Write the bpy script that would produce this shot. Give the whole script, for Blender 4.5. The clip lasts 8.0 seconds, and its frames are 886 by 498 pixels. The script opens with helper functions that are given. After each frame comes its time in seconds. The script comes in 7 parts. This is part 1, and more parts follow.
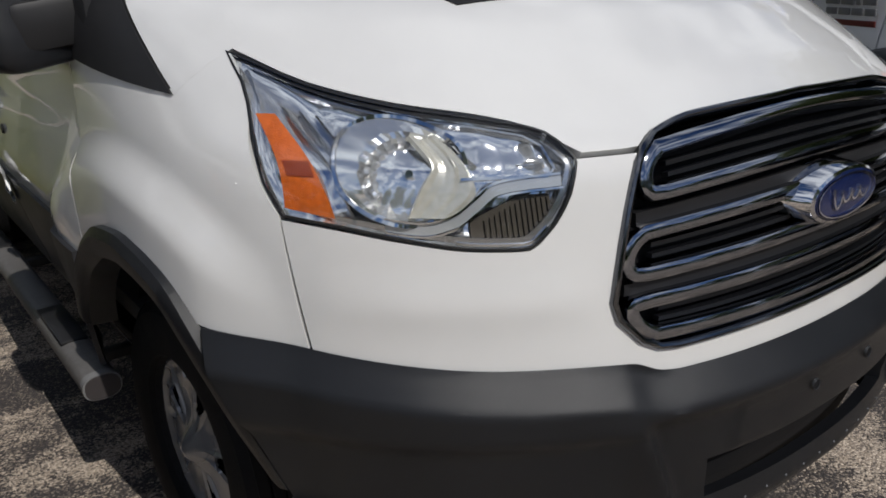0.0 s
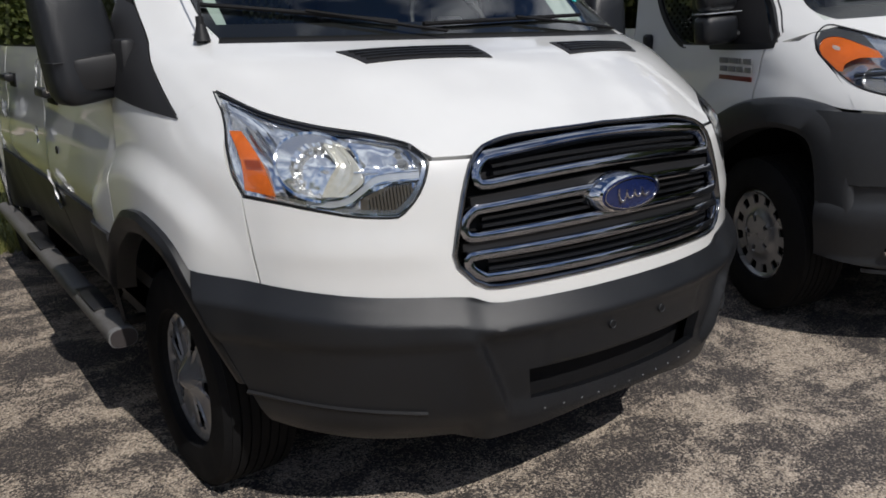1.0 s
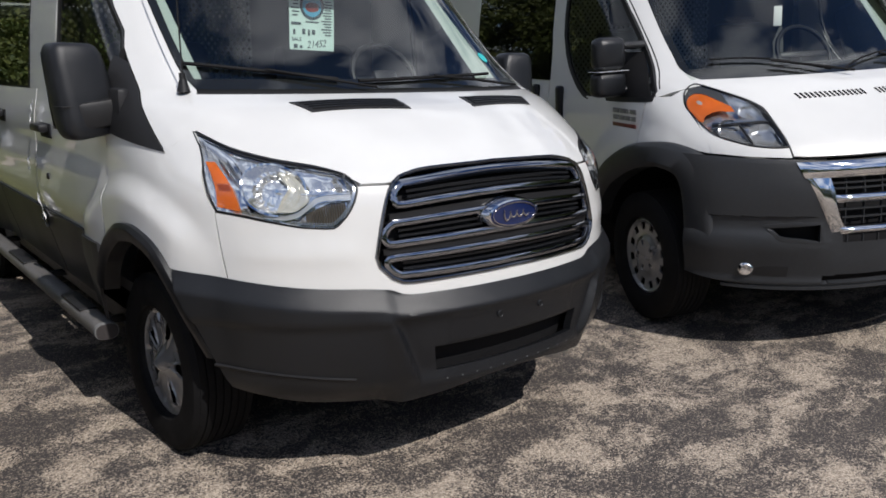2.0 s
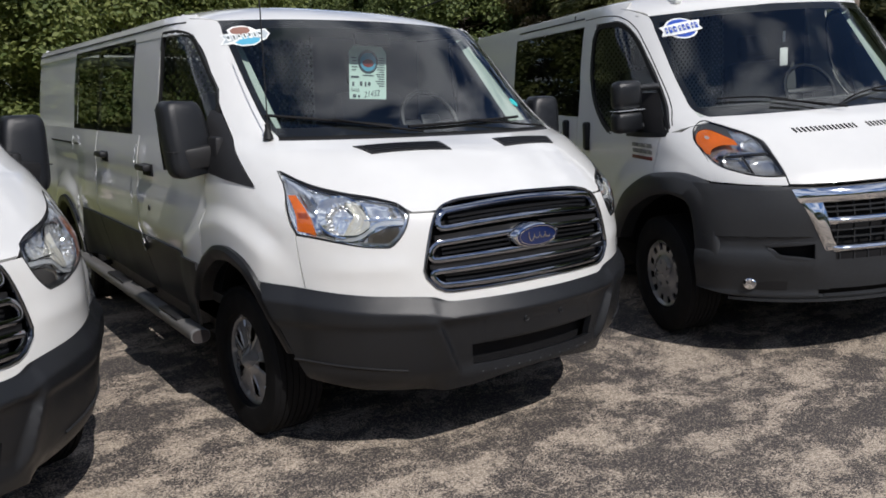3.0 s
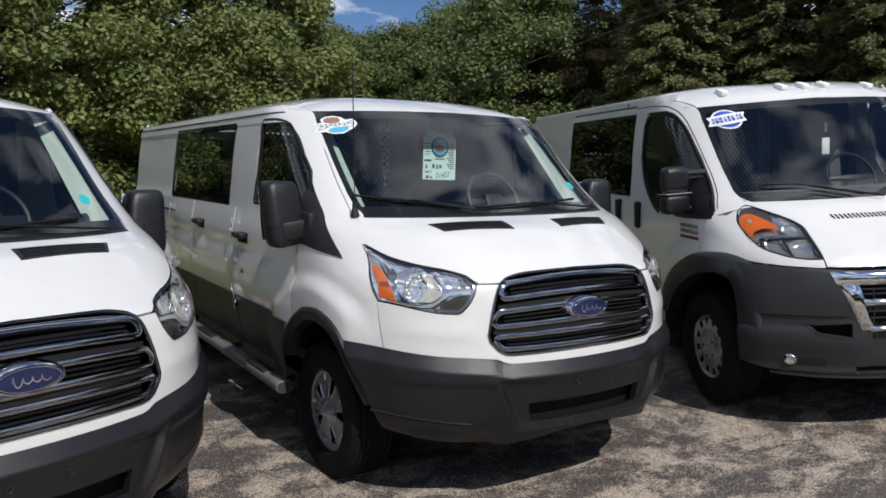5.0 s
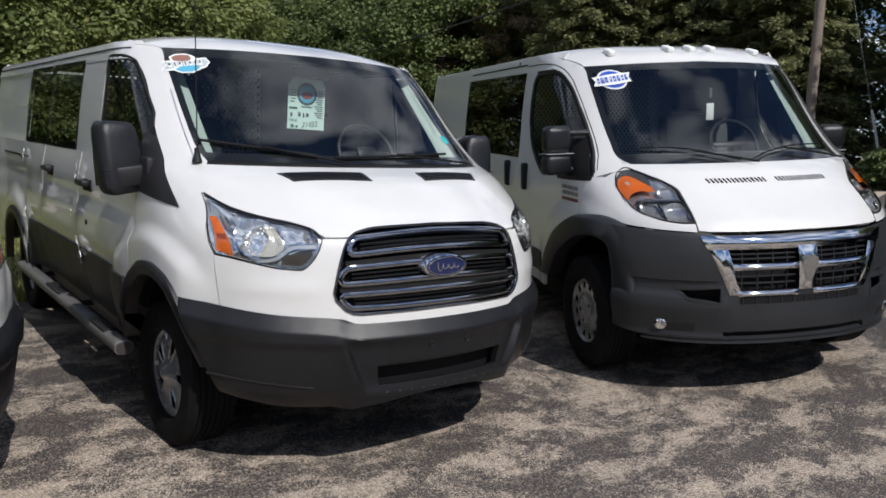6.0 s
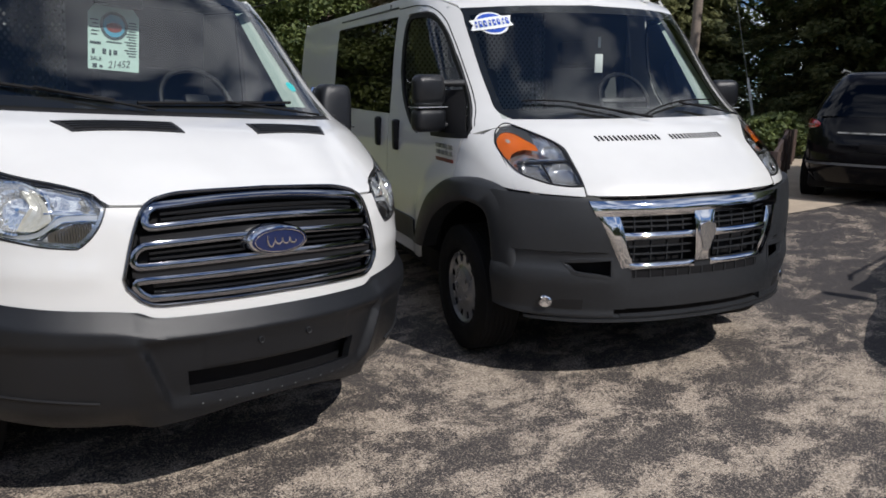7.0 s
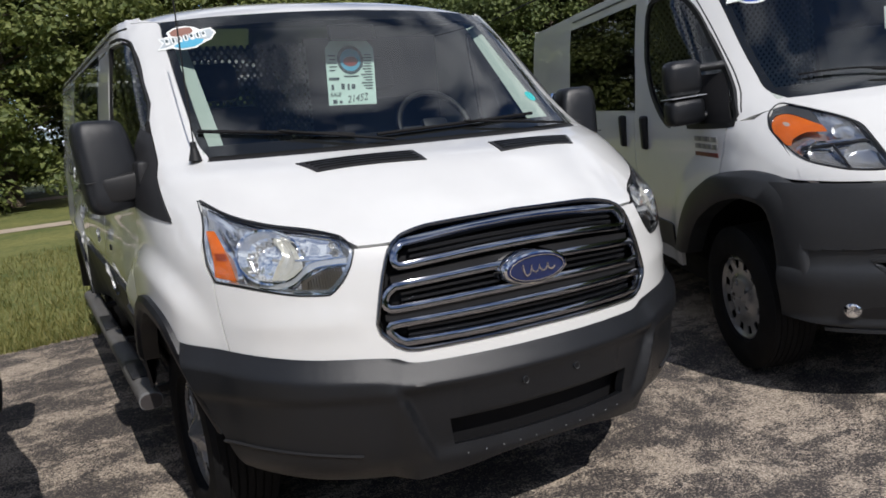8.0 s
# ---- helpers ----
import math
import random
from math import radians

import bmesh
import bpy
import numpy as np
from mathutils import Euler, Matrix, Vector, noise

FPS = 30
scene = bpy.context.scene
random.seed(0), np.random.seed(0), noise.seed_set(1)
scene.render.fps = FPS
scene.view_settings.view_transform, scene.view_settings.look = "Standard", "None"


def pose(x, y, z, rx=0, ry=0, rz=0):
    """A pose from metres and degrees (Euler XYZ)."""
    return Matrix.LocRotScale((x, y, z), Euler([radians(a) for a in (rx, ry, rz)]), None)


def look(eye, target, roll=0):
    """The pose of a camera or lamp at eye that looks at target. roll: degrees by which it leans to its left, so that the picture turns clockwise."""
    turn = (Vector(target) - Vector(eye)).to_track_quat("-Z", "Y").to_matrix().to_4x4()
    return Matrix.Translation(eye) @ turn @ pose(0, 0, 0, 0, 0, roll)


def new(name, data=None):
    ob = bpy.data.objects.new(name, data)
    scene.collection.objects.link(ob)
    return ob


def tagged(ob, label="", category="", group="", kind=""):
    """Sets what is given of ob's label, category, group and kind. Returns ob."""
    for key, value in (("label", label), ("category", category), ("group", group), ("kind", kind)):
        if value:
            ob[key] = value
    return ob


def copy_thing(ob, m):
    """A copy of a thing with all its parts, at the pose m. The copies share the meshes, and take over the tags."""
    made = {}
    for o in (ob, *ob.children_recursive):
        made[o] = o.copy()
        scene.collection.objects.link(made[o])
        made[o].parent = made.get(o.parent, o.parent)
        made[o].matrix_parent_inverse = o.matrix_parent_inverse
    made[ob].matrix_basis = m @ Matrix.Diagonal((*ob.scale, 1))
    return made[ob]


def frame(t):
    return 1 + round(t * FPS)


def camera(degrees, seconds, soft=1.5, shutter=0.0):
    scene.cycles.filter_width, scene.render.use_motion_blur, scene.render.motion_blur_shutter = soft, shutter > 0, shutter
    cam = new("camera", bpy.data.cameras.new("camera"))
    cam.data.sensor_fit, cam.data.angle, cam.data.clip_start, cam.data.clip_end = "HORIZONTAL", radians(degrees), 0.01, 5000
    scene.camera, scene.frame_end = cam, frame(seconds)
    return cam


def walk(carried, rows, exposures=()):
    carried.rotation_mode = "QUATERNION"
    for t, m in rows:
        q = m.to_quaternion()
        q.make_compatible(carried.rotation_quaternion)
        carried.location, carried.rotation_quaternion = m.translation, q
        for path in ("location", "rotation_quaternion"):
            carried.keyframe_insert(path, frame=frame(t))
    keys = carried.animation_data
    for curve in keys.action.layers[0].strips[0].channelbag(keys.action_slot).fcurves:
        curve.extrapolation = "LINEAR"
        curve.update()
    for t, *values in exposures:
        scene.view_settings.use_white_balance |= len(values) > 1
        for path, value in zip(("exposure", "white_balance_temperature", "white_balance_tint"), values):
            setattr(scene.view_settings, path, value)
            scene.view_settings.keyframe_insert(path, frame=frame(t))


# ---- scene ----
cam = camera(59.6, 8.0, soft=1.7)
PATH = [
    (0, (-1.42, -0.672, 1.331), (-0.276, 0.842, 0.698), -2.3),
    (0.2, (-1.468, -0.806, 1.378), (-0.265, 0.627, 0.671), 1.4),
    (0.5, (-1.512, -1.044, 1.364), (-0.28, 0.412, 0.76), 0.2),
    (0.7, (-1.518, -1.197, 1.337), (-0.356, 0.342, 0.808), -2.0),
    (1, (-1.61, -1.392, 1.352), (-0.483, 0.179, 0.839), -1.7),
    (1.2, (-1.708, -1.503, 1.357), (-0.505, 0.008, 0.836), 1.6),
    (1.5, (-1.796, -1.68, 1.403), (-0.542, -0.231, 0.829), 2.4),
    (1.7, (-1.829, -1.791, 1.41), (-0.579, -0.306, 0.929), 0.9),
    (2.8, (-2.205, -2.339, 1.462), (-0.98, -0.806, 1.075), -1.9),
    (3, (-2.252, -2.422, 1.487), (-1.092, -0.832, 1.132), -1.4),
    (3.2, (-2.27, -2.496, 1.494), (-1.159, -0.867, 1.157), -3.3),
    (3.5, (-2.34, -2.594, 1.514), (-1.233, -0.951, 1.238), -3.4),
    (4, (-2.546, -2.702, 1.54), (-1.454, -1.04, 1.336), -0.2),
    (4.2, (-2.563, -2.731, 1.554), (-1.482, -1.056, 1.388), -0.8),
    (5.3, (-2.536, -2.742, 1.577), (-1.49, -1.048, 1.39), 0.6),
    (5.5, (-2.491, -2.743, 1.554), (-1.439, -1.051, 1.389), 2.6),
    (5.8, (-2.305, -2.719, 1.469), (-1.096, -1.142, 1.242), 3.8),
    (6, (-2.153, -2.737, 1.497), (-0.93, -1.178, 1.227), 1.8),
    (6.2, (-2.015, -2.631, 1.439), (-0.785, -1.08, 1.153), -1.9),
    (6.5, (-1.818, -2.59, 1.456), (-0.536, -1.09, 1.127), -3.9),
    (6.8, (-1.671, -2.418, 1.414), (-0.235, -1.059, 1.11), 3.6),
    (7, (-1.566, -2.336, 1.419), (-0.145, -0.972, 1.075), 2.4),
    (7.2, (-1.461, -2.25, 1.371), (-0.207, -0.722, 1.068), -1.2),
    (7.5, (-1.373, -2.15, 1.399), (-0.255, -0.53, 1.043), -2.0),
    (7.7, (-1.368, -2.084, 1.401), (-0.331, -0.408, 1.059), -2.3),
    (8, (-1.409, -2.02, 1.42), (-0.472, -0.281, 1.107), -5.2),
]
walk(cam, [(t, look(eye, target, roll)) for t, eye, target, roll in PATH], [(0, -0.53, 6330, 12), (0.5, -0.50, 6330, 12), (1.0, -0.32, 6310, 12), (1.5, -0.14, 6290, 13), (3.0, -0.13, 6270, 13), (5.5, -0.13, 6200, 13), (8.0, -0.15, 6270, 13)])

# ---- world, sun, exposure ----
SUN = Vector((-0.045, -0.69, 0.72)).normalized()
world = bpy.data.worlds.new("sky")
scene.world = world
world.use_nodes = True
wn, wl = world.node_tree.nodes, world.node_tree.links
sky = wn.new("ShaderNodeTexSky")
sky.sky_type, sky.sun_disc = "NISHITA", False
sky.sun_elevation, sky.sun_rotation = math.asin(SUN.z), math.atan2(SUN.x, SUN.y)
sky.air_density, sky.dust_density, sky.ozone_density = 1.0, 0.15, 2.0
coord = wn.new("ShaderNodeTexCoord")
split = wn.new("ShaderNodeSeparateXYZ")
wl.new(coord.outputs["Generated"], split.inputs[0])
lift = wn.new("ShaderNodeMath")
lift.operation, lift.inputs[1].default_value = "ADD", 0.18
wl.new(split.outputs["Z"], lift.inputs[0])
flat = wn.new("ShaderNodeVectorMath")
flat.operation = "DIVIDE"
spread = wn.new("ShaderNodeCombineXYZ")
for k in range(3):
    wl.new(lift.outputs[0], spread.inputs[k])
wl.new(coord.outputs["Generated"], flat.inputs[0])
wl.new(spread.outputs[0], flat.inputs[1])
puff = wn.new("ShaderNodeTexNoise")
puff.inputs["Scale"].default_value, puff.inputs["Detail"].default_value, puff.inputs["Roughness"].default_value = 3.1, 8.0, 0.56
wl.new(flat.outputs[0], puff.inputs["Vector"])
band = wn.new("ShaderNodeValToRGB")
band.color_ramp.elements[0].position, band.color_ramp.elements[1].position = 0.45, 0.62
wl.new(puff.outputs["Fac"], band.inputs[0])
cloud = wn.new("ShaderNodeMix")
cloud.data_type = "RGBA"
cloud.inputs["B"].default_value = (17.0, 17.7, 18.6, 1)
wl.new(band.outputs[0], cloud.inputs["Factor"])
blue = wn.new("ShaderNodeVectorMath")
blue.operation, blue.inputs[1].default_value = "MULTIPLY", (0.80, 1.0, 1.28)
wl.new(sky.outputs[0], blue.inputs[0])
wl.new(blue.outputs[0], cloud.inputs["A"])
wn["Background"].inputs["Strength"].default_value = 0.059
wl.new(cloud.outputs["Result"], wn["Background"].inputs["Color"])
sun = new("sun", bpy.data.lights.new("sun", "SUN"))
sun.data.energy, sun.data.angle, sun.data.color = 4.45, radians(0.53), (1.0, 0.955, 0.875)
sun.matrix_world = look(SUN * 30, (0, 0, 0))


# ---- materials ----
def material(name):
    m = bpy.data.materials.new(name)
    m.use_nodes = True
    return m, m.node_tree.nodes, m.node_tree.links, m.node_tree.nodes["Principled BSDF"]


def plain(name, colour, rough=0.5, metal=0.0, coat=0.0, vary=0.12, scale=30.0, bump=0.0, bump_scale=400.0, emit=None):
    """A surface with a fine grain and a broad, faint unevenness."""
    m, n, l, b = material(name)
    tc = n.new("ShaderNodeTexCoord")
    t1, t2 = n.new("ShaderNodeTexNoise"), n.new("ShaderNodeTexNoise")
    t1.inputs["Scale"].default_value, t1.inputs["Detail"].default_value = scale, 4
    t2.inputs["Scale"].default_value, t2.inputs["Detail"].default_value = scale * 0.08, 5
    for t in (t1, t2):
        l.new(tc.outputs["Object"], t.inputs["Vector"])
    add = n.new("ShaderNodeMath")
    add.operation = "ADD"
    l.new(t1.outputs["Fac"], add.inputs[0])
    l.new(t2.outputs["Fac"], add.inputs[1])
    r = n.new("ShaderNodeMapRange")
    r.inputs["From Min"].default_value, r.inputs["From Max"].default_value = 0.6, 1.4
    r.inputs["To Min"].default_value, r.inputs["To Max"].default_value = 1 - vary, 1 + vary
    l.new(add.outputs[0], r.inputs["Value"])
    mul = n.new("ShaderNodeVectorMath")
    mul.operation = "SCALE"
    mul.inputs[0].default_value = colour
    l.new(r.outputs[0], mul.inputs["Scale"])
    l.new(mul.outputs[0], b.inputs["Base Color"])
    rr = n.new("ShaderNodeMapRange")
    rr.inputs["From Min"].default_value, rr.inputs["From Max"].default_value = 0.3, 0.7
    rr.inputs["To Min"].default_value, rr.inputs["To Max"].default_value = rough * 0.85, min(1.0, rough * 1.2)
    l.new(t2.outputs["Fac"], rr.inputs["Value"])
    l.new(rr.outputs[0], b.inputs["Roughness"])
    b.inputs["Metallic"].default_value, b.inputs["Coat Weight"].default_value = metal, coat
    b.inputs["Coat Roughness"].default_value = 0.03
    if bump:
        t3 = n.new("ShaderNodeTexNoise")
        t3.inputs["Scale"].default_value, t3.inputs["Detail"].default_value = bump_scale, 2
        l.new(tc.outputs["Object"], t3.inputs["Vector"])
        bp = n.new("ShaderNodeBump")
        bp.inputs["Strength"].default_value, bp.inputs["Distance"].default_value = bump, 0.002
        l.new(t3.outputs["Fac"], bp.inputs["Height"])
        l.new(bp.outputs[0], b.inputs["Normal"])
    return m


def clear(name, tint, ior=1.5, rough=0.0):
    """Thin glass: tinted see-through with a mirror coat by Fresnel."""
    m, n, l, b = material(name)
    n.remove(b)
    see, shine, mix, fr = n.new("ShaderNodeBsdfTransparent"), n.new("ShaderNodeBsdfGlossy"), n.new("ShaderNodeMixShader"), n.new("ShaderNodeFresnel")
    see.inputs[0].default_value = (*tint, 1)
    shine.inputs["Roughness"].default_value = rough
    fr.inputs[0].default_value = ior
    l.new(fr.outputs[0], mix.inputs[0])
    l.new(see.outputs[0], mix.inputs[1])
    l.new(shine.outputs[0], mix.inputs[2])
    l.new(mix.outputs[0], n["Material Output"].inputs[0])
    return m


PAINT = plain("white_paint", (0.65, 0.65, 0.635), 0.34, 0, 1.0, 0.02, 12)
BLACK_PLASTIC = plain("charcoal_plastic", (0.0072, 0.0080, 0.0098), 0.35, 0, 0, 0.14, 60, 0.3, 900)
# charcoal with a raised base, standing in for sun grazing the right van's bumper
LIGHTER_PLASTIC = plain("lighter_charcoal_plastic", (0.0195, 0.0212, 0.0240), 0.42, 0, 0, 0.16, 50, 0.3, 900)
CLADDING = plain("gloss_black_film", (0.020, 0.020, 0.022), 0.48, 0, 0.0, 0.08, 20)
DARK = plain("black_void", (0.010, 0.010, 0.011), 0.7, 0, 0, 0.1, 40)
SEAL = plain("black_rubber_seal", (0.015, 0.015, 0.016), 0.45, 0, 0, 0.1, 40)
RUBBER = plain("tyre_rubber", (0.008, 0.008, 0.0085), 0.8, 0, 0, 0.25, 60, 0.3, 300)
CHROME = plain("chrome", (0.68, 0.69, 0.71), 0.06, 1.0, 0, 0.02, 10)
DULL_CHROME = plain("satin_chrome", (0.55, 0.56, 0.58), 0.22, 1.0, 0, 0.04, 30)
SILVER = plain("silver_wheel_paint", (0.31, 0.315, 0.325), 0.26, 0.60, 0.2, 0.08, 40)
GREY_BAR = plain("grey_step_coat", (0.13, 0.125, 0.12), 0.5, 0.2, 0, 0.2, 50, 0.3, 500)
AMBER = plain("amber_lens", (0.60, 0.135, 0.014), 0.22, 0, 1.0, 0.30, 110, 0.5, 260)
LAMP_GREY = plain("lamp_bezel_grey", (0.50, 0.52, 0.54), 0.25, 0.45, 0.3, 0.08, 40)
LAMP_SILVER = plain("lamp_silver", (0.74, 0.76, 0.79), 0.09, 0.80, 0.0, 0.08, 45)
LAMP_CREAM = plain("lamp_cream_reflector", (0.72, 0.70, 0.62), 0.22, 0.6, 0.2, 0.20, 90, 0.3, 500)
GRILLE_CHROME = plain("grille_chrome", (0.31, 0.32, 0.35), 0.07, 1.0, 0, 0.03, 14)
LAMP_DARK = plain("lamp_dark_chrome", (0.58, 0.59, 0.61), 0.16, 0.80, 0.0, 0.12, 45)
BOWL = plain("reflector_silver", (0.82, 0.83, 0.84), 0.12, 0.85, 0, 0.05, 60)
WINDSHIELD = clear("windshield_glass", (0.74, 0.81, 0.79), 1.85)
SIDE_GLASS = clear("side_glass", (0.66, 0.72, 0.70), 1.6)
PRIVACY = clear("privacy_glass", (0.10, 0.11, 0.11), 1.42)
CAR_GLASS = clear("black_car_glass", (0.02, 0.02, 0.02), 1.5)
LENS = clear("lamp_lens", (0.93, 0.95, 0.96), 1.45, 0.03)
CARGO_GLASS = clear("cargo_glass", (0.50, 0.56, 0.55), 1.9)
TRIM_GREY = plain("interior_grey", (0.10, 0.103, 0.107), 0.7, 0, 0, 0.15, 40, 0.2, 400)
PILLAR_TRIM = plain("pale_pillar_trim", (0.42, 0.50, 0.46), 0.7, 0, 0, 0.06, 30)
DARK_CHROME = plain("smoked_chrome", (0.14, 0.145, 0.155), 0.12, 1.0, 0, 0.05, 20)
FILM = plain("white_film", (0.88, 0.89, 0.90), 0.35, 0, 0.3, 0.05, 40)
INK_RUST = plain("rust_print", (0.26, 0.13, 0.10), 0.5, 0, 0, 0.1, 40)
PAPER = plain("white_paper", (0.80, 0.82, 0.80), 0.7, 0, 0, 0.04, 40)
MINT = plain("mint_paper", (0.62, 0.82, 0.74), 0.7, 0, 0, 0.05, 40)
INK_BLUE = plain("blue_print", (0.03, 0.09, 0.48), 0.35, 0, 0.3, 0.08, 40)
INK_RED = plain("red_print", (0.24, 0.045, 0.035), 0.4, 0, 0.2, 0.08, 40)
INK_DARK = plain("dark_print", (0.05, 0.08, 0.09), 0.5, 0, 0, 0.1, 40)
INK_CYAN = plain("cyan_print", (0.10, 0.40, 0.58), 0.4, 0, 0.2, 0.1, 40)
BADGE_BLUE = plain("badge_blue", (0.008, 0.016, 0.070), 0.2, 0, 0.5, 0.15, 50)
BARK = plain("bark", (0.11, 0.085, 0.065), 0.9, 0, 0, 0.35, 14, 0.9, 40)
WOOD_POLE = plain("weathered_pole", (0.21, 0.17, 0.14), 0.85, 0, 0, 0.3, 12, 0.6, 60)
STAINED = plain("dark_stained_rail", (0.055, 0.035, 0.028), 0.7, 0, 0, 0.3, 20, 0.4, 80)
DARK_CAR = plain("dark_car_paint", (0.005, 0.005, 0.006), 0.12, 0, 0.0, 0.1, 20)
RED_LENS = plain("red_lens", (0.45, 0.015, 0.015), 0.15, 0, 1.0, 0.1, 60)
STEEL = plain("galvanised_steel", (0.45, 0.46, 0.47), 0.4, 0.8, 0, 0.1, 40)


for soft, level in ((RUBBER, 0.15), (DARK, 0.15), (BLACK_PLASTIC, 0.45), (SEAL, 0.30), (DARK_CAR, 0.25)):
    soft.node_tree.nodes["Principled BSDF"].inputs["Specular IOR Level"].default_value = level


def ground_material():
    """Old sealed asphalt: dark coat worn off in patches down to tan stone chips."""
    m, n, l, b = material("worn_asphalt")
    tc = n.new("ShaderNodeTexCoord")

    def tex(kind, scale, detail=2.0, rough=0.5):
        t = n.new(kind)
        t.inputs["Scale"].default_value = scale
        if kind == "ShaderNodeTexNoise":
            t.inputs["Detail"].default_value, t.inputs["Roughness"].default_value = detail, rough
        l.new(tc.outputs["Object"], t.inputs["Vector"])
        return t

    def math_node(op, a, c):
        k = n.new("ShaderNodeMath")
        k.operation = op
        for i, v in enumerate((a, c)):
            if isinstance(v, (int, float)):
                k.inputs[i].default_value = v
            else:
                l.new(v, k.inputs[i])
        return k.outputs[0]

    def ramp(v, a, c, lo=0.0, hi=1.0):
        k = n.new("ShaderNodeMapRange")
        k.interpolation_type = "SMOOTHSTEP"
        k.inputs["From Min"].default_value, k.inputs["From Max"].default_value = a, c
        k.inputs["To Min"].default_value, k.inputs["To Max"].default_value = lo, hi
        l.new(v, k.inputs["Value"])
        return k.outputs[0]

    streak = n.new("ShaderNodeMapping")
    streak.inputs["Rotation"].default_value = (0, 0, radians(-28))
    streak.inputs["Scale"].default_value = (0.85, 1.45, 1.0)
    l.new(tc.outputs["Object"], streak.inputs["Vector"])
    big = n.new("ShaderNodeTexNoise")
    big.inputs["Scale"].default_value, big.inputs["Detail"].default_value, big.inputs["Roughness"].default_value = 2.3, 7, 0.66
    big.inputs["Distortion"].default_value = 0.35
    l.new(streak.outputs[0], big.inputs["Vector"])
    chips = tex("ShaderNodeTexVoronoi", 185)
    grit = tex("ShaderNodeTexNoise", 260, 2)
    fine = tex("ShaderNodeTexNoise", 9, 4, 0.7)
    pick = n.new("ShaderNodeSeparateColor")
    l.new(chips.outputs["Color"], pick.inputs[0])
    wear = ramp(math_node("ADD", big.outputs["Fac"], math_node("MULTIPLY", math_node("SUBTRACT", fine.outputs["Fac"], 0.5), 0.40)), 0.405, 0.635, 0.10, 0.84)
    where = n.new("ShaderNodeSeparateXYZ")
    l.new(tc.outputs["Object"], where.inputs[0])
    wear = math_node("SUBTRACT", wear, ramp(where.outputs["X"], 2.6, 5.0, 0.0, 0.36))
    wear = math_node("ADD", wear, ramp(math_node("ADD", where.outputs["Y"], math_node("MULTIPLY", where.outputs["X"], 0.75)), -2.0, 0.9, 0.16, -0.07))
    wear = math_node("ADD", wear, ramp(where.outputs["X"], -2.6, -1.4, 0.32, 0.0))
    mask = ramp(math_node("SUBTRACT", wear, pick.outputs[0]), -0.36, 0.33)
    tone = n.new("ShaderNodeMix")
    tone.data_type = "RGBA"
    tone.inputs["A"].default_value, tone.inputs["B"].default_value = (0.32, 0.257, 0.196, 1), (0.70, 0.592, 0.474, 1)
    l.new(pick.outputs[1], tone.inputs["Factor"])
    tar = n.new("ShaderNodeMix")
    tar.data_type = "RGBA"
    tar.inputs["A"].default_value, tar.inputs["B"].default_value = (0.025, 0.0217, 0.0213, 1), (0.074, 0.064, 0.061, 1)
    l.new(grit.outputs["Fac"], tar.inputs["Factor"])
    col = n.new("ShaderNodeMix")
    col.data_type = "RGBA"
    l.new(mask, col.inputs["Factor"])
    l.new(tar.outputs["Result"], col.inputs["A"])
    l.new(tone.outputs["Result"], col.inputs["B"])
    l.new(col.outputs["Result"], b.inputs["Base Color"])
    l.new(ramp(mask, 0, 1, 0.75, 0.95), b.inputs["Roughness"])
    h = math_node("ADD", math_node("MULTIPLY", chips.outputs["Distance"], -1.0), math_node("MULTIPLY", mask, 0.5))
    bp = n.new("ShaderNodeBump")
    bp.inputs["Strength"].default_value, bp.inputs["Distance"].default_value = 0.9, 0.005
    l.new(h, bp.inputs["Height"])
    l.new(bp.outputs[0], b.inputs["Normal"])
    return m


def grassy(name, low, high, scale):
    m, n, l, b = material(name)
    tc = n.new("ShaderNodeTexCoord")
    t1, t2 = n.new("ShaderNodeTexNoise"), n.new("ShaderNodeTexNoise")
    t1.inputs["Scale"].default_value, t1.inputs["Detail"].default_value = scale, 8
    t2.inputs["Scale"].default_value, t2.inputs["Detail"].default_value = 0.5, 4
    mixf = n.new("ShaderNodeMath")
    mixf.operation = "MULTIPLY_ADD"
    mixf.inputs[1].default_value = 0.5
    l.new(tc.outputs["Object"], t1.inputs["Vector"])
    l.new(tc.outputs["Object"], t2.inputs["Vector"])
    l.new(t1.outputs["Fac"], mixf.inputs[0])
    half = n.new("ShaderNodeMath")
    half.operation, half.inputs[1].default_value = "MULTIPLY", 0.5
    l.new(t2.outputs["Fac"], half.inputs[0])
    l.new(half.outputs[0], mixf.inputs[2])
    r = n.new("ShaderNodeValToRGB")
    r.color_ramp.elements[0].position, r.color_ramp.elements[1].position = 0.35, 0.65
    r.color_ramp.elements[0].color, r.color_ramp.elements[1].color = (*low, 1), (*high, 1)
    l.new(mixf.outputs[0], r.inputs[0])
    l.new(r.outputs[0], b.inputs["Base Color"])
    b.inputs["Roughness"].default_value = 0.9
    bp = n.new("ShaderNodeBump")
    bp.inputs["Strength"].default_value, bp.inputs["Distance"].default_value = 0.8, 0.03
    l.new(t1.outputs["Fac"], bp.inputs["Height"])
    l.new(bp.outputs[0], b.inputs["Normal"])
    return m


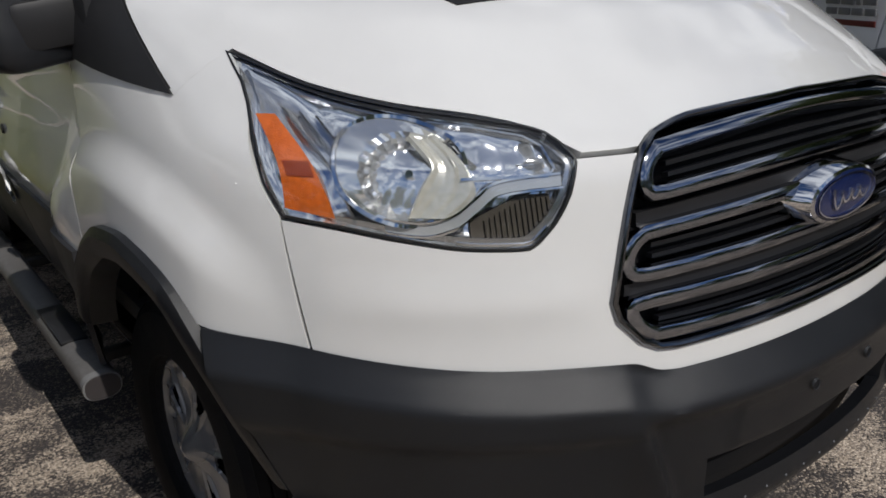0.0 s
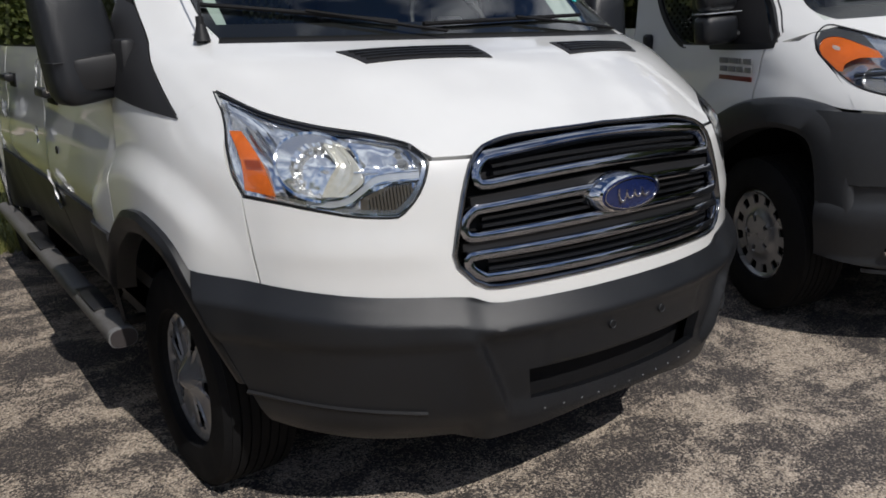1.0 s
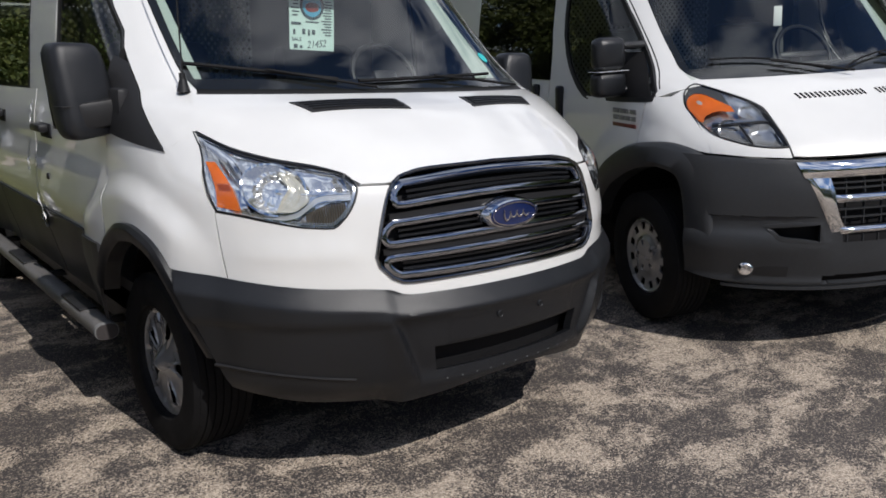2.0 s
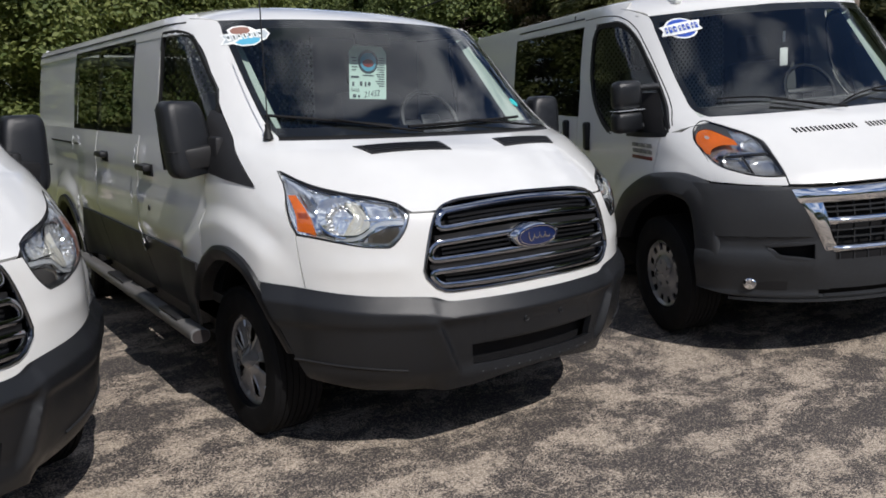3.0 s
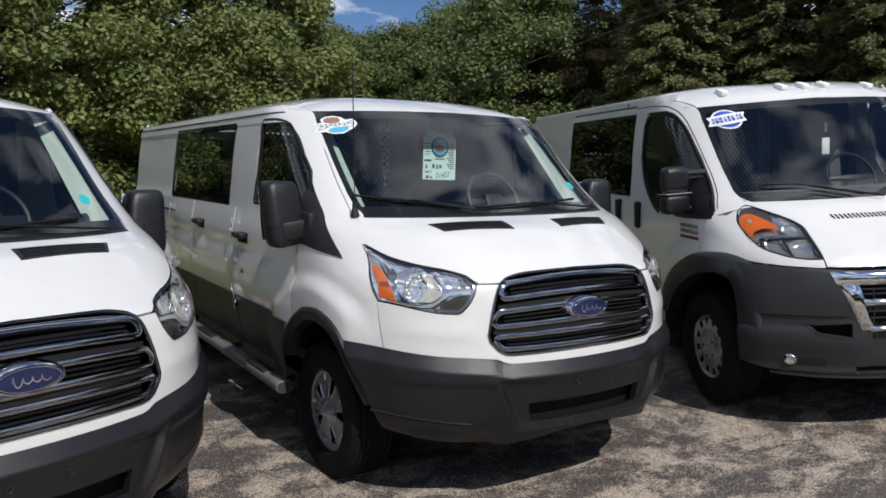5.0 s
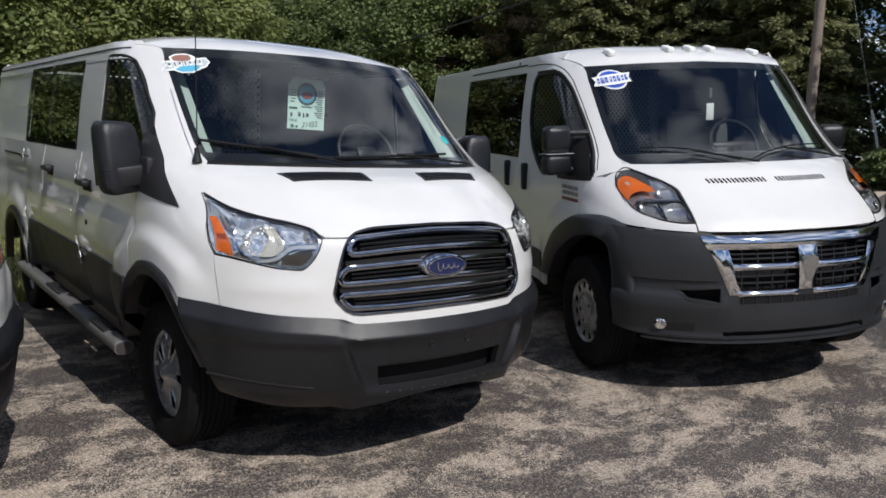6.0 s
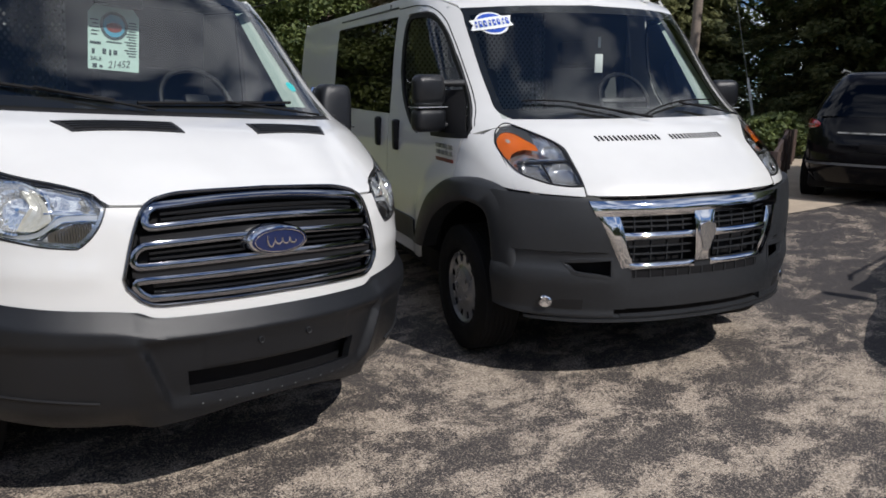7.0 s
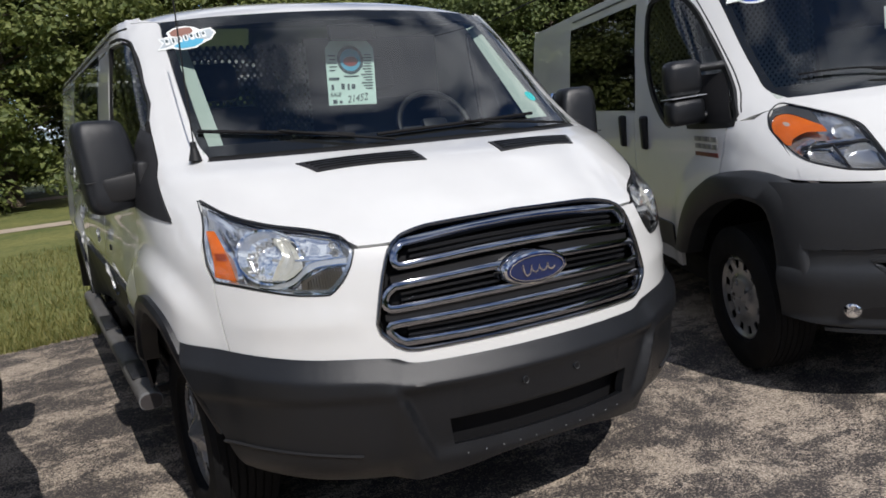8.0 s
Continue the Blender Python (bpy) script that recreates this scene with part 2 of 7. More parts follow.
def leafy(name, low, high):
    """Leaves: each one a shade of its own, a little light shining through."""
    m, n, l, b = material(name)
    g = n.new("ShaderNodeNewGeometry")
    r = n.new("ShaderNodeValToRGB")
    r.color_ramp.elements[0].color, r.color_ramp.elements[1].color = (*low, 1), (*high, 1)
    l.new(g.outputs["Random Per Island"], r.inputs[0])
    l.new(r.outputs[0], b.inputs["Base Color"])
    b.inputs["Roughness"].default_value = 0.6
    tr, mix = n.new("ShaderNodeBsdfTranslucent"), n.new("ShaderNodeMixShader")
    l.new(r.outputs[0], tr.inputs[0])
    mix.inputs[0].default_value = 0.42
    l.new(b.outputs[0], mix.inputs[1])
    l.new(tr.outputs[0], mix.inputs[2])
    l.new(mix.outputs[0], n["Material Output"].inputs[0])
    return m


ASPHALT = ground_material()
GRASS = grassy("mown_grass", (0.062, 0.088, 0.016), (0.205, 0.195, 0.055), 9)
LEAF_MAPLE = leafy("maple_leaves", (0.105, 0.145, 0.045), (0.28, 0.31, 0.100))
LEAF_OAK = leafy("oak_leaves", (0.064, 0.098, 0.032), (0.21, 0.25, 0.082))
NEEDLES = leafy("conifer_needles", (0.085, 0.105, 0.045), (0.30, 0.30, 0.13))
RUSSET = leafy("russet_leaves", (0.13, 0.105, 0.058), (0.33, 0.25, 0.14))
BLADES = leafy("grass_blades", (0.095, 0.115, 0.028), (0.29, 0.265, 0.09))
GRAVEL = plain("tan_gravel", (0.42, 0.345, 0.26), 0.95, 0, 0, 0.25, 40, 0.8, 80)


# ---- mesh helpers ----
def curve(xs, ys):
    """A smooth curve through the knots, without overshoot."""
    xs, ys = np.array(xs, float), np.array(ys, float)
    h, d = np.diff(xs), np.diff(ys) / np.diff(xs)
    m = np.zeros(len(xs))
    m[0], m[-1] = d[0], d[-1]
    for i in range(1, len(xs) - 1):
        if d[i - 1] * d[i] > 0:
            w1, w2 = 2 * h[i] + h[i - 1], h[i] + 2 * h[i - 1]
            m[i] = (w1 + w2) / (w1 / d[i - 1] + w2 / d[i])

    def at(x):
        x = min(max(x, xs[0]), xs[-1])
        i = int(min(max(np.searchsorted(xs, x) - 1, 0), len(xs) - 2))
        t = (x - xs[i]) / h[i]
        return float((1 + 2 * t) * (1 - t) ** 2 * ys[i] + t * (1 - t) ** 2 * h[i] * m[i] + t * t * (3 - 2 * t) * ys[i + 1] + t * t * (t - 1) * h[i] * m[i + 1])
    return at


def lerp(a, b, t):
    return a + (b - a) * t


def sheet(fn, us, vs, skip=None, wrap=False):
    """Vertices and quads of a surface fn(u, v)."""
    V = [Vector(fn(u, v)) for v in vs for u in us]
    nu, nv = len(us), len(vs)
    F = []
    for j in range(nv - 1):
        for i in range(nu if wrap else nu - 1):
            k = (i + 1) % nu
            if skip and skip((us[i] + us[min(i + 1, nu - 1)]) / 2, (vs[j] + vs[j + 1]) / 2):
                continue
            F.append((j * nu + i, j * nu + k, (j + 1) * nu + k, (j + 1) * nu + i))
    return V, F


def steps(a, b, n):
    return [a + (b - a) * i / n for i in range(n + 1)]


def mirrored(VF):
    return [Vector((-v.x, v.y, v.z)) for v in VF[0]], [tuple(reversed(f)) for f in VF[1]]


def joined(*many):
    V, F = [], []
    for v, f in many:
        k = len(V)
        V += list(v)
        F += [tuple(i + k for i in q) for q in f]
    return V, F


def rimmed(VF, depth, out):
    """Turns the free edges of a sheet inwards, so that a panel has an edge of some depth. out: a function giving the outward side, or a point inside."""
    V, F = [Vector(v) for v in VF[0]], list(VF[1])
    N = [Vector() for _ in V]
    edges = {}
    for f in F:
        nrm = (V[f[1]] - V[f[0]]).cross(V[f[2]] - V[f[0]])
        if len(f) == 4:
            nrm += (V[f[2]] - V[f[0]]).cross(V[f[3]] - V[f[0]])
        for i in f:
            N[i] += nrm
        for a, b in zip(f, f[1:] + f[:1]):
            edges[(a, b)] = edges.get((a, b), 0) + 1
    free = [e for e in edges if (e[1], e[0]) not in edges]
    made = {}
    for a, b in free:
        for i in (a, b):
            if i not in made:
                made[i] = len(V)
                V.append(V[i] - N[i].normalized() * depth if N[i].length else V[i].copy())
        F.append((b, a, made[a], made[b]))
    return V, F


def facing(VF, point):
    """Turns all faces so that on the whole they look away from the point."""
    V, F = VF
    s = 0.0
    for f in F:
        nrm = (V[f[1]] - V[f[0]]).cross(V[f[2]] - V[f[0]])
        c = (V[f[0]] + V[f[2]]) / 2 - Vector(point)
        s += nrm.dot(c)
    return (V, F) if s >= 0 else (V, [tuple(reversed(f)) for f in F])


def part(name, VF, mat, parent=None, label="", sharp=35, smooth=True):
    me = bpy.data.meshes.new(name)
    me.from_pydata([tuple(v) for v in VF[0]], [], VF[1])
    me.materials.append(mat)
    if smooth:
        me.shade_smooth()
        me.set_sharp_from_angle(angle=radians(sharp))
    me.update()
    ob = new(name, me)
    if parent:
        ob.parent = parent
    if label:
        ob["label"] = label
    return ob


def box(a, b, bevel=0.0, seg=2):
    """A box between two corners with rounded edges."""
    bm = bmesh.new()
    bmesh.ops.create_cube(bm, size=1)
    a, b = Vector(a), Vector(b)
    for v in bm.verts:
        v.co = Vector(((a[k] + b[k]) / 2 + v.co[k] * abs(b[k] - a[k]) for k in range(3)))
    if bevel:
        bmesh.ops.bevel(bm, geom=bm.edges[:], offset=bevel, segments=seg, affect="EDGES", profile=0.5)
    bm.verts.index_update()
    VF = [v.co.copy() for v in bm.verts], [tuple(v.index for v in f.verts) for f in bm.faces]
    bm.free()
    return VF


def moved(VF, m):
    return [m @ v for v in VF[0]], VF[1]


def sweep(path, profile, ups, closed=False, caps=True):
    """Sweeps a closed profile of (across, out) pairs along a path; ups: the outward direction at each point."""
    n, k = len(path), len(profile)
    V, F = [], []
    for i in range(n):
        a, b = path[i - 1] if (i or closed) else path[0], path[(i + 1) % n] if (i < n - 1 or closed) else path[-1]
        t = (Vector(b) - Vector(a)).normalized()
        up = Vector(ups[i])
        side = t.cross(up).normalized()
        up = side.cross(t).normalized()
        V += [Vector(path[i]) + side * p + up * q for p, q in profile]
    for i in range(n if closed else n - 1):
        j = (i + 1) % n
        for c in range(k):
            d = (c + 1) % k
            F.append((i * k + c, i * k + d, j * k + d, j * k + c))
    if caps and not closed:
        F += [tuple(range(k)), tuple(range((n - 1) * k, n * k))[::-1]]
    return V, F


def ring(r, n=12, squash=1.0):
    return [(r * math.cos(2 * math.pi * i / n), r * squash * math.sin(2 * math.pi * i / n)) for i in range(n)]


def tube(path, r, n=10):
    ups = []
    for i in range(len(path)):
        t = (Vector(path[min(i + 1, len(path) - 1)]) - Vector(path[max(i - 1, 0)])).normalized()
        ups.append(Vector((0, 0, 1)) if abs(t.z) < 0.9 else Vector((1, 0, 0)))
    return sweep([Vector(p) for p in path], ring(r, n), ups)


def lathe(profile, n=40, axis="X"):
    """Turns a profile of (radius, along) pairs round the axis."""
    V, F = [], []
    for r, a in profile:
        for i in range(n):
            c, s = math.cos(2 * math.pi * i / n) * r, math.sin(2 * math.pi * i / n) * r
            V.append(Vector((a, c, s)))
    for j in range(len(profile) - 1):
        for i in range(n):
            k = (i + 1) % n
            F.append((j * n + i, j * n + k, (j + 1) * n + k, (j + 1) * n + i))
    return V, F


def plate(outline, thick):
    """A flat plate in the xz plane from an outline, thickness along y, front at y = 0."""
    n = len(outline)
    V = [Vector((x, 0, z)) for x, z in outline] + [Vector((x, thick, z)) for x, z in outline]
    F = [tuple(range(n)), tuple(range(n, 2 * n))[::-1]] + [(i, i + n, (i + 1) % n + n, (i + 1) % n) for i in range(n)]
    return V, F


class Shell:
    """The smooth skin of a van, nose towards -y: at each height a rounded outline in plan."""

    def __init__(self, nose, half, corner, p, q, bulges=()):
        self.f, self.w, self.c, self.p, self.q, self.bulges = nose, half, corner, p, q, bulges

    def bulge(self, y, z):
        s = 0.0
        for yc, zc, r0, r1, h in self.bulges:
            r = math.hypot(y - yc, z - zc)
            if r < r1:
                t = min(1.0, (r1 - r) / (r1 - r0))
                s = max(s, h * t * t * (3 - 2 * t))
        return s

    @staticmethod
    def fade(k):
        """The arch bulge dies away towards the nose."""
        t = min(1.0, max(0.0, (0.60 - k) / 0.18))
        return t * t * (3 - 2 * t)

    def side(self, y, z, off=0.0):
        c, f = self.c(z), self.f(z)
        k = max(0.0, (c - y) / (c - f))
        return self.w(z) * max(0.0, 1 - k ** self.p) ** (1 / self.q) + off + self.bulge(y, z) * self.fade(k)

    def front(self, x, z, off=0.0):
        c, f = self.c(z), self.f(z)
        k = min(1.0, abs(x) / self.w(z))
        return c - (c - f) * (1 - k ** self.q) ** (1 / self.p) - off

    def round(self, th, z, off=0.0):
        """The point at the angle th (0: nose, 90: side) of the outline at height z."""
        c, f, w = self.c(z), self.f(z), self.w(z)
        x, y = w * abs(math.sin(th)) ** (2 / self.q), c - (c - f) * max(0.0, math.cos(th)) ** (2 / self.p)
        a = Vector((math.sin(th) * (c - f) / w, -math.cos(th), 0)).normalized() if off else Vector()
        return Vector((math.copysign(x, th), y, z)) + Vector((math.copysign(abs(a.x), th), a.y, 0)) * off if off else Vector((math.copysign(x, th), y, z))

    def normal(self, x, z):
        e = 0.004
        dx = (self.front(x + e, z) - self.front(x - e, z)) / (2 * e)
        dz = (self.front(x, z + e) - self.front(x, z - e)) / (2 * e)
        return Vector((dx, -1, dz)).normalized()


# ---- wheels, shared by the vans ----
def wheel_parts(radius, width, cap_r, spokes, flat_cap):
    """Tyre, dark rim and wheel cover, outer face towards -x, hub at the origin."""
    h = width / 2
    prof = [(cap_r * 1.02, -h * 0.80), (cap_r * 1.06, -h * 0.97), (cap_r * 1.25, -h * 1.04), (radius * 0.93, -h * 1.0), (radius * 0.985, -h * 0.86)]
    for k in range(-3, 4):
        a = h * 0.76 * k / 3
        prof += [(radius, a - 0.012), (radius, a + 0.012), (radius - 0.009, a + 0.014), (radius - 0.009, a + 0.020)]
    prof += [(radius * 0.985, h * 0.9), (radius * 0.93, h), (cap_r * 1.05, h * 0.95), (cap_r, h * 0.8)]
    tyre = lathe(prof, 64)
    rim = joined(lathe([(cap_r * 1.03, -h * 0.85), (cap_r * 0.98, -h * 0.55), (cap_r * 0.95, -h * 0.2), (0.02, -h * 0.15)], 40), lathe([(cap_r * 1.0, -h * 0.5), (cap_r * 1.0, h * 0.8), (0.02, h * 0.8)], 40))
    na, nr = 180, 26

    def face(i, j):
        r = cap_r * (0.02 + 0.98 * j / nr)
        a = 2 * math.pi * i / na
        t = j / nr
        dish = 0.012 - 0.040 * math.exp(-((t - 0.0) / 0.22) ** 2) + 0.012 * t
        w = math.cos(spokes * a)
        ridge = 0.5 + 0.5 * w
        if flat_cap:
            w = 0
            dish = 0.0 if t < 0.42 else 0.016 * math.sin(min(1, (t - 0.42) / 0.2) * math.pi / 2)
            dish -= 0.016 * math.exp(-((t - 0.97) / 0.06) ** 2)
            bolt = max(0.0, math.cos(5 * a)) ** 8 * math.exp(-((t - 0.38) / 0.06) ** 2)
            dish -= 0.012 * bolt
        else:
            gap = 1 - ridge
            dish -= 0.010 * math.exp(-((gap - 0.80) / 0.09) ** 2) * math.exp(-((t - 0.60) / 0.30) ** 4)
            dish += 0.010 * max(0.0, ridge - 0.55) * math.exp(-((t - 0.45) / 0.25) ** 2)
            dish += 0.010 * (w > 0.965) * (0.76 < t < 0.90)
            dish -= 0.012 * math.exp(-((t - 0.98) / 0.05) ** 2)
        return Vector((-h * 0.84 + dish, r * math.cos(a), r * math.sin(a)))

    def hole(i, j):
        t, w = (j + 0.0) / nr, math.cos(spokes * 2 * math.pi * i / na)
        if flat_cap:
            return (0.70 < t < 0.90 and math.cos(12 * 2 * math.pi * i / na) < -0.10) or (0.28 < t < 0.42 and math.cos(5 * 2 * math.pi * i / na) > 0.72)
        return 0.36 < t < 0.86 and w < -1.06 + 0.50 * math.sin(min(1.0, (t - 0.36) / 0.50) * math.pi) ** 0.7 * (0.5 + t)
    cap = sheet(lambda i, j: face(i, j), list(range(na)), list(range(nr + 1)), wrap=True, skip=hole)
    return tyre, rim, rimmed(facing(cap, (1, 0, 0)), 0.008, None)


WHEELS = {}


def wheel(kind, parent, at, side, steer=0.0):
    if kind not in WHEELS:
        WHEELS[kind] = wheel_parts(0.352, 0.235, 0.213, 5, False) if kind == "spoked" else wheel_parts(0.368, 0.225, 0.215, 10, True) if kind == "steel" else wheel_parts(0.37, 0.24, 0.24, 5, False)
        WHEELS[kind] = [part(n, vf, m) .data for n, vf, m in zip(("tyre", "wheel", "wheel_cover"), WHEELS[kind], (RUBBER, DARK, SILVER))]
        for o in [o for o in scene.objects if o.type == "MESH" and o.data in WHEELS[kind]]:
            bpy.data.objects.remove(o)
    w = new("wheel", WHEELS[kind][1])
    w.parent = parent
    w.matrix_basis = pose(*at, 0, 0, (0 if side < 0 else 180) + steer)
    for n, k in (("tyre", 0), ("wheel_cover", 2)):
        o = new(n, WHEELS[kind][k])
        o.parent = w
    return w


def both(fn):
    """Runs a maker for the right (-1) and the left (+1) side of a van."""
    for s in (-1, 1):
        fn(s)


def sided(VF, s):
    return VF if s > 0 else mirrored(VF)


R_AXLE = 4.24
# ---- the white low-roofed van with the three-loop grille ----
FORD = Shell(
    curve([0.2, 0.3, 0.45, 0.62, 0.72, 0.87, 1.0, 1.08, 1.16, 1.24, 1.315, 1.38, 1.91, 2.0], [0.10, 0.03, -0.02, -0.035, -0.02, 0.0, 0.025, 0.048, 0.15, 0.27, 0.40, 0.60, 1.21, 1.32]),
    curve([0.2, 0.45, 0.75, 1.0, 1.2, 1.35, 1.9, 2.0], [0.98, 1.01, 1.03, 1.035, 1.03, 1.015, 0.94, 0.90]),
    curve([0.2, 1.0, 1.2, 1.38, 1.91, 2.0], [1.0, 1.0, 1.12, 1.3, 1.9, 2.0]), 2.8, 2.2,
    [(0.90, 0.345, 0.655, 0.75, 0.036), (R_AXLE, 0.345, 0.55, 0.68, 0.030)])
F_BACK = 5.50
f_hood_low = curve([0, 0.31, 0.415, 0.455, 0.545, 0.580, 0.635, 0.745, 0.832, 0.894], [1.132, 1.124, 1.106, 1.088, 1.088, 1.122, 1.142, 1.166, 1.198, 1.250])
f_lamp_low = curve([0.556, 0.577, 0.609, 0.646, 0.708, 0.798, 0.861, 0.917], [1.080, 1.030, 0.985, 0.957, 0.960, 0.978, 0.995, 1.007])
f_lamp_high = curve([0.556, 0.572, 0.635, 0.745, 0.832, 0.894], [1.088, 1.120, 1.140, 1.164, 1.196, 1.246])
f_lamp_x = curve([1.012, 1.130, 1.190, 1.246], [0.917, 0.913, 0.906, 0.894])
f_lamp_y = curve([1.005, 1.134, 1.20, 1.245], [0.42, 0.505, 0.56, 0.62])
f_lamp_out = curve([0.894, 0.906, 0.913, 0.917], [1.246, 1.190, 1.130, 1.012])
f_bumper_top = curve([0, 0.43, 0.47, 0.52, 0.77, 0.911, 0.99], [0.727, 0.727, 0.731, 0.750, 0.768, 0.787, 0.803])
f_bumper_low = curve([0, 0.15, 0.38, 0.66, 0.815, 0.94, 1.0], [0.392, 0.388, 0.360, 0.338, 0.343, 0.381, 0.42])
f_grille_low = curve([0, 0.31, 0.435, 0.487, 0.530], [0.775, 0.772, 0.770, 0.790, 0.858])
f_grille_side = curve([0.858, 0.93, 1.0, 1.06, 1.088], [0.530, 0.514, 0.494, 0.470, 0.452])
f_seam = curve([0.7, 0.80, 1.0, 1.1], [0.372, 0.391, 0.428, 0.446])
f_arch = curve([0.40, 0.48, 0.571, 0.66, 0.74, 0.80, 0.91, 1.0, 1.09, 1.216, 1.26, 1.31], [0.40, 0.63, 0.803, 0.883, 0.912, 0.922, 0.912, 0.876, 0.826, 0.70, 0.60, 0.40])


def ford_van():
    S = FORD
    van = new("cargo_van")

    def fx(x, z, off=0.0):
        return Vector((x, S.front(x, z, 0), z)) + (S.normal(x, z) * off if off else Vector())

    def sx(y, z, off=0.0):
        return Vector((S.side(y, z, off), y, z))
    mid = (0, 2.0, 0.9)
    # hood
    def hood(u, v):
        x = u * 0.893
        return fx(x * (1 - 0.055 * v), lerp(f_hood_low(abs(x)) + 0.004, 1.362, v))
    us = [math.copysign(abs(k) ** 0.85, k) for k in steps(-1, 1, 72)]

    part("hood", rimmed(facing(sheet(hood, us, steps(0, 1, 26)), mid), 0.02, None), PAINT, van, "glossy white hood")
    # hood vents: recessed black trapezoids with fins
    def vents(s):
        def vent(u, v):
            a, b = lerp(lerp(0.155, 0.16, v), lerp(0.535, 0.575, v), u), lerp(lerp(0.0, 0, u), 1, v)
            y0, y1 = lerp(0.39, 0.455, u), lerp(0.487, 0.545, u)
            y = lerp(y0, y1, b)
            z = 1.20
            for _ in range(14):
                z += (y - S.front(a, z)) * 0.45
                z = min(max(z, 1.1), 1.372)
            return Vector((s * a, y, z)) + Vector((0, -0.2, 1)) * 0.003
        V = part("hood_vent", rimmed(facing(sheet(vent, steps(0, 1, 12), steps(0, 1, 6)), mid), 0.006, None), SEAL, van, "black slotted hood vent")
        for k in range(4):
            v = 0.2 + 0.2 * k
            p = [vent(u, v) for u in steps(0.05, 0.95, 8)]
            part("fin", sweep(p, [(-0.004, 0), (0.004, 0), (0.003, 0.005), (-0.003, 0.005)], [Vector((0, -0.3, 1))] * 9), BLACK_PLASTIC, V)
    both(vents)
    # front fascia round the grille
    def fascia():
        low = sheet(lambda x, v: fx(x, lerp(f_bumper_top(abs(x)) - 0.012, f_grille_low(abs(x)), v)), steps(-0.530, 0.530, 60), steps(0, 1, 4))
        outs = []
        for s in (-1, 1):
            def wrap(x, v):
                z = lerp(f_bumper_top(x) - 0.012, min(1.084, f_lamp_low(x) - 0.004) if x > 0.558 else 1.084, v)
                d = max(0.0, 1 - (z - 0.868) / 0.075) if z > 0.868 else max(0.0, 1 - (0.868 - z) / 0.10) ** 2
                fade = min(1.0, max(0.0, (x - 0.53) / 0.08)) * min(1.0, max(0.0, (0.905 - x) / 0.10))
                return fx(x + (S.side(f_seam(z) - 0.004, z) - 0.902) * max(0.0, (x - 0.6) / 0.302) ** 2, z, 0.0055 * d * d * (3 - 2 * d) * fade)
            side = sheet(wrap, [0.530, 0.538, 0.548, 0.558, 0.563, 0.572, 0.585] + steps(0.60, 0.902, 22), steps(0, 1, 24))
            tri = sheet(lambda u, z: fx(lerp(f_grille_side(z), 0.530, u), z), steps(0, 1, 4), steps(0.858, 1.084, 12))
            outs += [sided(facing(side, mid), s), sided(facing(tri, mid), s)]
        return joined(facing(low, mid), *outs)
    part("front_fascia", rimmed(fascia(), 0.015, None), PAINT, van, "white front fascia")
    # dark structure behind the gaps
    part("inner_structure", joined(facing(sheet(lambda th, z: S.round(th, z, -0.055), steps(-1.2, 1.2, 40), steps(0.42, 1.06, 12)), mid)), DARK, van, "black inner front structure")

    # grille
    def arch(x, z):
        t = (z - 0.77) / 0.33
        return z + 0.036 * t * (1 - (x / 0.476) ** 2)
    gp = [(x, f_grille_low(abs(x))) for x in steps(-0.487, 0.487, 30)] + [(0.523, 0.83), (0.530, 0.858)] + [(f_grille_side(z), z) for z in (0.90, 0.95, 1.0, 1.04, 1.07)] + [(x, f_hood_low(abs(x))) for x in steps(0.445, -0.445, 30)] + [(-f_grille_side(z), z) for z in (1.07, 1.04, 1.0, 0.95, 0.90)] + [(-0.530, 0.858), (-0.523, 0.83)]
    grille = part("grille", sweep([fx(x * 0.992, z, 0.004) for x, z in gp], [(-0.007, -0.03), (0.007, -0.03), (0.007, 0.000), (0.004, 0.005), (0.0, 0.0065), (-0.004, 0.005), (-0.007, 0.0)], [S.normal(x, z) for x, z in gp], closed=True), DARK_CHROME, van, "chrome-edged three-loop grille")
    part("grille_backing", facing(sheet(lambda x, v: fx(x, lerp(f_grille_low(abs(x)), f_hood_low(abs(x)) if abs(x) < 0.452 else 0.86 + (0.530 - abs(x)) * 3.0, v), -0.045), steps(-0.529, 0.529, 40), steps(0, 1, 8)), mid), DARK, grille, "black grille backing")

    def loop(zc, hh, xl, slant):
        pts = []
        n = 26
        r = hh
        for i in range(n + 1):
            x = lerp(-(xl - r), xl - r, i / n)
            pts.append((x, zc - hh))
        for i in range(1, 8):
            a = -math.pi / 2 + math.pi * i / 8
            pts.append((xl - r + r * math.cos(a) + slant * math.sin(a), zc + hh * math.sin(a)))
        for i in range(n + 1):
            pts.append((lerp(xl - r, -(xl - r), i / n), zc + hh))
        for i in range(1, 8):
            a = math.pi / 2 + math.pi * i / 8
            pts.append((-(xl - r) + r * math.cos(a) - slant * math.sin(a), zc + hh * math.sin(a)))
        return pts
    for zc, hh, xl, sl in ((1.048, 0.033, 0.451, -0.012), (0.928, 0.033, 0.497, -0.010), (0.822, 0.029, 0.491, 0.018)):
        pts = [(x, arch(x, z)) for x, z in loop(zc, hh, xl, sl)]
        prof = [(-0.0135, -0.028), (0.0135, -0.028), (0.0135, -0.004), (0.0112, 0.0015), (0.006, 0.0034), (0.0, 0.004), (-0.006, 0.0034), (-0.0112, 0.0015), (-0.0135, -0.004)]
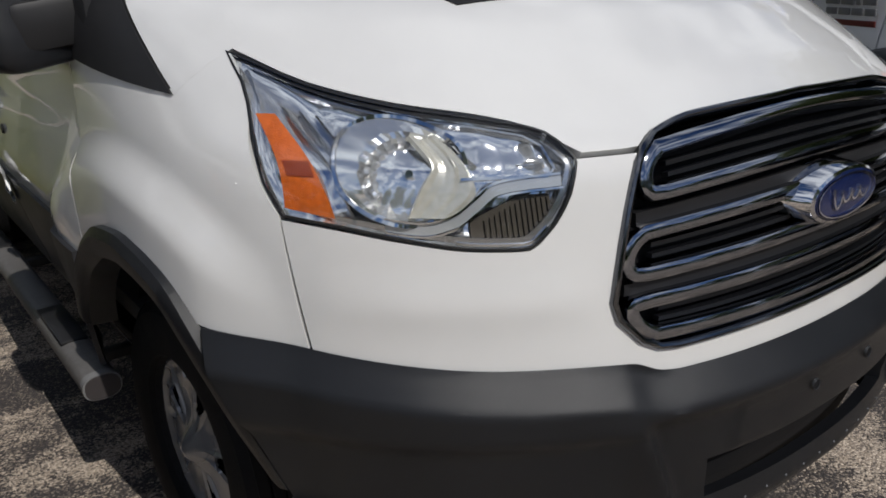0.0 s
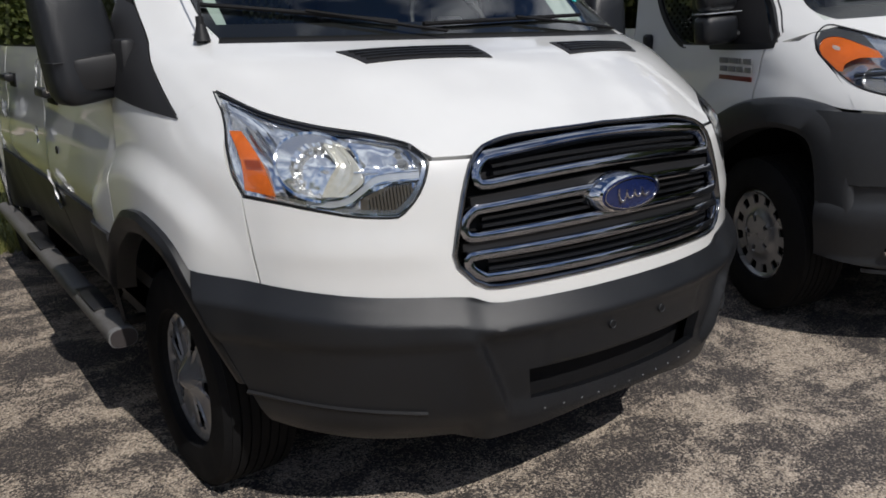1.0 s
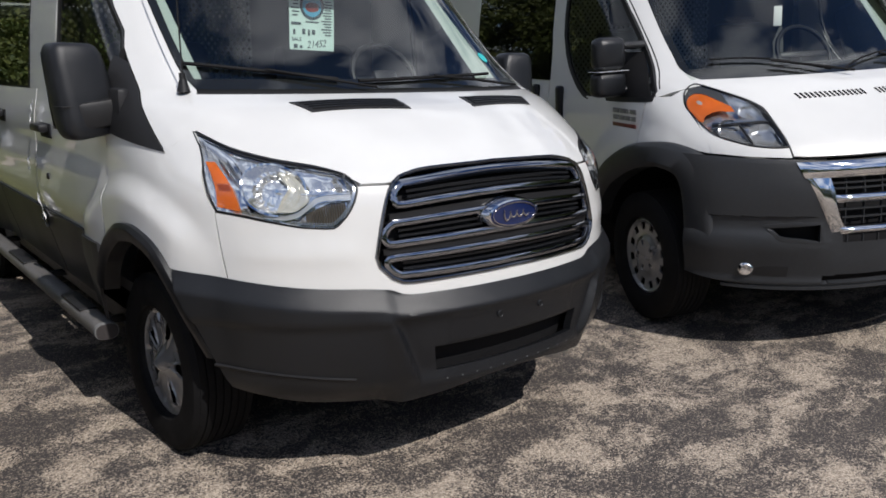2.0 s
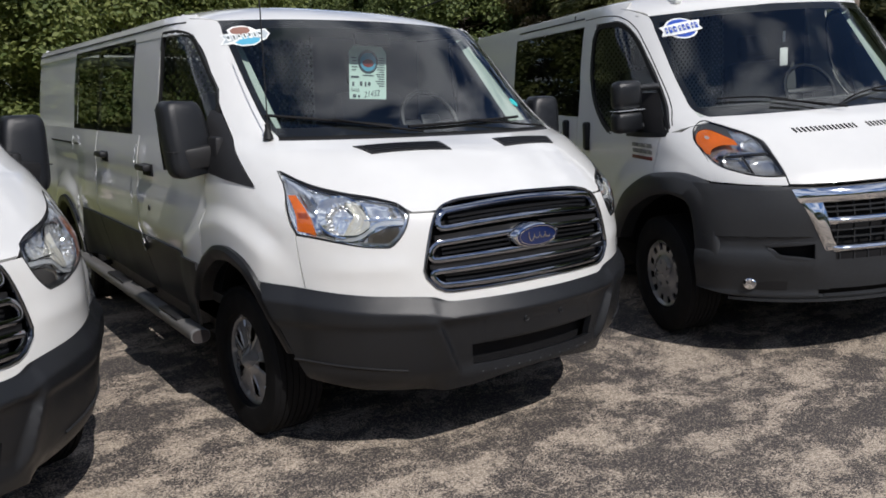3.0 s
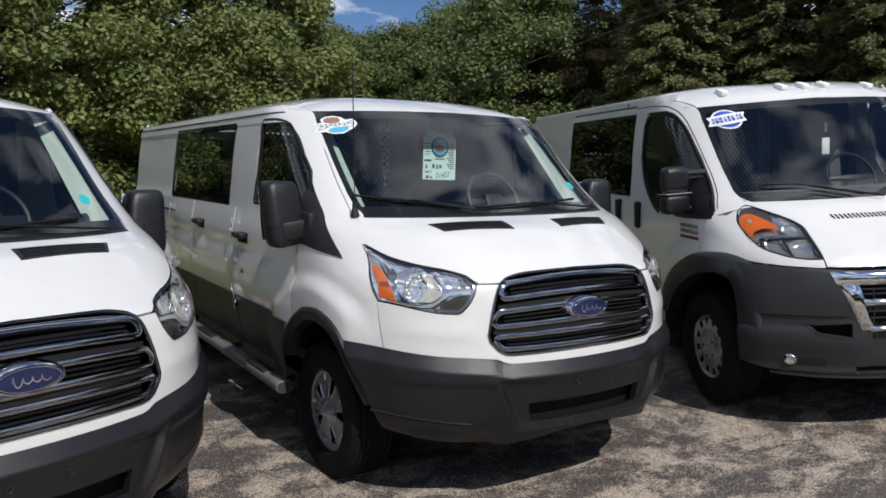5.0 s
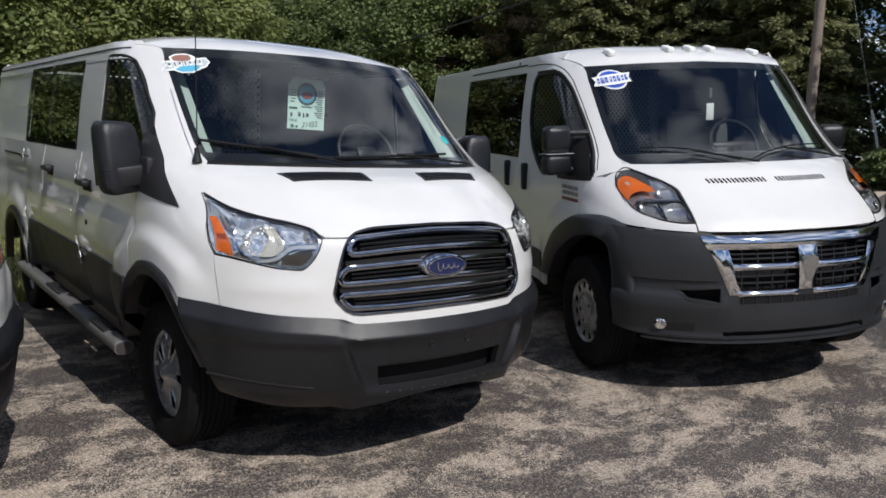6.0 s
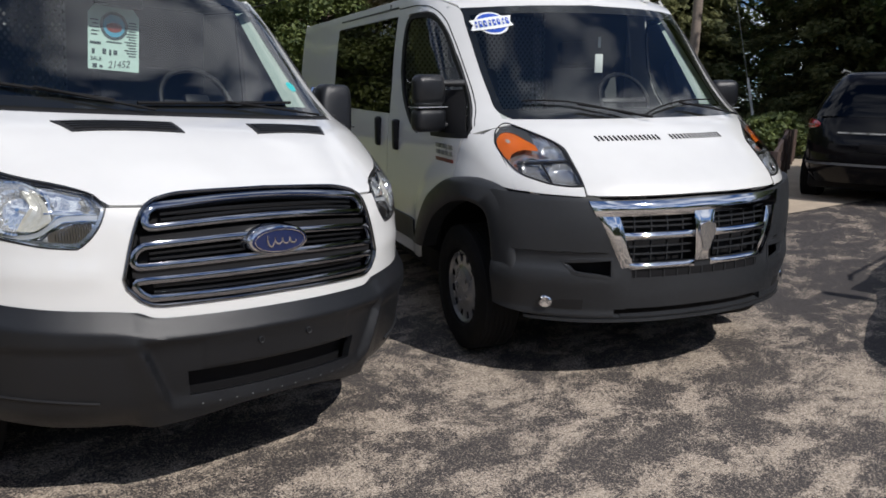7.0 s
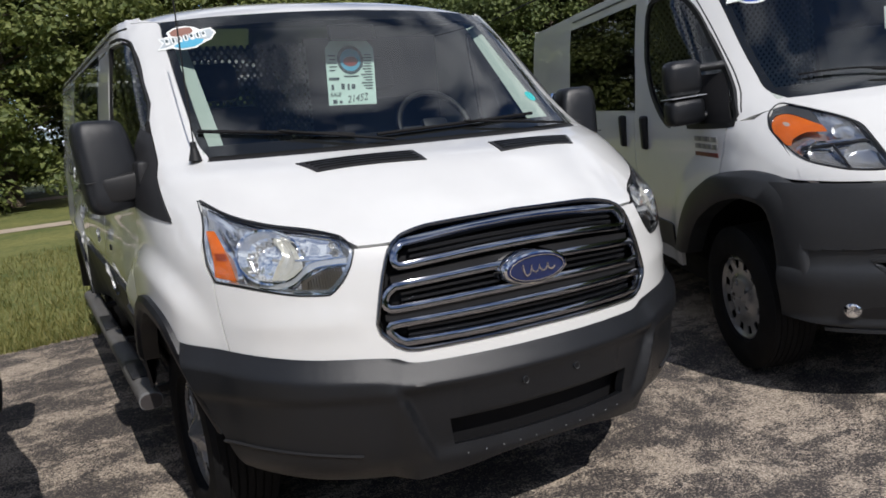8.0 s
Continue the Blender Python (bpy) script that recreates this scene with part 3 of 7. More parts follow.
        part("chrome_loop", sweep([fx(x, z, 0.002) for x, z in pts], prof, [S.normal(x, z) for x, z in pts], closed=True), GRILLE_CHROME, grille, "bright chrome grille loop", sharp=30)
        for dz in (-0.010, 0.008):
            xs = steps(-(xl - 0.05), xl - 0.05, 24)
            part("slat", sweep([fx(x, arch(x, zc + dz), -0.018) for x in xs], [(-0.004, -0.012), (0.004, -0.012), (0.004, 0.004), (-0.004, 0.006)], [S.normal(x, zc) for x in xs]), BLACK_PLASTIC, grille)
    for zc, xl in ((0.982, 0.471), (0.872, 0.502)):
        xs = steps(-xl, xl, 26)
        part("slat", sweep([fx(x, arch(x, zc), -0.012) for x in xs], [(-0.012, -0.02), (0.012, -0.02), (0.010, 0.0), (-0.010, 0.004)], [S.normal(x, zc) for x in xs]), SEAL, grille, "black slat between the chrome loops")
    # oval badge: housing, blue field, pale script-like stroke
    def oval(rx, rz, y, n=48):
        return [Vector((-0.006 + rx * math.cos(2 * math.pi * i / n), y, 0.958 + rz * math.sin(2 * math.pi * i / n))) for i in range(n)]
    n = 48
    hs = [oval(0.140, 0.060, 0.050), oval(0.126, 0.054, 0.0), oval(0.121, 0.051, -0.010), oval(0.113, 0.046, -0.013)]
    V = [p for o in hs for p in o]
    F = [(j * n + i, j * n + (i + 1) % n, (j + 1) * n + (i + 1) % n, (j + 1) * n + i) for j in range(3) for i in range(n)]
    badge = part("badge", facing((V, F), (0, 1, 0.95)), CHROME, grille, "oval badge on a chrome housing")
    o = oval(0.114, 0.047, -0.0115)
    V = o + [Vector((-0.006, -0.017, 0.958))]
    part("badge_field", facing((V, [(i, (i + 1) % n, n) for i in range(n)]), (0, 1, 0.95)), BADGE_BLUE, badge, "dark blue oval field")
    part("badge_line", sweep(oval(0.104, 0.040, -0.0155), [(-0.0012, -0.002), (0.0012, -0.002), (0.0012, 0.0015), (-0.0012, 0.0015)], [Vector((0, -1, 0))] * n, closed=True), CHROME, badge)
    stroke = [Vector((-0.006 + lerp(-0.062, 0.062, t) + 0.006 * math.cos(t * 25), -0.0175, 0.957 + (0.019 if t < 0.3 else 0.011) * math.sin(t * 25))) for t in steps(0, 1, 60)]
    part("badge_stroke", sweep(stroke, [(-0.0022, -0.002), (0.0022, -0.002), (0.0022, 0.001), (-0.0022, 0.001)], [Vector((0, -1, 0))] * 61), CHROME, badge)

    # headlamps
    def lamp(s):
        def up(x):
            return f_lamp_high(x) if x < 0.894 else f_lamp_out(x)
        cols = [0.556, 0.559, 0.565, 0.574, 0.586] + steps(0.60, 0.885, 22) + [0.894, 0.899, 0.904, 0.909, 0.913, 0.9155, 0.917]

        def warp(x, z):
            return x + (S.side(f_lamp_y(z), z) - 0.001 - f_lamp_x(z)) * max(0.0, (x - 0.74) / 0.177) ** 2

        def lens(x, v, off=0.0):
            z = lerp(f_lamp_low(x), up(x), v)
            return fx(warp(x, z), z, off)
        body = part("headlamp", sided(facing(sheet(lambda x, v: lens(x, v, -0.003 - 0.031 * (1 - abs(2 * v - 1) ** 6) * min(1.0, (0.9172 - x) / 0.07) * min(1.0, max(0.0, x - 0.5558) / 0.03) + 0.006 * abs(math.sin(62 * x + 5 * v)) * (1 - abs(2 * v - 1) ** 4) * (0.6 < x < 0.9)), cols, steps(0, 1, 20)), (0, 2, 0.9)), s), LAMP_SILVER, van, "clear headlamp with chrome reflector and amber side marker")
        part("lens", sided(facing(sheet(lambda x, v: lens(x, v, 0.002), cols, steps(0, 1, 14)), mid), s), LENS, body, "clear lamp lens").visible_shadow = False
        edge = [(x, f_lamp_low(x)) for x in cols] + [(x, up(x)) for x in reversed(cols)]
        pts = [Vector((s * p.x, p.y, p.z)) for p in (fx(warp(x, z), z, 0.0) for x, z in edge)]
        nn = [Vector((s * S.normal(x, z).x, S.normal(x, z).y, S.normal(x, z).z)) for x, z in edge]
        part("lamp_seal", sweep(pts, [(-0.002, -0.03), (0.002, -0.03), (0.002, 0.001), (-0.002, 0.001)], nn, closed=True), SEAL, body, "black seal round the lamp")
        brow = sheet(lambda x, v: fx(warp(x, up(x)), lerp(up(x) - lerp(0.005, 0.009, max(0, (x - 0.6) / 0.3)), up(x) - 0.002, v), -0.004), steps(0.567, 0.893, 30), steps(0, 1, 3))
        part("lamp_brow", sided(facing(brow, mid), s), SEAL, body, "black strip along the top of the lamp")
        # bezel line, pale
        inner = [(lerp(0.735, x, 0.955), lerp(1.075, z, 0.90)) for x, z in edge]
        pts = [Vector((s * p.x, p.y, p.z)) for p in (fx(x, z, -0.012) for x, z in inner)]
        part("bezel", sweep(pts, [(-0.006, -0.02), (0.006, -0.02), (0.005, 0.002), (-0.005, 0.002)], nn, closed=True), DULL_CHROME, body, "bright bezel inside the lamp")

        def within(p, gap=0.007):
            """Keep a point of the reflector behind the lens."""
            x = min(p.x, S.w(p.z) - 0.03)
            return Vector((x, max(p.y, S.front(x, p.z) + gap), p.z))

        def bowl(cx, cz, rx, rz, deep, facets, nm, mat):
            c = fx(cx, cz, -0.006)
            nrm = (S.normal(cx, cz) + Vector((0, -0.9, 0))).normalized()
            ex = Vector((0, 0, 1)).cross(nrm).normalized() * -1
            ez = nrm.cross(ex) * -1
            if ez.z < 0:
                ez = -ez
            nn_, nr_ = 64, 10
            V, F = [], []
            for j in range(nr_ + 1):
                t = 1 - j / nr_
                for i in range(nn_):
                    a = 2 * math.pi * i / nn_
                    cr = 0.012 * abs(math.sin(facets * a / 2 + 0.6)) * t + 0.003 * math.cos(17 * t)
                    V.append(within(c + ex * (rx * t * math.cos(a)) + ez * (rz * t * math.sin(a)) - nrm * (deep * (1 - t * t) + cr)))
            for j in range(nr_):
                for i in range(nn_):
                    F.append((j * nn_ + i, j * nn_ + (i + 1) % nn_, (j + 1) * nn_ + (i + 1) % nn_, (j + 1) * nn_ + i))
            part(nm, sided((V, F), s), mat, body, "faceted chrome reflector", sharp=12)
            rim_pts = [within(c + ex * (rx * math.cos(2 * math.pi * i / 40)) + ez * (rz * math.sin(2 * math.pi * i / 40)), 0.004) for i in range(40)]
            part("reflector_rim", sided(sweep(rim_pts, [(-0.003, -0.01), (0.003, -0.01), (0.003, 0.002), (-0.003, 0.002)], [nrm] * 40, closed=True), s), CHROME, body)
            bulb = [c - nrm * (deep * 0.95) + nrm * t for t in (0, 0.02, 0.035, 0.045)]
            part("bulb", sided(sweep(bulb, ring(0.006 if rx > 0.07 else 0.004, 12), [ex] * 4), s), CHROME, body, "small capped bulb")
        bowl(0.775, 1.076, 0.090, 0.079, 0.050, 16, "main_reflector", BOWL)
        # high-beam reflector: upright polished flutes beside the bowl
        def flute(u, v):
            x, z = lerp(0.718, 0.598, u), lerp(1.068, lerp(1.142, 1.118, u), v)
            return fx(x, z, -0.010 - 0.022 * math.sin(math.pi * min(1, max(0, u))) - 0.004 * abs(math.sin(u * 13)) - 0.005 * abs(math.sin(v * 6.5 + 0.6)))
        part("inner_reflector", sided(facing(sheet(flute, steps(0, 1, 44), steps(0, 1, 16)), mid), s), BOWL, body, "fluted chrome high-beam reflector", sharp=14)
        frame_pts = [(0.716, 1.066), (0.60, 1.064), (0.588, 1.075), (0.590, 1.108), (0.605, 1.122), (0.66, 1.136), (0.716, 1.146)]
        part("reflector_rim", sided(sweep([fx(x, z, -0.008) for x, z in frame_pts], [(-0.002, -0.008), (0.002, -0.008), (0.002, 0.002), (-0.002, 0.002)], [S.normal(x, z) for x, z in frame_pts]), s), CHROME, body)
        # curved divider that climbs from under the bowl
        dv = [(0.815, 0.998), (0.772, 0.991), (0.737, 1.000), (0.703, 1.026), (0.674, 1.048), (0.633, 1.054), (0.582, 1.056)]
        sm = curve(list(range(7)), [p[0] for p in dv]), curve(list(range(7)), [p[1] for p in dv])
        pp = [(sm[0](t), sm[1](t)) for t in steps(0, 6, 36)]
        part("divider", sided(sweep([fx(x, z, -0.010) for x, z in pp], [(-0.009, -0.02), (0.009, -0.02), (0.008, 0.002), (-0.008, 0.002)], [S.normal(x, z) for x, z in pp]), s), LAMP_GREY, body, "pale grey curved divider")
        for dz in (-0.0105, 0.0105):
            part("divider_edge", sided(sweep([fx(x, z + dz, -0.006) for x, z in pp], [(-0.0016, -0.01), (0.0016, -0.01), (0.0016, 0.002), (-0.0016, 0.002)], [S.normal(x, z) for x, z in pp]), s), CHROME, body)
        # finely ribbed cream panel that crosses the bowl
        ca, cb = curve([0, 0.4, 0.7, 1], [0.752, 0.744, 0.768, 0.788]), curve([0, 0.4, 0.7, 1], [0.722, 0.706, 0.700, 0.735])
        cz = curve([0, 0.4, 0.7, 1], [1.143, 1.094, 1.050, 1.008])
        panel = sheet(lambda u, v: fx(lerp(ca(v), cb(v), u), cz(v), -0.009 - 0.010 * math.sin(2.6 * u + 1.2 * v) ** 2 + 0.0004 * math.cos(u * 28 + v * 9)), steps(0, 1, 40), steps(0, 1, 24))
        part("reflector_shield", sided(rimmed(facing(panel, mid), 0.008, None), s), LAMP_CREAM, body, "finely ribbed cream reflector panel", sharp=30)
        # dark ribbed indicator
        ind = sheet(lambda x, v: fx(x, lerp(f_lamp_low(x) + 0.010, min(1.038, 1.040 - max(0, x - 0.64) * 0.50), v), -0.018), steps(0.60, 0.715, 16), steps(0, 1, 6))
        part("indicator", sided(facing(ind, mid), s), plain_once("indicator_grey", (0.075, 0.066, 0.055), 0.2), body, "dark ribbed indicator")
        for k in range(13):
            x = 0.606 + 0.0075 * k
            p = [fx(x, z, -0.0155) for z in steps(f_lamp_low(x) + 0.014, 1.032 - max(0, x - 0.64) * 0.55, 4)]
            part("rib", sided(sweep(p, [(-0.0012, -0.004), (0.0012, -0.004), (0, 0.0015)], [S.normal(x, 1.0)] * 5), s), SEAL, body)
        strip = [fx(x, f_lamp_low(x) + 0.006, -0.008) for x in steps(0.612, 0.735, 14)]
        part("lens_edge", sided(sweep(strip, [(-0.003, -0.006), (0.003, -0.006), (0.002, 0.003), (-0.002, 0.003)], [S.normal(0.66, 0.96)] * 15), s), CHROME, body)
        # amber marker
        am = sheet(lambda u, v: fx(lerp(lerp(0.866, 0.9145, u), lerp(0.885, 0.905, u), v), lerp(lerp(1.008, 1.020, u), 1.156, v), -0.0015), steps(0, 1, 8), steps(0, 1, 30))
        part("side_marker", sided(facing(am, mid), s), AMBER, body, "amber side marker")
        core = sheet(lambda u, v: fx(lerp(0.878, 0.904, u), lerp(1.070, 1.092, v), 0.0003), steps(0, 1, 3), steps(0, 1, 3))
        part("marker_bulb", sided(rimmed(facing(core, mid), 0.003, None), s), plain_once("deep_amber", (0.26, 0.045, 0.008), 0.2), body, "darker patch of the marker lens")
        # chrome blades between bowl and marker
        for k in range(3):
            a, b = 0.848 - 0.014 * k, 0.874 - 0.016 * k
            p = [fx(lerp(a, b, t), lerp(1.000, 1.168 - 0.004 * k, t), -0.009 - 0.004 * k) for t in steps(0, 1, 12)]
            part("blade", sided(sweep(p, [(-0.002, -0.012), (0.002, -0.012), (0.0012, 0.002), (-0.002, 0.0)], [S.normal(0.8, 1.08)] * 13), s), DULL_CHROME, body)
    both(lamp)

    # bumper
    def relief(x, z):
        a = abs(x)
        side = min(1.0, max(0.0, (a - 0.44) / 0.08))
        top = f_bumper_top(min(a, 0.99))
        d = top - z
        r = 0.004 + 0.034 * min(1.0, max(0.0, d / 0.060)) - 0.10 * max(0.0, d - 0.060) * 0.25
        r -= 0.016 * side / (1 + math.exp((z - 0.640) / 0.006))
        r -= 0.008 * (1 - side) / (1 + math.exp((z - 0.650) / 0.004))
        if z < 0.45:
            r -= (0.45 - z) ** 2 * 4.5 * side
        rim = lerp(0.40, 0.52, (z - 0.40) / 0.30)
        fade = min(1.0, max(0.0, (z - 0.405) / 0.05)) / (1 + math.exp((z - 0.645) / 0.012))
        ridge = math.exp(-((a - rim) / (0.010 if a < rim else 0.045)) ** 2) * fade
        r -= 0.020 / (1 + math.exp(min(60.0, (a - rim + 0.012) / 0.004))) * fade
        r += 0.005 / (1 + math.exp((a - 0.300) / 0.003)) / (1 + math.exp((z - 0.645) / 0.002)) * (z > 0.54)
        return r + 0.013 * ridge
    TH = [k * 0.01 for k in range(-130, 131)]
    hole_th = 0.36

    def proud(p):
        k = (S.c(p.z) - p.y) / (S.c(p.z) - S.f(p.z))
        return relief(p.x, p.z) + S.bulge(p.y, max(p.z, 0.5)) * S.fade(k)
    b_edge = curve([0.34, 0.40, 0.50, 0.63, 0.74, 0.81], [0.40, 0.41, 0.44, 0.485, 0.535, 0.572])

    def bump_pt(th, v):
        zt = f_bumper_top(abs(S.round(th, 0.75).x))
        zb = f_bumper_low(abs(S.round(th, 0.4).x))
        z = lerp(zb, 0.448, v / 0.2) if v < 0.2 else lerp(0.448, 0.538, (v - 0.2) / 0.16) if v < 0.36 else lerp(0.538, zt, (v - 0.36) / 0.64)
        lim = math.acos(((S.c(z) - b_edge(z)) / (S.c(z) - S.f(z))) ** 1.4)
        p = S.round(th * lim / 1.30, z)
        return S.round(th * lim / 1.30, z, proud(p))
    zv = steps(0, 0.2, 7) + steps(0.2, 0.36, 5)[1:] + steps(0.36, 1, 24)[1:]
    bumper = part("front_bumper", rimmed(facing(sheet(bump_pt, TH, zv, lambda th, v: abs(th) < hole_th and 0.2 < v < 0.36), mid), 0.03, None), BLACK_PLASTIC, van, "unpainted charcoal plastic bumper")
    for s in (-1, 1):
        def crease(x):
            z = lerp(0.452, 0.486, (x - 0.60) / 0.32)
            th = math.asin(min(1.0, x / S.w(z)) ** (S.q / 2))
            return S.round(th, z, proud(S.round(th, z)) + 0.001)
        xs_ = steps(0.60, 0.925, 24)
        part("bumper_crease", sided(sweep([crease(x) for x in xs_], [(-0.007, -0.004), (0.007, -0.004), (0.007, 0.0005), (-0.003, 0.008)], [S.normal(x, 0.46) for x in xs_]), s), SEAL, bumper)
    part("intake_back", facing(sheet(lambda x, z: Vector((x, S.front(x, 0.5) + 0.07, z)), steps(-0.62, 0.62, 16), steps(0.36, 0.60, 2)), (0, 3, 0.5)), DARK, bumper, "black lower air intake")
    # added sheet that stops light leaking through the intake onto the ground
    part("lower_tray", sheet(lambda x, v: Vector((x, lerp(S.front(x, 0.42) + 0.062, 0.50, v), lerp(f_bumper_low(abs(x)) + 0.030, 0.42, v))), steps(-0.74, 0.74, 20), steps(0, 1, 3)), DARK, bumper)
    for x in (-0.1, 0.1):
        c = fx(x, 0.617, relief(0, 0.617) + 0.005)
        hole = part("screw_hole", moved(lathe([(0.0001, 0.0), (0.0095, 0.0), (0.0105, 0.003)], 16), Matrix.Translation(c) @ pose(0, 0, 0, 0, 0, 90)), DARK, bumper, "dark screw hole")
        part("hole_rim", moved(lathe([(0.0095, -0.001), (0.0112, -0.002), (0.0125, 0.003)], 16), Matrix.Translation(c) @ pose(0, 0, 0, 0, 0, 90)), LIGHTER_PLASTIC, hole)
    for k in range(11):
        x = -0.30 + 0.06 * k
        c = fx(x, 0.418, relief(0, 0.418) + 0.001)
        part("rivet", moved(lathe([(0.0001, -0.0025), (0.0028, -0.0015), (0.0035, 0.0)], 8), Matrix.Translation(c) @ pose(0, 0, 0, 0, 0, 90)), TRIM_GREY, bumper)

    # fenders and pillars
    f_up = curve([0.395, 0.42, 0.505, 0.56, 0.62, 0.64, 0.68, 0.80, 1.15], [0.985, 1.005, 1.134, 1.20, 1.245, 1.235, 1.185, 1.195, 1.235])

    def fender(s):
        f_low = curve([0.395, 0.50, 0.571, 0.66, 0.74, 0.80, 0.91, 1.0, 1.09, 1.15], [0.787, 0.797, 0.803, 0.883, 0.912, 0.922, 0.912, 0.876, 0.826, 0.78])
        ys = steps(0.395, 1.115, 44)

        def skin(y, v):
            z = lerp(f_low(y), f_up(y), v)
            q = y + (f_seam(min(z, 1.0)) + 0.002 - 0.395) * max(0.0, 1 - (y - 0.395) / 0.12)
            return sx(q, lerp(f_low(y), f_up(max(y, q - 0.005)), v))
        part("front_fender", sided(rimmed(facing(sheet(skin, ys, steps(0, 1, 22)), mid), 0.015, None), s), PAINT, van, "white front fender with a flared arch")
        fz = curve([0, 0.20, 0.86, 1], [1.262, 1.375, 1.928, 1.972])
        glass = lambda z: S.front(lerp(0.818, 0.796, (z - 1.375) / 0.55), z)
        fy = curve([0, 0.20] + steps(0.26, 0.86, 5) + [1], [0.60, glass(1.375) - 0.01] + [glass(fz(v)) for v in steps(0.26, 0.86, 5)] + [1.70])
        ry, rz = curve([0, 0.3, 0.8, 1], [0.672, 1.062, 1.525, 1.72]), curve([0, 0.3, 0.8, 1], [1.178, 1.458, 1.848, 1.894])
        pil = sheet(lambda u, v: sx(lerp(fy(v), ry(v), u), lerp(fz(v), rz(v), u)), steps(0, 1, 8), steps(0, 1, 40))
        part("a_pillar", sided(rimmed(facing(pil, mid), 0.02, None), s), PAINT, van, "white windshield pillar")
        tri = sheet(lambda u, v: sx(lerp(ry(v * 0.32), lerp(1.13, 1.16, v), u), lerp(rz(v * 0.32), lerp(1.225, 1.50, v), u), 0.006), steps(0, 1, 8), steps(0, 1, 10))
        part("mirror_sail", sided(rimmed(facing(tri, mid), 0.02, None), s), SEAL, van, "black sail panel under the mirror")
        arch_pts = [(y, f_arch(y)) for y in steps(0.436, 0.556, 14) + steps(0.560, 1.25, 44)]
        V, F = [], []
        prof = [(0.0, -0.02), (0.0, 0.016), (0.018, 0.026), (0.050, 0.022), (0.066, 0.008), (0.072, -0.05)]
        for y, z in arch_pts:
            d = Vector((0, 0.86 - y, 0.42 - z)).normalized()
            for a, o in prof:
                q = Vector((0, y, z)) + d * a
                V.append(Vector((S.side(y, max(z, 0.5)) + (o if y > 0.62 else lerp(0.012 + 0.6 * o, o, max(0.0, (y - 0.54) / 0.08))), q.y, q.z)))
        k = len(prof)
        F = [(i * k + c, i * k + c + 1, (i + 1) * k + c + 1, (i + 1) * k + c) for i in range(len(arch_pts) - 1) for c in range(k - 1)]
        part("wheel_arch_flare", sided(facing((V, F), mid), s), BLACK_PLASTIC, van, "charcoal wheel arch flare")
        liner = sheet(lambda a, x: Vector((x, 0.90 + 0.44 * math.cos(a), 0.36 + 0.50 * math.sin(a))), steps(0.15, math.pi - 0.15, 24), steps(0.62, 0.93, 4))
        # liner coloured near black instead of grey, for the shade inside the arch
        part("wheel_liner", sided(joined(liner, sheet(lambda y, z: Vector((0.62, y, z)), steps(0.45, 1.40, 3), steps(0.36, 0.88, 3))), s), DARK, van, "wheel liner, near black for the shade in the arch")
    both(fender)

    # doors, side panels
    def tuck(y, z):
        return -0.055 * min(1.0, max(0.0, (0.92 - z) / 0.45)) * min(1.0, max(0.0, (y - 1.24) / 0.25)) * min(1.0, max(0.15, (3.77 - y) / 0.35))
    def belly(y, z):
        along = min(1.0, max(0.0, (y - 1.13) / 0.35)) * min(1.0, max(0.0, (F_BACK - 0.15 - y) / 0.4)) * min(1.0, max(0.0, (abs(y - R_AXLE) - 0.42) / 0.30))
        return 0.022 * along * max(0.0, 1 - ((z - 0.92) / 0.43) ** 2)
    seams = [(1.127, 2.184, "front_door", "white front door"), (2.196, 3.175, "sliding_door", "white sliding side door"), (3.187, F_BACK - 0.12, "quarter_panel", "white rear quarter panel")]

    def sides(s):
        for a, b, nm, lb in seams:
            def low(y):
                r = math.hypot(y - R_AXLE, 0)
                if nm == "front_door" and y < 1.26:
                    return max(0.60, f_arch(y) - 0.005)
                return 0.345 + math.sqrt(max(0.0, 0.49 ** 2 - (y - R_AXLE) ** 2)) if abs(y - R_AXLE) < 0.47 else 0.60 if y < 3.70 else 0.455
            ys = sorted(set(steps(a, b, max(16, int((b - a) * 22)))))
            belt = (lambda y: f_up(y) + 0.0 if y < 1.15 else lerp(1.235, 1.385, min(1, (y - 1.15) / 0.30))) if nm == "front_door" else (lambda y: 1.352)
            def crease(y, z):
                return 0.010 * math.exp(-((z - 0.87) / 0.05) ** 2) * min(1, max(0, (y - 1.15) / 0.2)) - 0.008 * math.exp(-((z - 1.10) / 0.06) ** 2) + tuck(y, z) + belly(y, z)
            skin = sheet(lambda y, v: sx(y, lerp(low(y), belt(y), v), crease(y, lerp(low(y), belt(y), v))), ys, steps(0, 1, 30))
            door = part(nm, sided(rimmed(facing(skin, mid), 0.02, None), s), PAINT, van, lb)
            if nm != "quarter_panel":
                y = b - 0.20 if nm == "front_door" else 2.94
                z = 1.185 if nm == "front_door" else 1.21
                hd = box((-0.02, -0.085, -0.018), (0.030, 0.085, 0.018), 0.012)
                part("door_handle", sided(moved(hd, Matrix.Translation(sx(y, z, 0.018 + belly(y, z)))), s), SEAL, door, "black door handle")
                part("handle_cup", sided(moved(box((-0.01, -0.10, -0.035), (0.005, 0.07, 0.03), 0.004), Matrix.Translation(sx(y, z - 0.01, 0.002 + belly(y, z)))), s), DARK, door)
            if nm == "front_door":
                part("door_lock", sided(moved(lathe([(0.0001, 0.004), (0.013, 0.003), (0.016, -0.002)], 14), Matrix.Translation(sx(1.96, 0.965, 0.004 + belly(1.96, 0.965)))), s), SEAL, door, "black round lock cover")
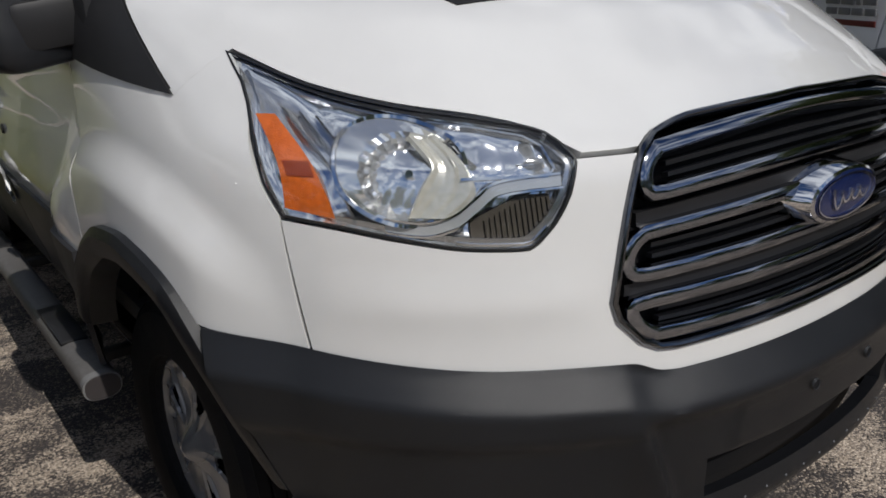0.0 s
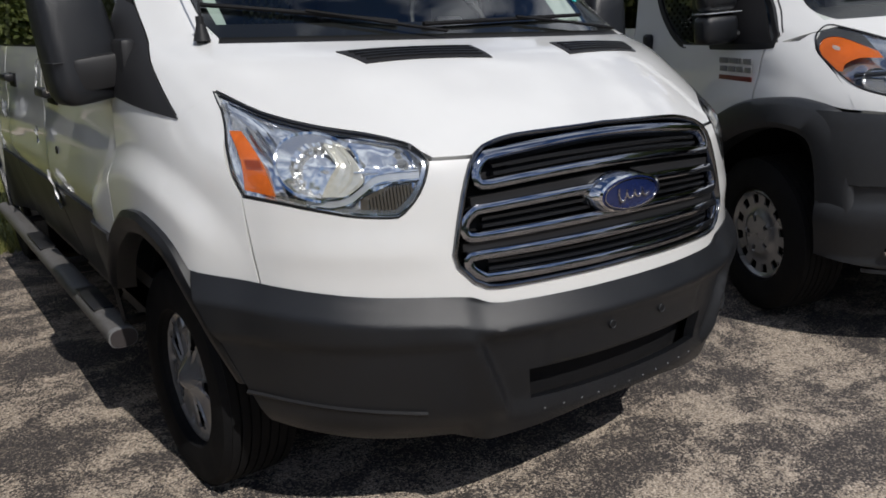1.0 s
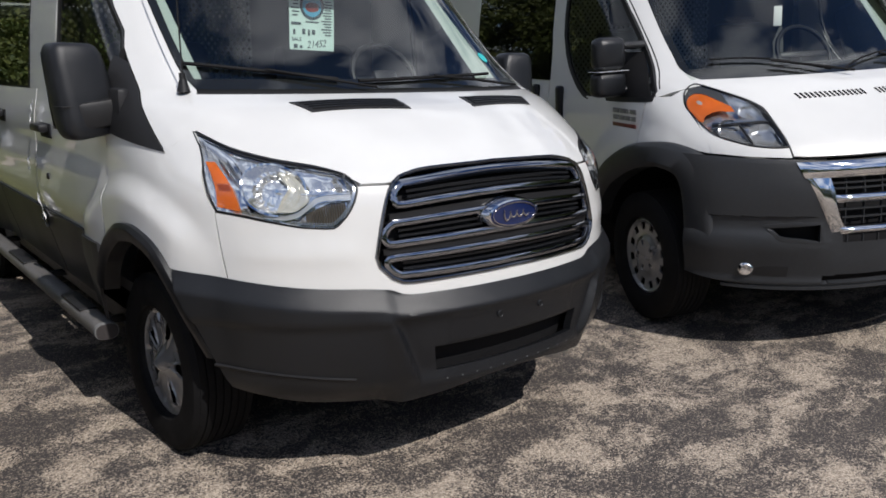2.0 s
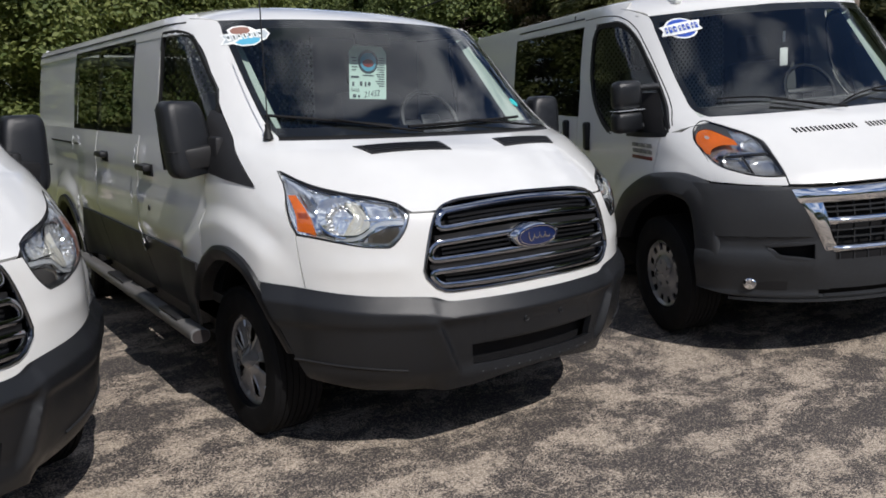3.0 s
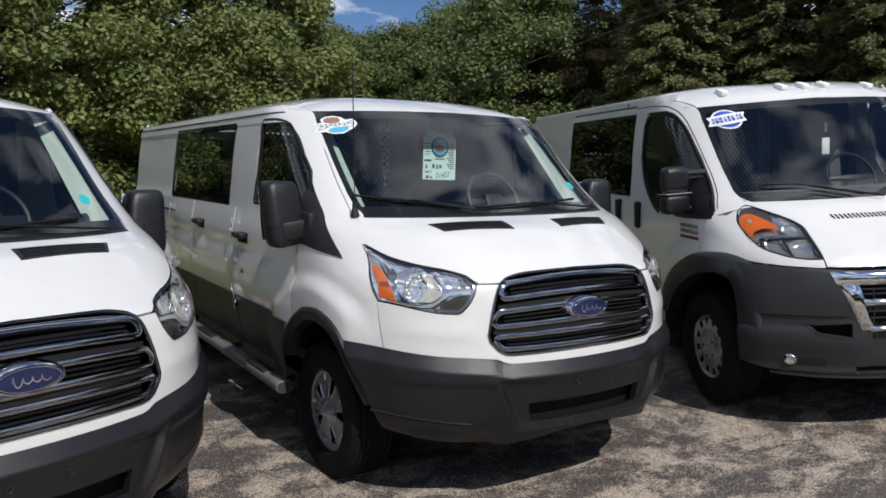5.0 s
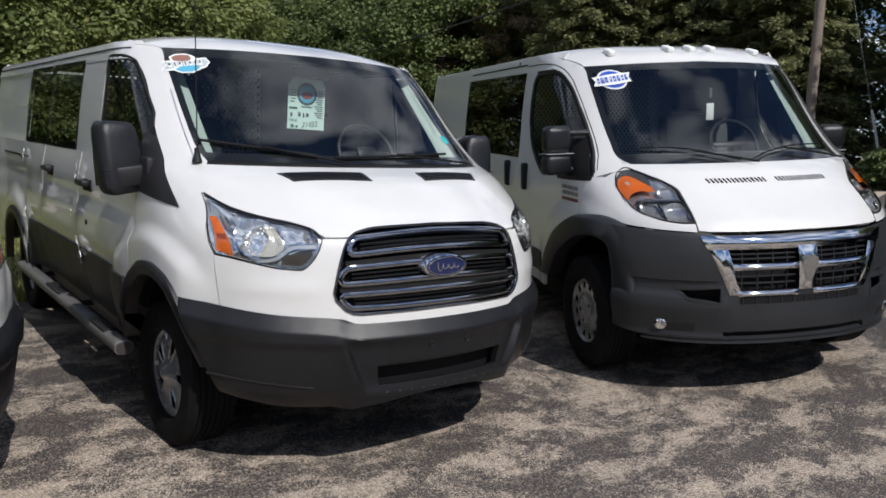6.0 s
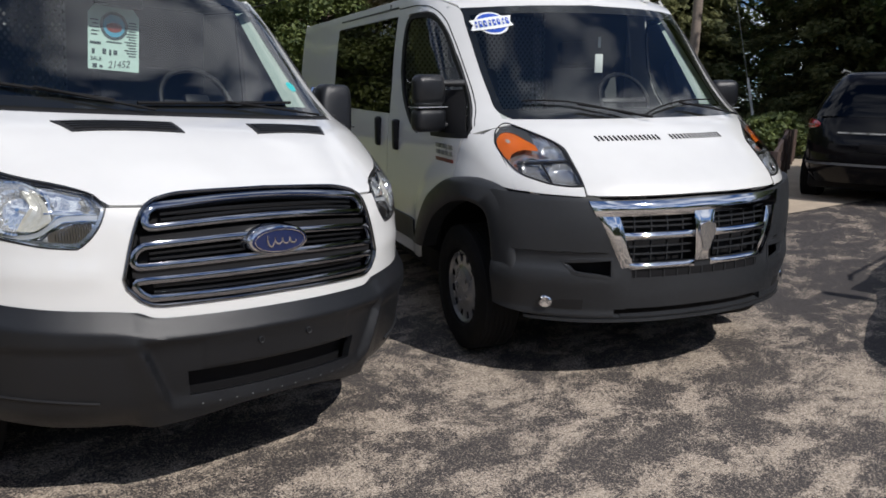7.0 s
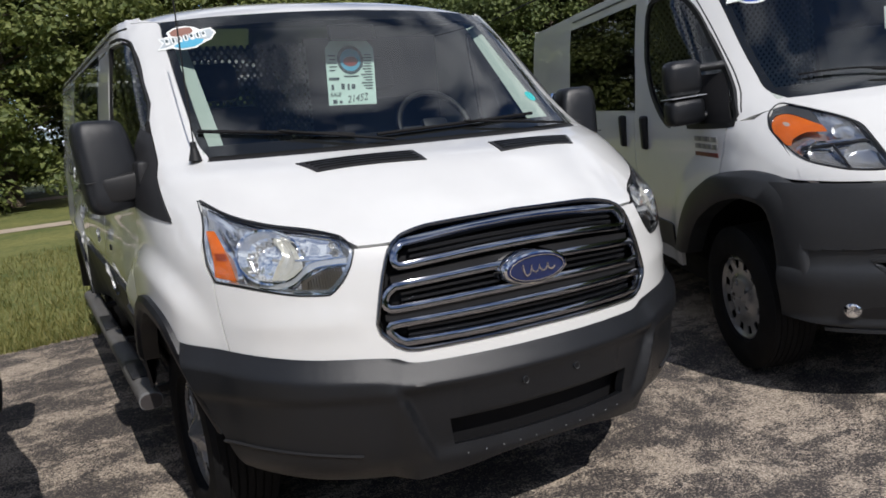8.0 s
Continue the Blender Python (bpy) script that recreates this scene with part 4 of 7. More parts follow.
        # black lower cladding, one piece a panel
        for a, b in ((1.19, 2.184), (2.196, 3.175), (3.187, 3.72)):
            def clad(y, v):
                z = lerp(max(0.45, f_arch(y) - 0.03) if y < 1.275 else 0.45, 0.785, v)
                return sx(y, z, 0.012 + tuck(y, z) + belly(y, z))
            cl = sheet(clad, sorted(steps(a, b, 14) + ([1.27, 1.28] if a < 1.5 else [])), [0, 0.02, 0.15, 0.40, 0.70, 0.97, 1])
            part("lower_cladding", sided(rimmed(facing(cl, mid), 0.012, None), s), CLADDING, van, "gloss black lower door cladding")
        part("rocker", sided(facing(sheet(lambda y, v: Vector((0.955 - 0.08 * v, y, 0.46 - 0.16 * v)), steps(1.2, 3.75, 10), steps(0, 1, 4)), mid), s), BLACK_PLASTIC, van, "dark rocker panel under the doors")
        # upper pillars
        for a, b, z0 in ((1.862, 2.345, 1.352), (3.905, F_BACK - 0.12, 1.352)):
            pl = sheet(lambda y, v: sx(y, lerp(z0, 1.885, v), -0.012 * (1 - abs(2 * v - 1) ** 8) if a > 3 else -0.003), steps(a, b, 18), steps(0, 1, 20))
            part("upper_panel", sided(rimmed(facing(pl, mid), 0.015, None), s), PAINT, van, "white pressed upper side panel")
        part("b_pillar_foot", sided(facing(sheet(lambda y, v: sx(y, lerp(1.352, 1.40, v), -0.003), steps(1.45, 1.875, 8), steps(0, 1, 2)), mid), s), PAINT, van)
        rail = sheet(lambda y, v: sx(y, lerp(1.868, 1.965, v)), steps(1.60, F_BACK - 0.12, 50), steps(0, 1, 6))
        part("cant_rail", sided(rimmed(facing(rail, mid), 0.015, None), s), PAINT, van, "white roof side rail")
        gut = [sx(y, 1.925, 0.004) for y in steps(1.62, F_BACK - 0.15, 40)]
        part("drip_rail", sided(sweep(gut, [(-0.003, -0.004), (0.003, -0.004), (0.003, 0.002), (-0.003, 0.002)], [Vector((1, 0, 0.4))] * 41), s), SEAL, van, "dark roof drip channel")
        track = [sx(y, 1.245, 0.002) for y in steps(3.22, F_BACK - 0.2, 24)]
        part("door_track", sided(sweep(track, [(-0.007, -0.004), (0.007, -0.004), (0.007, 0.001), (-0.007, 0.001)], [Vector((1, 0, 0))] * 25), s), SEAL, van, "dark sliding door track")
        # front door glass with a black surround
        top = curve([1.135, 1.275, 1.415, 1.55, 1.68, 1.86], [1.528, 1.646, 1.765, 1.858, 1.880, 1.882])
        gl = sheet(lambda y, v: sx(y, lerp(lerp(1.255, 1.385, min(1, (y - 1.16) / 0.28)), top(y), v), -0.012), steps(1.14, 1.866, 18), steps(0, 1, 12))
        part("door_window", sided(facing(gl, mid), s), SIDE_GLASS, van, "tinted front door window").visible_shadow = False
        ed = [(1.15, 1.25), (1.15, 1.520)] + [(y, top(y)) for y in steps(1.2, 1.845, 14)] + [(1.857, 1.85), (1.86, 1.40), (1.845, 1.386), (1.45, 1.386)]
        part("window_seal", sided(sweep([sx(y, z, -0.006) for y, z in ed], [(-0.012, -0.012), (0.012, -0.012), (0.012, 0.006), (-0.012, 0.006)], [Vector((1, 0, 0.1))] * len(ed), closed=True), s), SEAL, van, "black window seal")
        # sliding door and quarter glass: one dark pane each, with a bar between
        for a, b in ((2.352, 3.172), (3.190, 3.895)):
            gl = sheet(lambda y, v: sx(y, lerp(1.36, 1.882, v), 0.003), steps(a, b, 10), steps(0, 1, 10))
            part("side_window", sided(rimmed(facing(gl, mid), 0.008, None), s), CARGO_GLASS, van, "tinted fixed side window").visible_shadow = False
            ed = [(a + 0.012, 1.372), (b - 0.012, 1.372), (b - 0.012, 1.870), (a + 0.012, 1.870)]
            part("window_seal", sided(sweep([sx(y, z, -0.004) for y, z in ed], [(-0.022, -0.008), (0.022, -0.008), (0.022, 0.004), (-0.022, 0.004)], [Vector((1, 0, 0.1))] * 4, closed=True), s), SEAL, van, "black window border")
        # rear arch
        V, F = [], []
        n_ = 36
        prof = [(0.0, -0.01), (0.0, 0.014), (-0.02, 0.02), (-0.05, 0.016), (-0.065, -0.04)]
        for i in range(n_ + 1):
            a = math.pi * i / n_
            for r, o in prof:
                y, z = R_AXLE + (0.485 + r) * math.cos(a), 0.345 + (0.485 + r) * math.sin(a)
                V.append(Vector((S.side(R_AXLE, max(0.5, z)) + o - 0.0, y, z)))
        k = len(prof)
        F = [(i * k + c, i * k + c + 1, (i + 1) * k + c + 1, (i + 1) * k + c) for i in range(n_) for c in range(k - 1)]
        part("wheel_arch_flare", sided(facing((V, F), mid), s), BLACK_PLASTIC, van, "charcoal wheel arch flare")
        # running board
        prof = [(0.046 * math.copysign(abs(math.cos(a)) ** 0.75, math.cos(a)), 0.034 * math.copysign(abs(math.sin(a)) ** 0.8, math.sin(a))) for a in [2 * math.pi * i / 20 for i in range(20)]]
        bar = [Vector((1.06, y, 0.405)) for y in steps(1.275, 3.90, 20)]
        board = part("running_board", sided(sweep(bar, prof, [Vector((0, 0, 1))] * 21), s), GREY_BAR, van, "grey running board with black tread pads")
        for a, b in ((1.50, 1.80), (2.55, 2.92)):
            part("tread_pad", sided(box((1.025, a, 0.433), (1.097, b, 0.445), 0.004), s), SEAL, board, "black tread pad")
        # one grey cap in two colours: sunlit rim, face darkened as shade
        cap = part("end_cap", sided(sweep([Vector((1.06, y, 0.405)) for y in (1.250, 1.263, 1.277)], [(p * 1.03, q * 1.03) for p, q in prof], [Vector((0, 0, 1))] * 3), s), plain_once("step_cap_lit", (0.17, 0.17, 0.17), 0.5), board, "grey plastic end cap")
        part("cap_face", sided(sweep([Vector((1.06, y, 0.405)) for y in (1.2465, 1.256)], [(p * 0.94, q * 0.94) for p, q in prof], [Vector((0, 0, 1))] * 2), s), plain_once("step_cap_shade", (0.035, 0.030, 0.030), 0.6), cap, "face of the cap, painted dark for its shade")
        for y in (1.5, 2.5, 3.6):
            part("bracket", sided(box((0.80, y - 0.02, 0.36), (1.04, y + 0.02, 0.39), 0.004), s), SEAL, board)
    both(sides)

    # white door edge guards and tape scraps on the doors
    for y, z, w, h, r in ((2.175, 0.80, 0.055, 0.12, 10), (2.19, 1.25, 0.035, 0.10, -8), (3.81, 0.81, 0.060, 0.11, 16), (3.86, 1.25, 0.03, 0.10, 0), (2.21, 0.72, 0.05, 0.06, 30), (2.95, 1.19, 0.03, 0.03, 0), (3.10, 1.05, 0.09, 0.09, 4), (2.25, 1.00, 0.06, 0.07, -6)):
        def flap(u, v):
            yy, zz = y + v * 0.75 * h * math.sin(radians(r)) - 1.3 * w * u + 0.012 * math.sin(11 * v + 5 * y), z + 0.9 * v * h * (1 + 0.25 * math.sin(9 * u + 7 * y)) + 0.15 * w * u
            return Vector((-S.side(yy, zz, tuck(yy, zz) + belly(yy, zz)) - 0.016 - 0.35 * w * u - 0.003 * math.sin(u * 5 + v * 6 + 9 * y), yy, zz))
        part("shipping_tape", sheet(flap, steps(0, 1, 6), steps(-0.5, 0.5, 6)), FILM, van, "torn white protective tape")

    # windshield, surround, roof, rear
    def ws(u, v, grow=0.0):
        zt = 1.925 + 0.012 * (1 - u * u)
        z = lerp(1.378 - grow, zt + grow, v)
        xm = lerp(0.815, 0.792, v) + grow
        return fx(u * xm, z, 0.0)
    us = steps(-1, 1, 40)
    part("windshield", rimmed(facing(sheet(lambda u, v: ws(u, v) , us, steps(0, 1, 20)), mid), 0.006, None), WINDSHIELD, van, "clear raked windshield reflecting clouds").visible_shadow = False
    def frit(u0, u1, v0, v1):
        return facing(sheet(lambda u, v: ws(u, v) + Vector((0, 0.006, -0.006)), steps(u0, u1, 40 if u1 - u0 > 1 else 3), steps(v0, v1, 20 if v1 - v0 > 0.5 else 3)), mid)
    part("windshield_border", joined(frit(-1, 1, -0.02, 0.075), frit(-1, 1, 0.93, 1.01), frit(-1, -0.965, 0.07, 0.935), frit(0.965, 1, 0.07, 0.935)), SEAL, van, "black ceramic windshield border")
    cowl = sheet(lambda u, v: fx(u * 0.838, lerp(1.352, 1.382, v), -0.012), us, steps(0, 1, 4))
    part("cowl", facing(cowl, mid), SEAL, van, "black plastic cowl")

    def roof(u, v):
        zt = 1.928 + 0.012 * (1 - u * u)
        a = abs(u)
        xf, xr = 0.80, 0.918
        x = math.copysign(1, u) * a * lerp(xf, xr, min(1, v * 3.2) ** 0.5)
        y0 = S.front(abs(u) * 0.79, zt)
        y = lerp(y0, F_BACK - 0.10, v ** 1.6)
        crown = 2.075 - 0.035 * max(0, y - 2.6) / 2.8
        ze = lerp(zt, 1.963, min(1, v * 4))
        e = 1 - (1 - min(1, (y - y0) / 1.1)) ** 2.2
        x = math.copysign(min(abs(x), a * S.side(y, min(ze, 1.962)) + 0.004), u)
        return Vector((x, y, lerp(ze, crown, e * (1 - a ** 3.2))))
    part("roof", rimmed(facing(sheet(roof, [math.copysign(abs(k) ** 0.75, k) for k in steps(-1, 1, 40)], steps(0, 1, 40)), (0, 3, 0.5)), 0.02, None), PAINT, van, "white low roof")
    def tail(u, z, off=0.0):
        return Vector((u * S.w(z) * (1 - 0.02 * abs(u) ** 8), F_BACK - 0.02 - 0.12 * abs(u) ** 8 + off, z))
    part("tail", rimmed(facing(sheet(tail, steps(-1, 1, 40), steps(0.4, 1.99, 32), lambda u, z: 0.14 < abs(u) < 0.76 and 1.36 < z < 1.84), mid), 0.02, None), PAINT, van, "white rear doors")
    for s in (-1, 1):
        part("rear_window", sheet(lambda u, z: tail(s * u, z, -0.012), steps(0.12, 0.78, 6), steps(1.33, 1.87, 4)), CARGO_GLASS, van, "tinted rear door window").visible_shadow = False
    part("underbody", box((-0.86, 1.40, 0.26), (0.86, F_BACK - 0.2, 0.44), 0.03), DARK, van, "dark underbody")
    part("undertray", box((-0.56, 0.16, 0.33), (0.56, 1.45, 0.44), 0.03), DARK, van, "dark engine undertray")
    part("rear_bumper", box((-0.95, F_BACK - 0.15, 0.42), (0.95, F_BACK + 0.06, 0.62), 0.03), BLACK_PLASTIC, van, "charcoal rear bumper")

    # cabin
    part("dashboard", joined(facing(sheet(lambda u, v: Vector((u * 0.86, lerp(S.front(u * 0.8, 1.39) + 0.02, 1.35, v), 1.355 + 0.03 * math.sin(v * 3.1))), steps(-1, 1, 20), steps(0, 1, 8)), (0, 1, 0)), box((-0.86, 1.30, 0.9), (0.86, 1.36, 1.36), 0.02)), TRIM_GREY, van, "grey dashboard")
    part("cabin_floor", box((-0.95, 1.0, 0.55), (0.95, 2.1, 0.60)), TRIM_GREY, van)
    part("headliner", facing(sheet(lambda u, v: Vector((u * 0.84, lerp(1.32 + 0.25 * u * u, 2.1, v), 1.925 + 0.05 * v)), steps(-1, 1, 8), steps(0, 1, 4)), (0, 1.7, 3)), plain_once("headliner_grey", (0.20, 0.21, 0.20), 0.9), van, "grey headliner")
    for s in (-1, 1):
        trim = sheet(lambda u, v: Vector((s * lerp(lerp(0.80, 0.775, v), lerp(0.70, 0.70, v), u), lerp(lerp(0.93, 1.50, v), lerp(0.98, 1.50, v), u), lerp(1.40, 1.90, v))), steps(0, 1, 3), steps(0, 1, 10))
        part("pillar_trim", facing(trim, (0, 3, 1.6)), PILLAR_TRIM, van, "pale grey-green pillar trim")
        seat = joined(box((s * 0.45 - 0.25, 1.45, 0.85), (s * 0.45 + 0.25, 1.95, 1.0), 0.05), moved(box((-0.25, -0.07, 0), (0.25, 0.07, 0.62), 0.06), pose(s * 0.45, 1.98, 0.98, -14)), moved(box((-0.14, -0.05, 0), (0.14, 0.05, 0.19), 0.045), pose(s * 0.45, 2.13, 1.62, -10)))
        part("seat", seat, TRIM_GREY, van, "grey cloth seat")
    hub = Vector((0.42, 1.36, 1.40))
    tilt = pose(*hub, 62, 0, 0)
    part("steering_wheel", moved(joined(sweep([Vector((0.19 * math.cos(2 * math.pi * i / 40), 0.19 * math.sin(2 * math.pi * i / 40), 0)) for i in range(40)], ring(0.015, 8), [Vector((0, 0, 1))] * 40, closed=True), box((-0.18, -0.03, -0.02), (0.18, 0.02, 0.0), 0.008), box((-0.025, -0.18, -0.02), (0.025, 0.0, 0.0), 0.008), box((-0.07, -0.06, -0.03), (0.07, 0.05, 0.02), 0.02)), tilt), SEAL, van, "black steering wheel")
    # cargo bulkhead of expanded metal behind the seats
    cage = grid_strands(-0.92, 0.10, 1.1, 1.9, 2.2)
    part("bulkhead_mesh", joined(*cage), plain_once("mesh_grey", (0.24, 0.255, 0.25), 0.6), van, "grey expanded metal bulkhead", smooth=False)
    # added dark sheet, stands in for the unlit cargo space behind the mesh
    part("cargo_lining", box((-0.93, 2.42, 0.6), (0.12, 2.44, 1.36)), plain_once("cargo_shade_grey", (0.05, 0.052, 0.052), 0.7), van, "dark sheet for the unlit cargo space behind the mesh")
    part("bulkhead_panel", box((0.10, 2.22, 0.6), (0.93, 2.24, 1.93)), plain_once("bulkhead_grey", (0.10, 0.105, 0.105), 0.6), van, "dark cargo bulkhead")
    part("mirror_inside", moved(box((-0.12, -0.015, -0.035), (0.12, 0.015, 0.035), 0.014), pose(0, 1.30, 1.85, -15, 0, 8)), SEAL, van, "black inside mirror")

    # hanging price card, with plain print
    card = [(-0.118, 0.0), (0.118, 0.0), (0.118, 0.25), (0.09, 0.285), (-0.09, 0.285), (-0.118, 0.25)]
    tag = part("price_card", moved(plate(card, 0.002), pose(0.0, 1.36, 1.535, 0, 1.5, 0)), MINT, van, "mint-green price card hanging from the inside mirror", smooth=False)
    def disc(r, y, mat, cz, nm, sq=1.0):
        part(nm, moved(plate([(r * math.cos(a * 0.2618), r * sq * math.sin(a * 0.2618)) for a in range(24)], 0.001), pose(0.005, y, cz)), mat, tag, smooth=False)
    disc(0.064, 1.3585, INK_DARK, 1.735, "printed_ring")
    disc(0.050, 1.3575, INK_CYAN, 1.735, "printed_disc")
    disc(0.036, 1.3565, INK_RED, 1.728, "printed_core", 0.6)
    at_card = pose(0.0, 1.3578, 1.535, 0, 1.5, 0)
    bars = [(-0.085, 0.118, 0.050, 0.011), (-0.095, 0.080, 0.012, 0.022), (-0.045, 0.083, 0.016, 0.024), (-0.018, 0.080, 0.010, 0.026), (0.006, 0.082, 0.018, 0.020), (-0.088, 0.016, 0.020, 0.018), (-0.06, 0.014, 0.014, 0.012), (0.0, 0.128, 0.07, 0.005)]
    bars += [(0.085 - 0.004 * (k % 3), 0.072 + 0.0125 * k, 0.034 + 0.012 * (k % 3), 0.0045) for k in range(13)]
    bars += [(-0.09 + 0.004 * (k % 2), 0.155 + 0.016 * k, 0.028 + 0.008 * (k % 3), 0.005) for k in range(5)]
    for x, z, w, h in bars:
        part("print_bar", moved(box((x - w / 2, -0.0006, z - h / 2), (x + w / 2, 0.0, z + h / 2)), at_card), INK_DARK, tag)
    lettering("print_word", "SALE", 0.024, INK_DARK, tag, at_card @ Matrix.Translation((-0.082, 0, 0.040)), "dark printed word")
    lettering("written_price", "21452", 0.046, plain_once("pen_ink", (0.10, 0.14, 0.14), 0.6), tag, at_card @ pose(0.022, 0, 0.014, 0, -7, 0) @ Matrix(((0.9, 0, 0.28, 0), (0, 1, 0, 0), (0, 0, 1, 0), (0, 0, 0, 1))), "handwritten price")
    # windshield decals: plain shapes
    def decal(nm, cx, cz, pts, mat, off, parent=van, lb=""):
        c = [fx(cx + x, cz + z, off) for x, z in pts]
        ctr = fx(cx, cz, off)
        return part(nm, facing(([ctr] + c, [(0, 1 + i, 1 + (i + 1) % len(c)) for i in range(len(c))]), mid), mat, parent, lb, smooth=False)
    lean = 0.16
    slant = lambda pts, k=1.0, dz=0.0: [(x * k, z * k + lean * x * k + dz) for x, z in pts]
    base = [(-0.108, -0.026), (-0.080, -0.030), (-0.060, -0.030), (-0.03, -0.046), (0.02, -0.050), (0.06, -0.034), (0.085, -0.028), (0.112, -0.004), (0.100, 0.022), (0.060, 0.022), (0.040, 0.040), (0.010, 0.052), (-0.030, 0.052), (-0.058, 0.040), (-0.056, 0.022), (-0.094, 0.020), (-0.085, -0.003)]
    d = decal("windshield_decal", -0.720, 1.842, slant(base), PAPER, 0.003, van, "white, red and blue emblem decal")
    decal("decal_cap", -0.720, 1.842, slant([(-0.046, 0.020), (0.034, 0.020), (0.030, 0.038), (0.004, 0.045), (-0.028, 0.045), (-0.048, 0.036)]), INK_RUST, 0.0045, d, "rust red crest")
    decal("decal_arc", -0.720, 1.842, slant([(-0.050, -0.026), (0.060, -0.022), (0.050, -0.034), (0.02, -0.044), (-0.028, -0.041)]), INK_CYAN, 0.0045, d, "pale blue arc")
    decal("decal_band", -0.720, 1.842, slant([(-0.098, -0.022), (0.082, -0.024), (0.104, -0.003), (0.094, 0.016), (-0.086, 0.015), (-0.077, -0.003)]), plain_once("banner_grey", (0.42, 0.47, 0.50), 0.4), 0.0045, d, "grey banner")
    for k in range(7):
        x = -0.066 + 0.022 * k
        decal("decal_letter_bar", -0.720 + x, 1.840 + lean * x, slant([(-0.008, -0.013), (0.008, -0.013), (0.008, 0.013), (-0.008, 0.013)]), PAPER, 0.0055, d)
        decal("decal_letter_bar", -0.720 + x, 1.840 + lean * x, slant([(-0.0035, -0.010), (0.0035, -0.010), (0.0035, 0.010), (-0.0035, 0.010)] if k % 2 else [(-0.005, -0.004), (0.004, -0.004), (0.004, 0.009), (-0.005, 0.009)]), INK_DARK, 0.0065, d)
    decal("corner_decal", 0.665, 1.505, [(0.030 * math.cos(a * 0.3927), 0.022 * math.sin(a * 0.3927)) for a in range(16)], plain_once("teal_print", (0.02, 0.42, 0.42), 0.35), 0.003, van, "teal oval decal")

    # mirrors
    def mirror(s):
        V, F = [], []
        n_, m_ = 28, 14
        for j in range(m_ + 1):
            b = -math.pi / 2 + math.pi * j / m_
            for i in range(n_):
                a = 2 * math.pi * i / n_
                ca, sa, cb, sb = math.cos(a), math.sin(a), math.cos(b), math.sin(b)
                pw = lambda v, e: math.copysign(abs(v) ** e, v)
                x, y, z = 0.125 * pw(ca, 0.38) * pw(cb, 0.30), 0.085 * pw(sa, 0.6) * pw(cb, 0.30), 0.205 * pw(sb, 0.42)
                x *= 1 - (0.26 if x < 0 else 0.08) * (z / 0.2 + 1) / 2
                z *= 1 + 0.06 * x / 0.125
                V.append(Vector((x, y + 0.03 * (z / 0.2), z)))
        F = [(j * n_ + i, j * n_ + (i + 1) % n_, (j + 1) * n_ + (i + 1) % n_, (j + 1) * n_ + i) for j in range(m_) for i in range(n_)]
        m = Matrix.Translation((1.095, 1.14, 1.372)) @ pose(0, 0, 0, 0, 4, -10) @ Matrix.Diagonal((0.90, 0.85, 0.82, 1))
        head = part("door_mirror", sided(facing(moved((V, F), m), (1.095, 1.14, 1.372)), s), BLACK_PLASTIC, van, "large black door mirror")
        part("mirror_arm", sided(joined(moved(box((-0.12, -0.055, -0.055), (0.09, 0.055, 0.045), 0.018), pose(1.045, 1.10, 1.295, 0, 8, 0)), box((0.975, 0.98, 1.23), (1.02, 1.15, 1.38), 0.015)), s), SEAL, head, "black mirror arm")
        part("mirror_crease", sided(moved(box((-0.124, -0.089, -0.003), (0.124, 0.0, 0.003), 0.002), m @ Matrix.Translation((0, 0, -0.06))), s), SEAL, head)
        part("mirror_glass", sided(moved(box((-0.10, 0.095, -0.17), (0.10, 0.10, 0.17), 0.002), m), s), CHROME, head, "mirror glass")
    both(mirror)

    # antenna, wipers, washer tips
    base = Vector((-0.848, 0.80, 1.385))
    part("antenna", joined(tube([base + Vector((0, 0, -0.02)), base + Vector((0, 0.003, 0.02)), base + Vector((0, 0.006, 0.05))], 0.011, 10), lathe_at(base, [(0.024, -0.015), (0.020, 0.0), (0.012, 0.03)]), tube([base + Vector((0, 0.02 * t, 0.05 + 0.72 * t)) for t in steps(0, 1, 6)], 0.0028, 6)), SEAL, van, "thin black roof-high radio antenna")
    for x0, x1, za, zb in ((-0.80, -0.30, 1.462, 1.405), (-0.22, 0.55, 1.398, 1.425)):
        blade = [fx(lerp(x0, x1, t), lerp(za, zb, t), 0.010) for t in steps(0, 1, 14)]
        arm = [fx(lerp(lerp(x0, x1, 0.5), x1 + 0.12, t), lerp(lerp(za, zb, 0.5), 1.368, t), 0.018) for t in steps(0, 1, 8)]
        w = part("wiper", tube(blade, 0.0075, 6), DARK, van, "black windshield wiper")
        part("wiper_arm", tube(arm, 0.0055, 6), DARK, w)

    for s in (-1, 1):
        for y in (0.944, R_AXLE):
            wheel("spoked", van, (s * 0.855, y, 0.343), s, 2 if y < 1 else 0)
    return van


PLAIN = {}


def plain_once(name, colour, rough):
    if name not in PLAIN:
        PLAIN[name] = plain(name, colour, rough, 0, 0, 0.1, 40)
    return PLAIN[name]


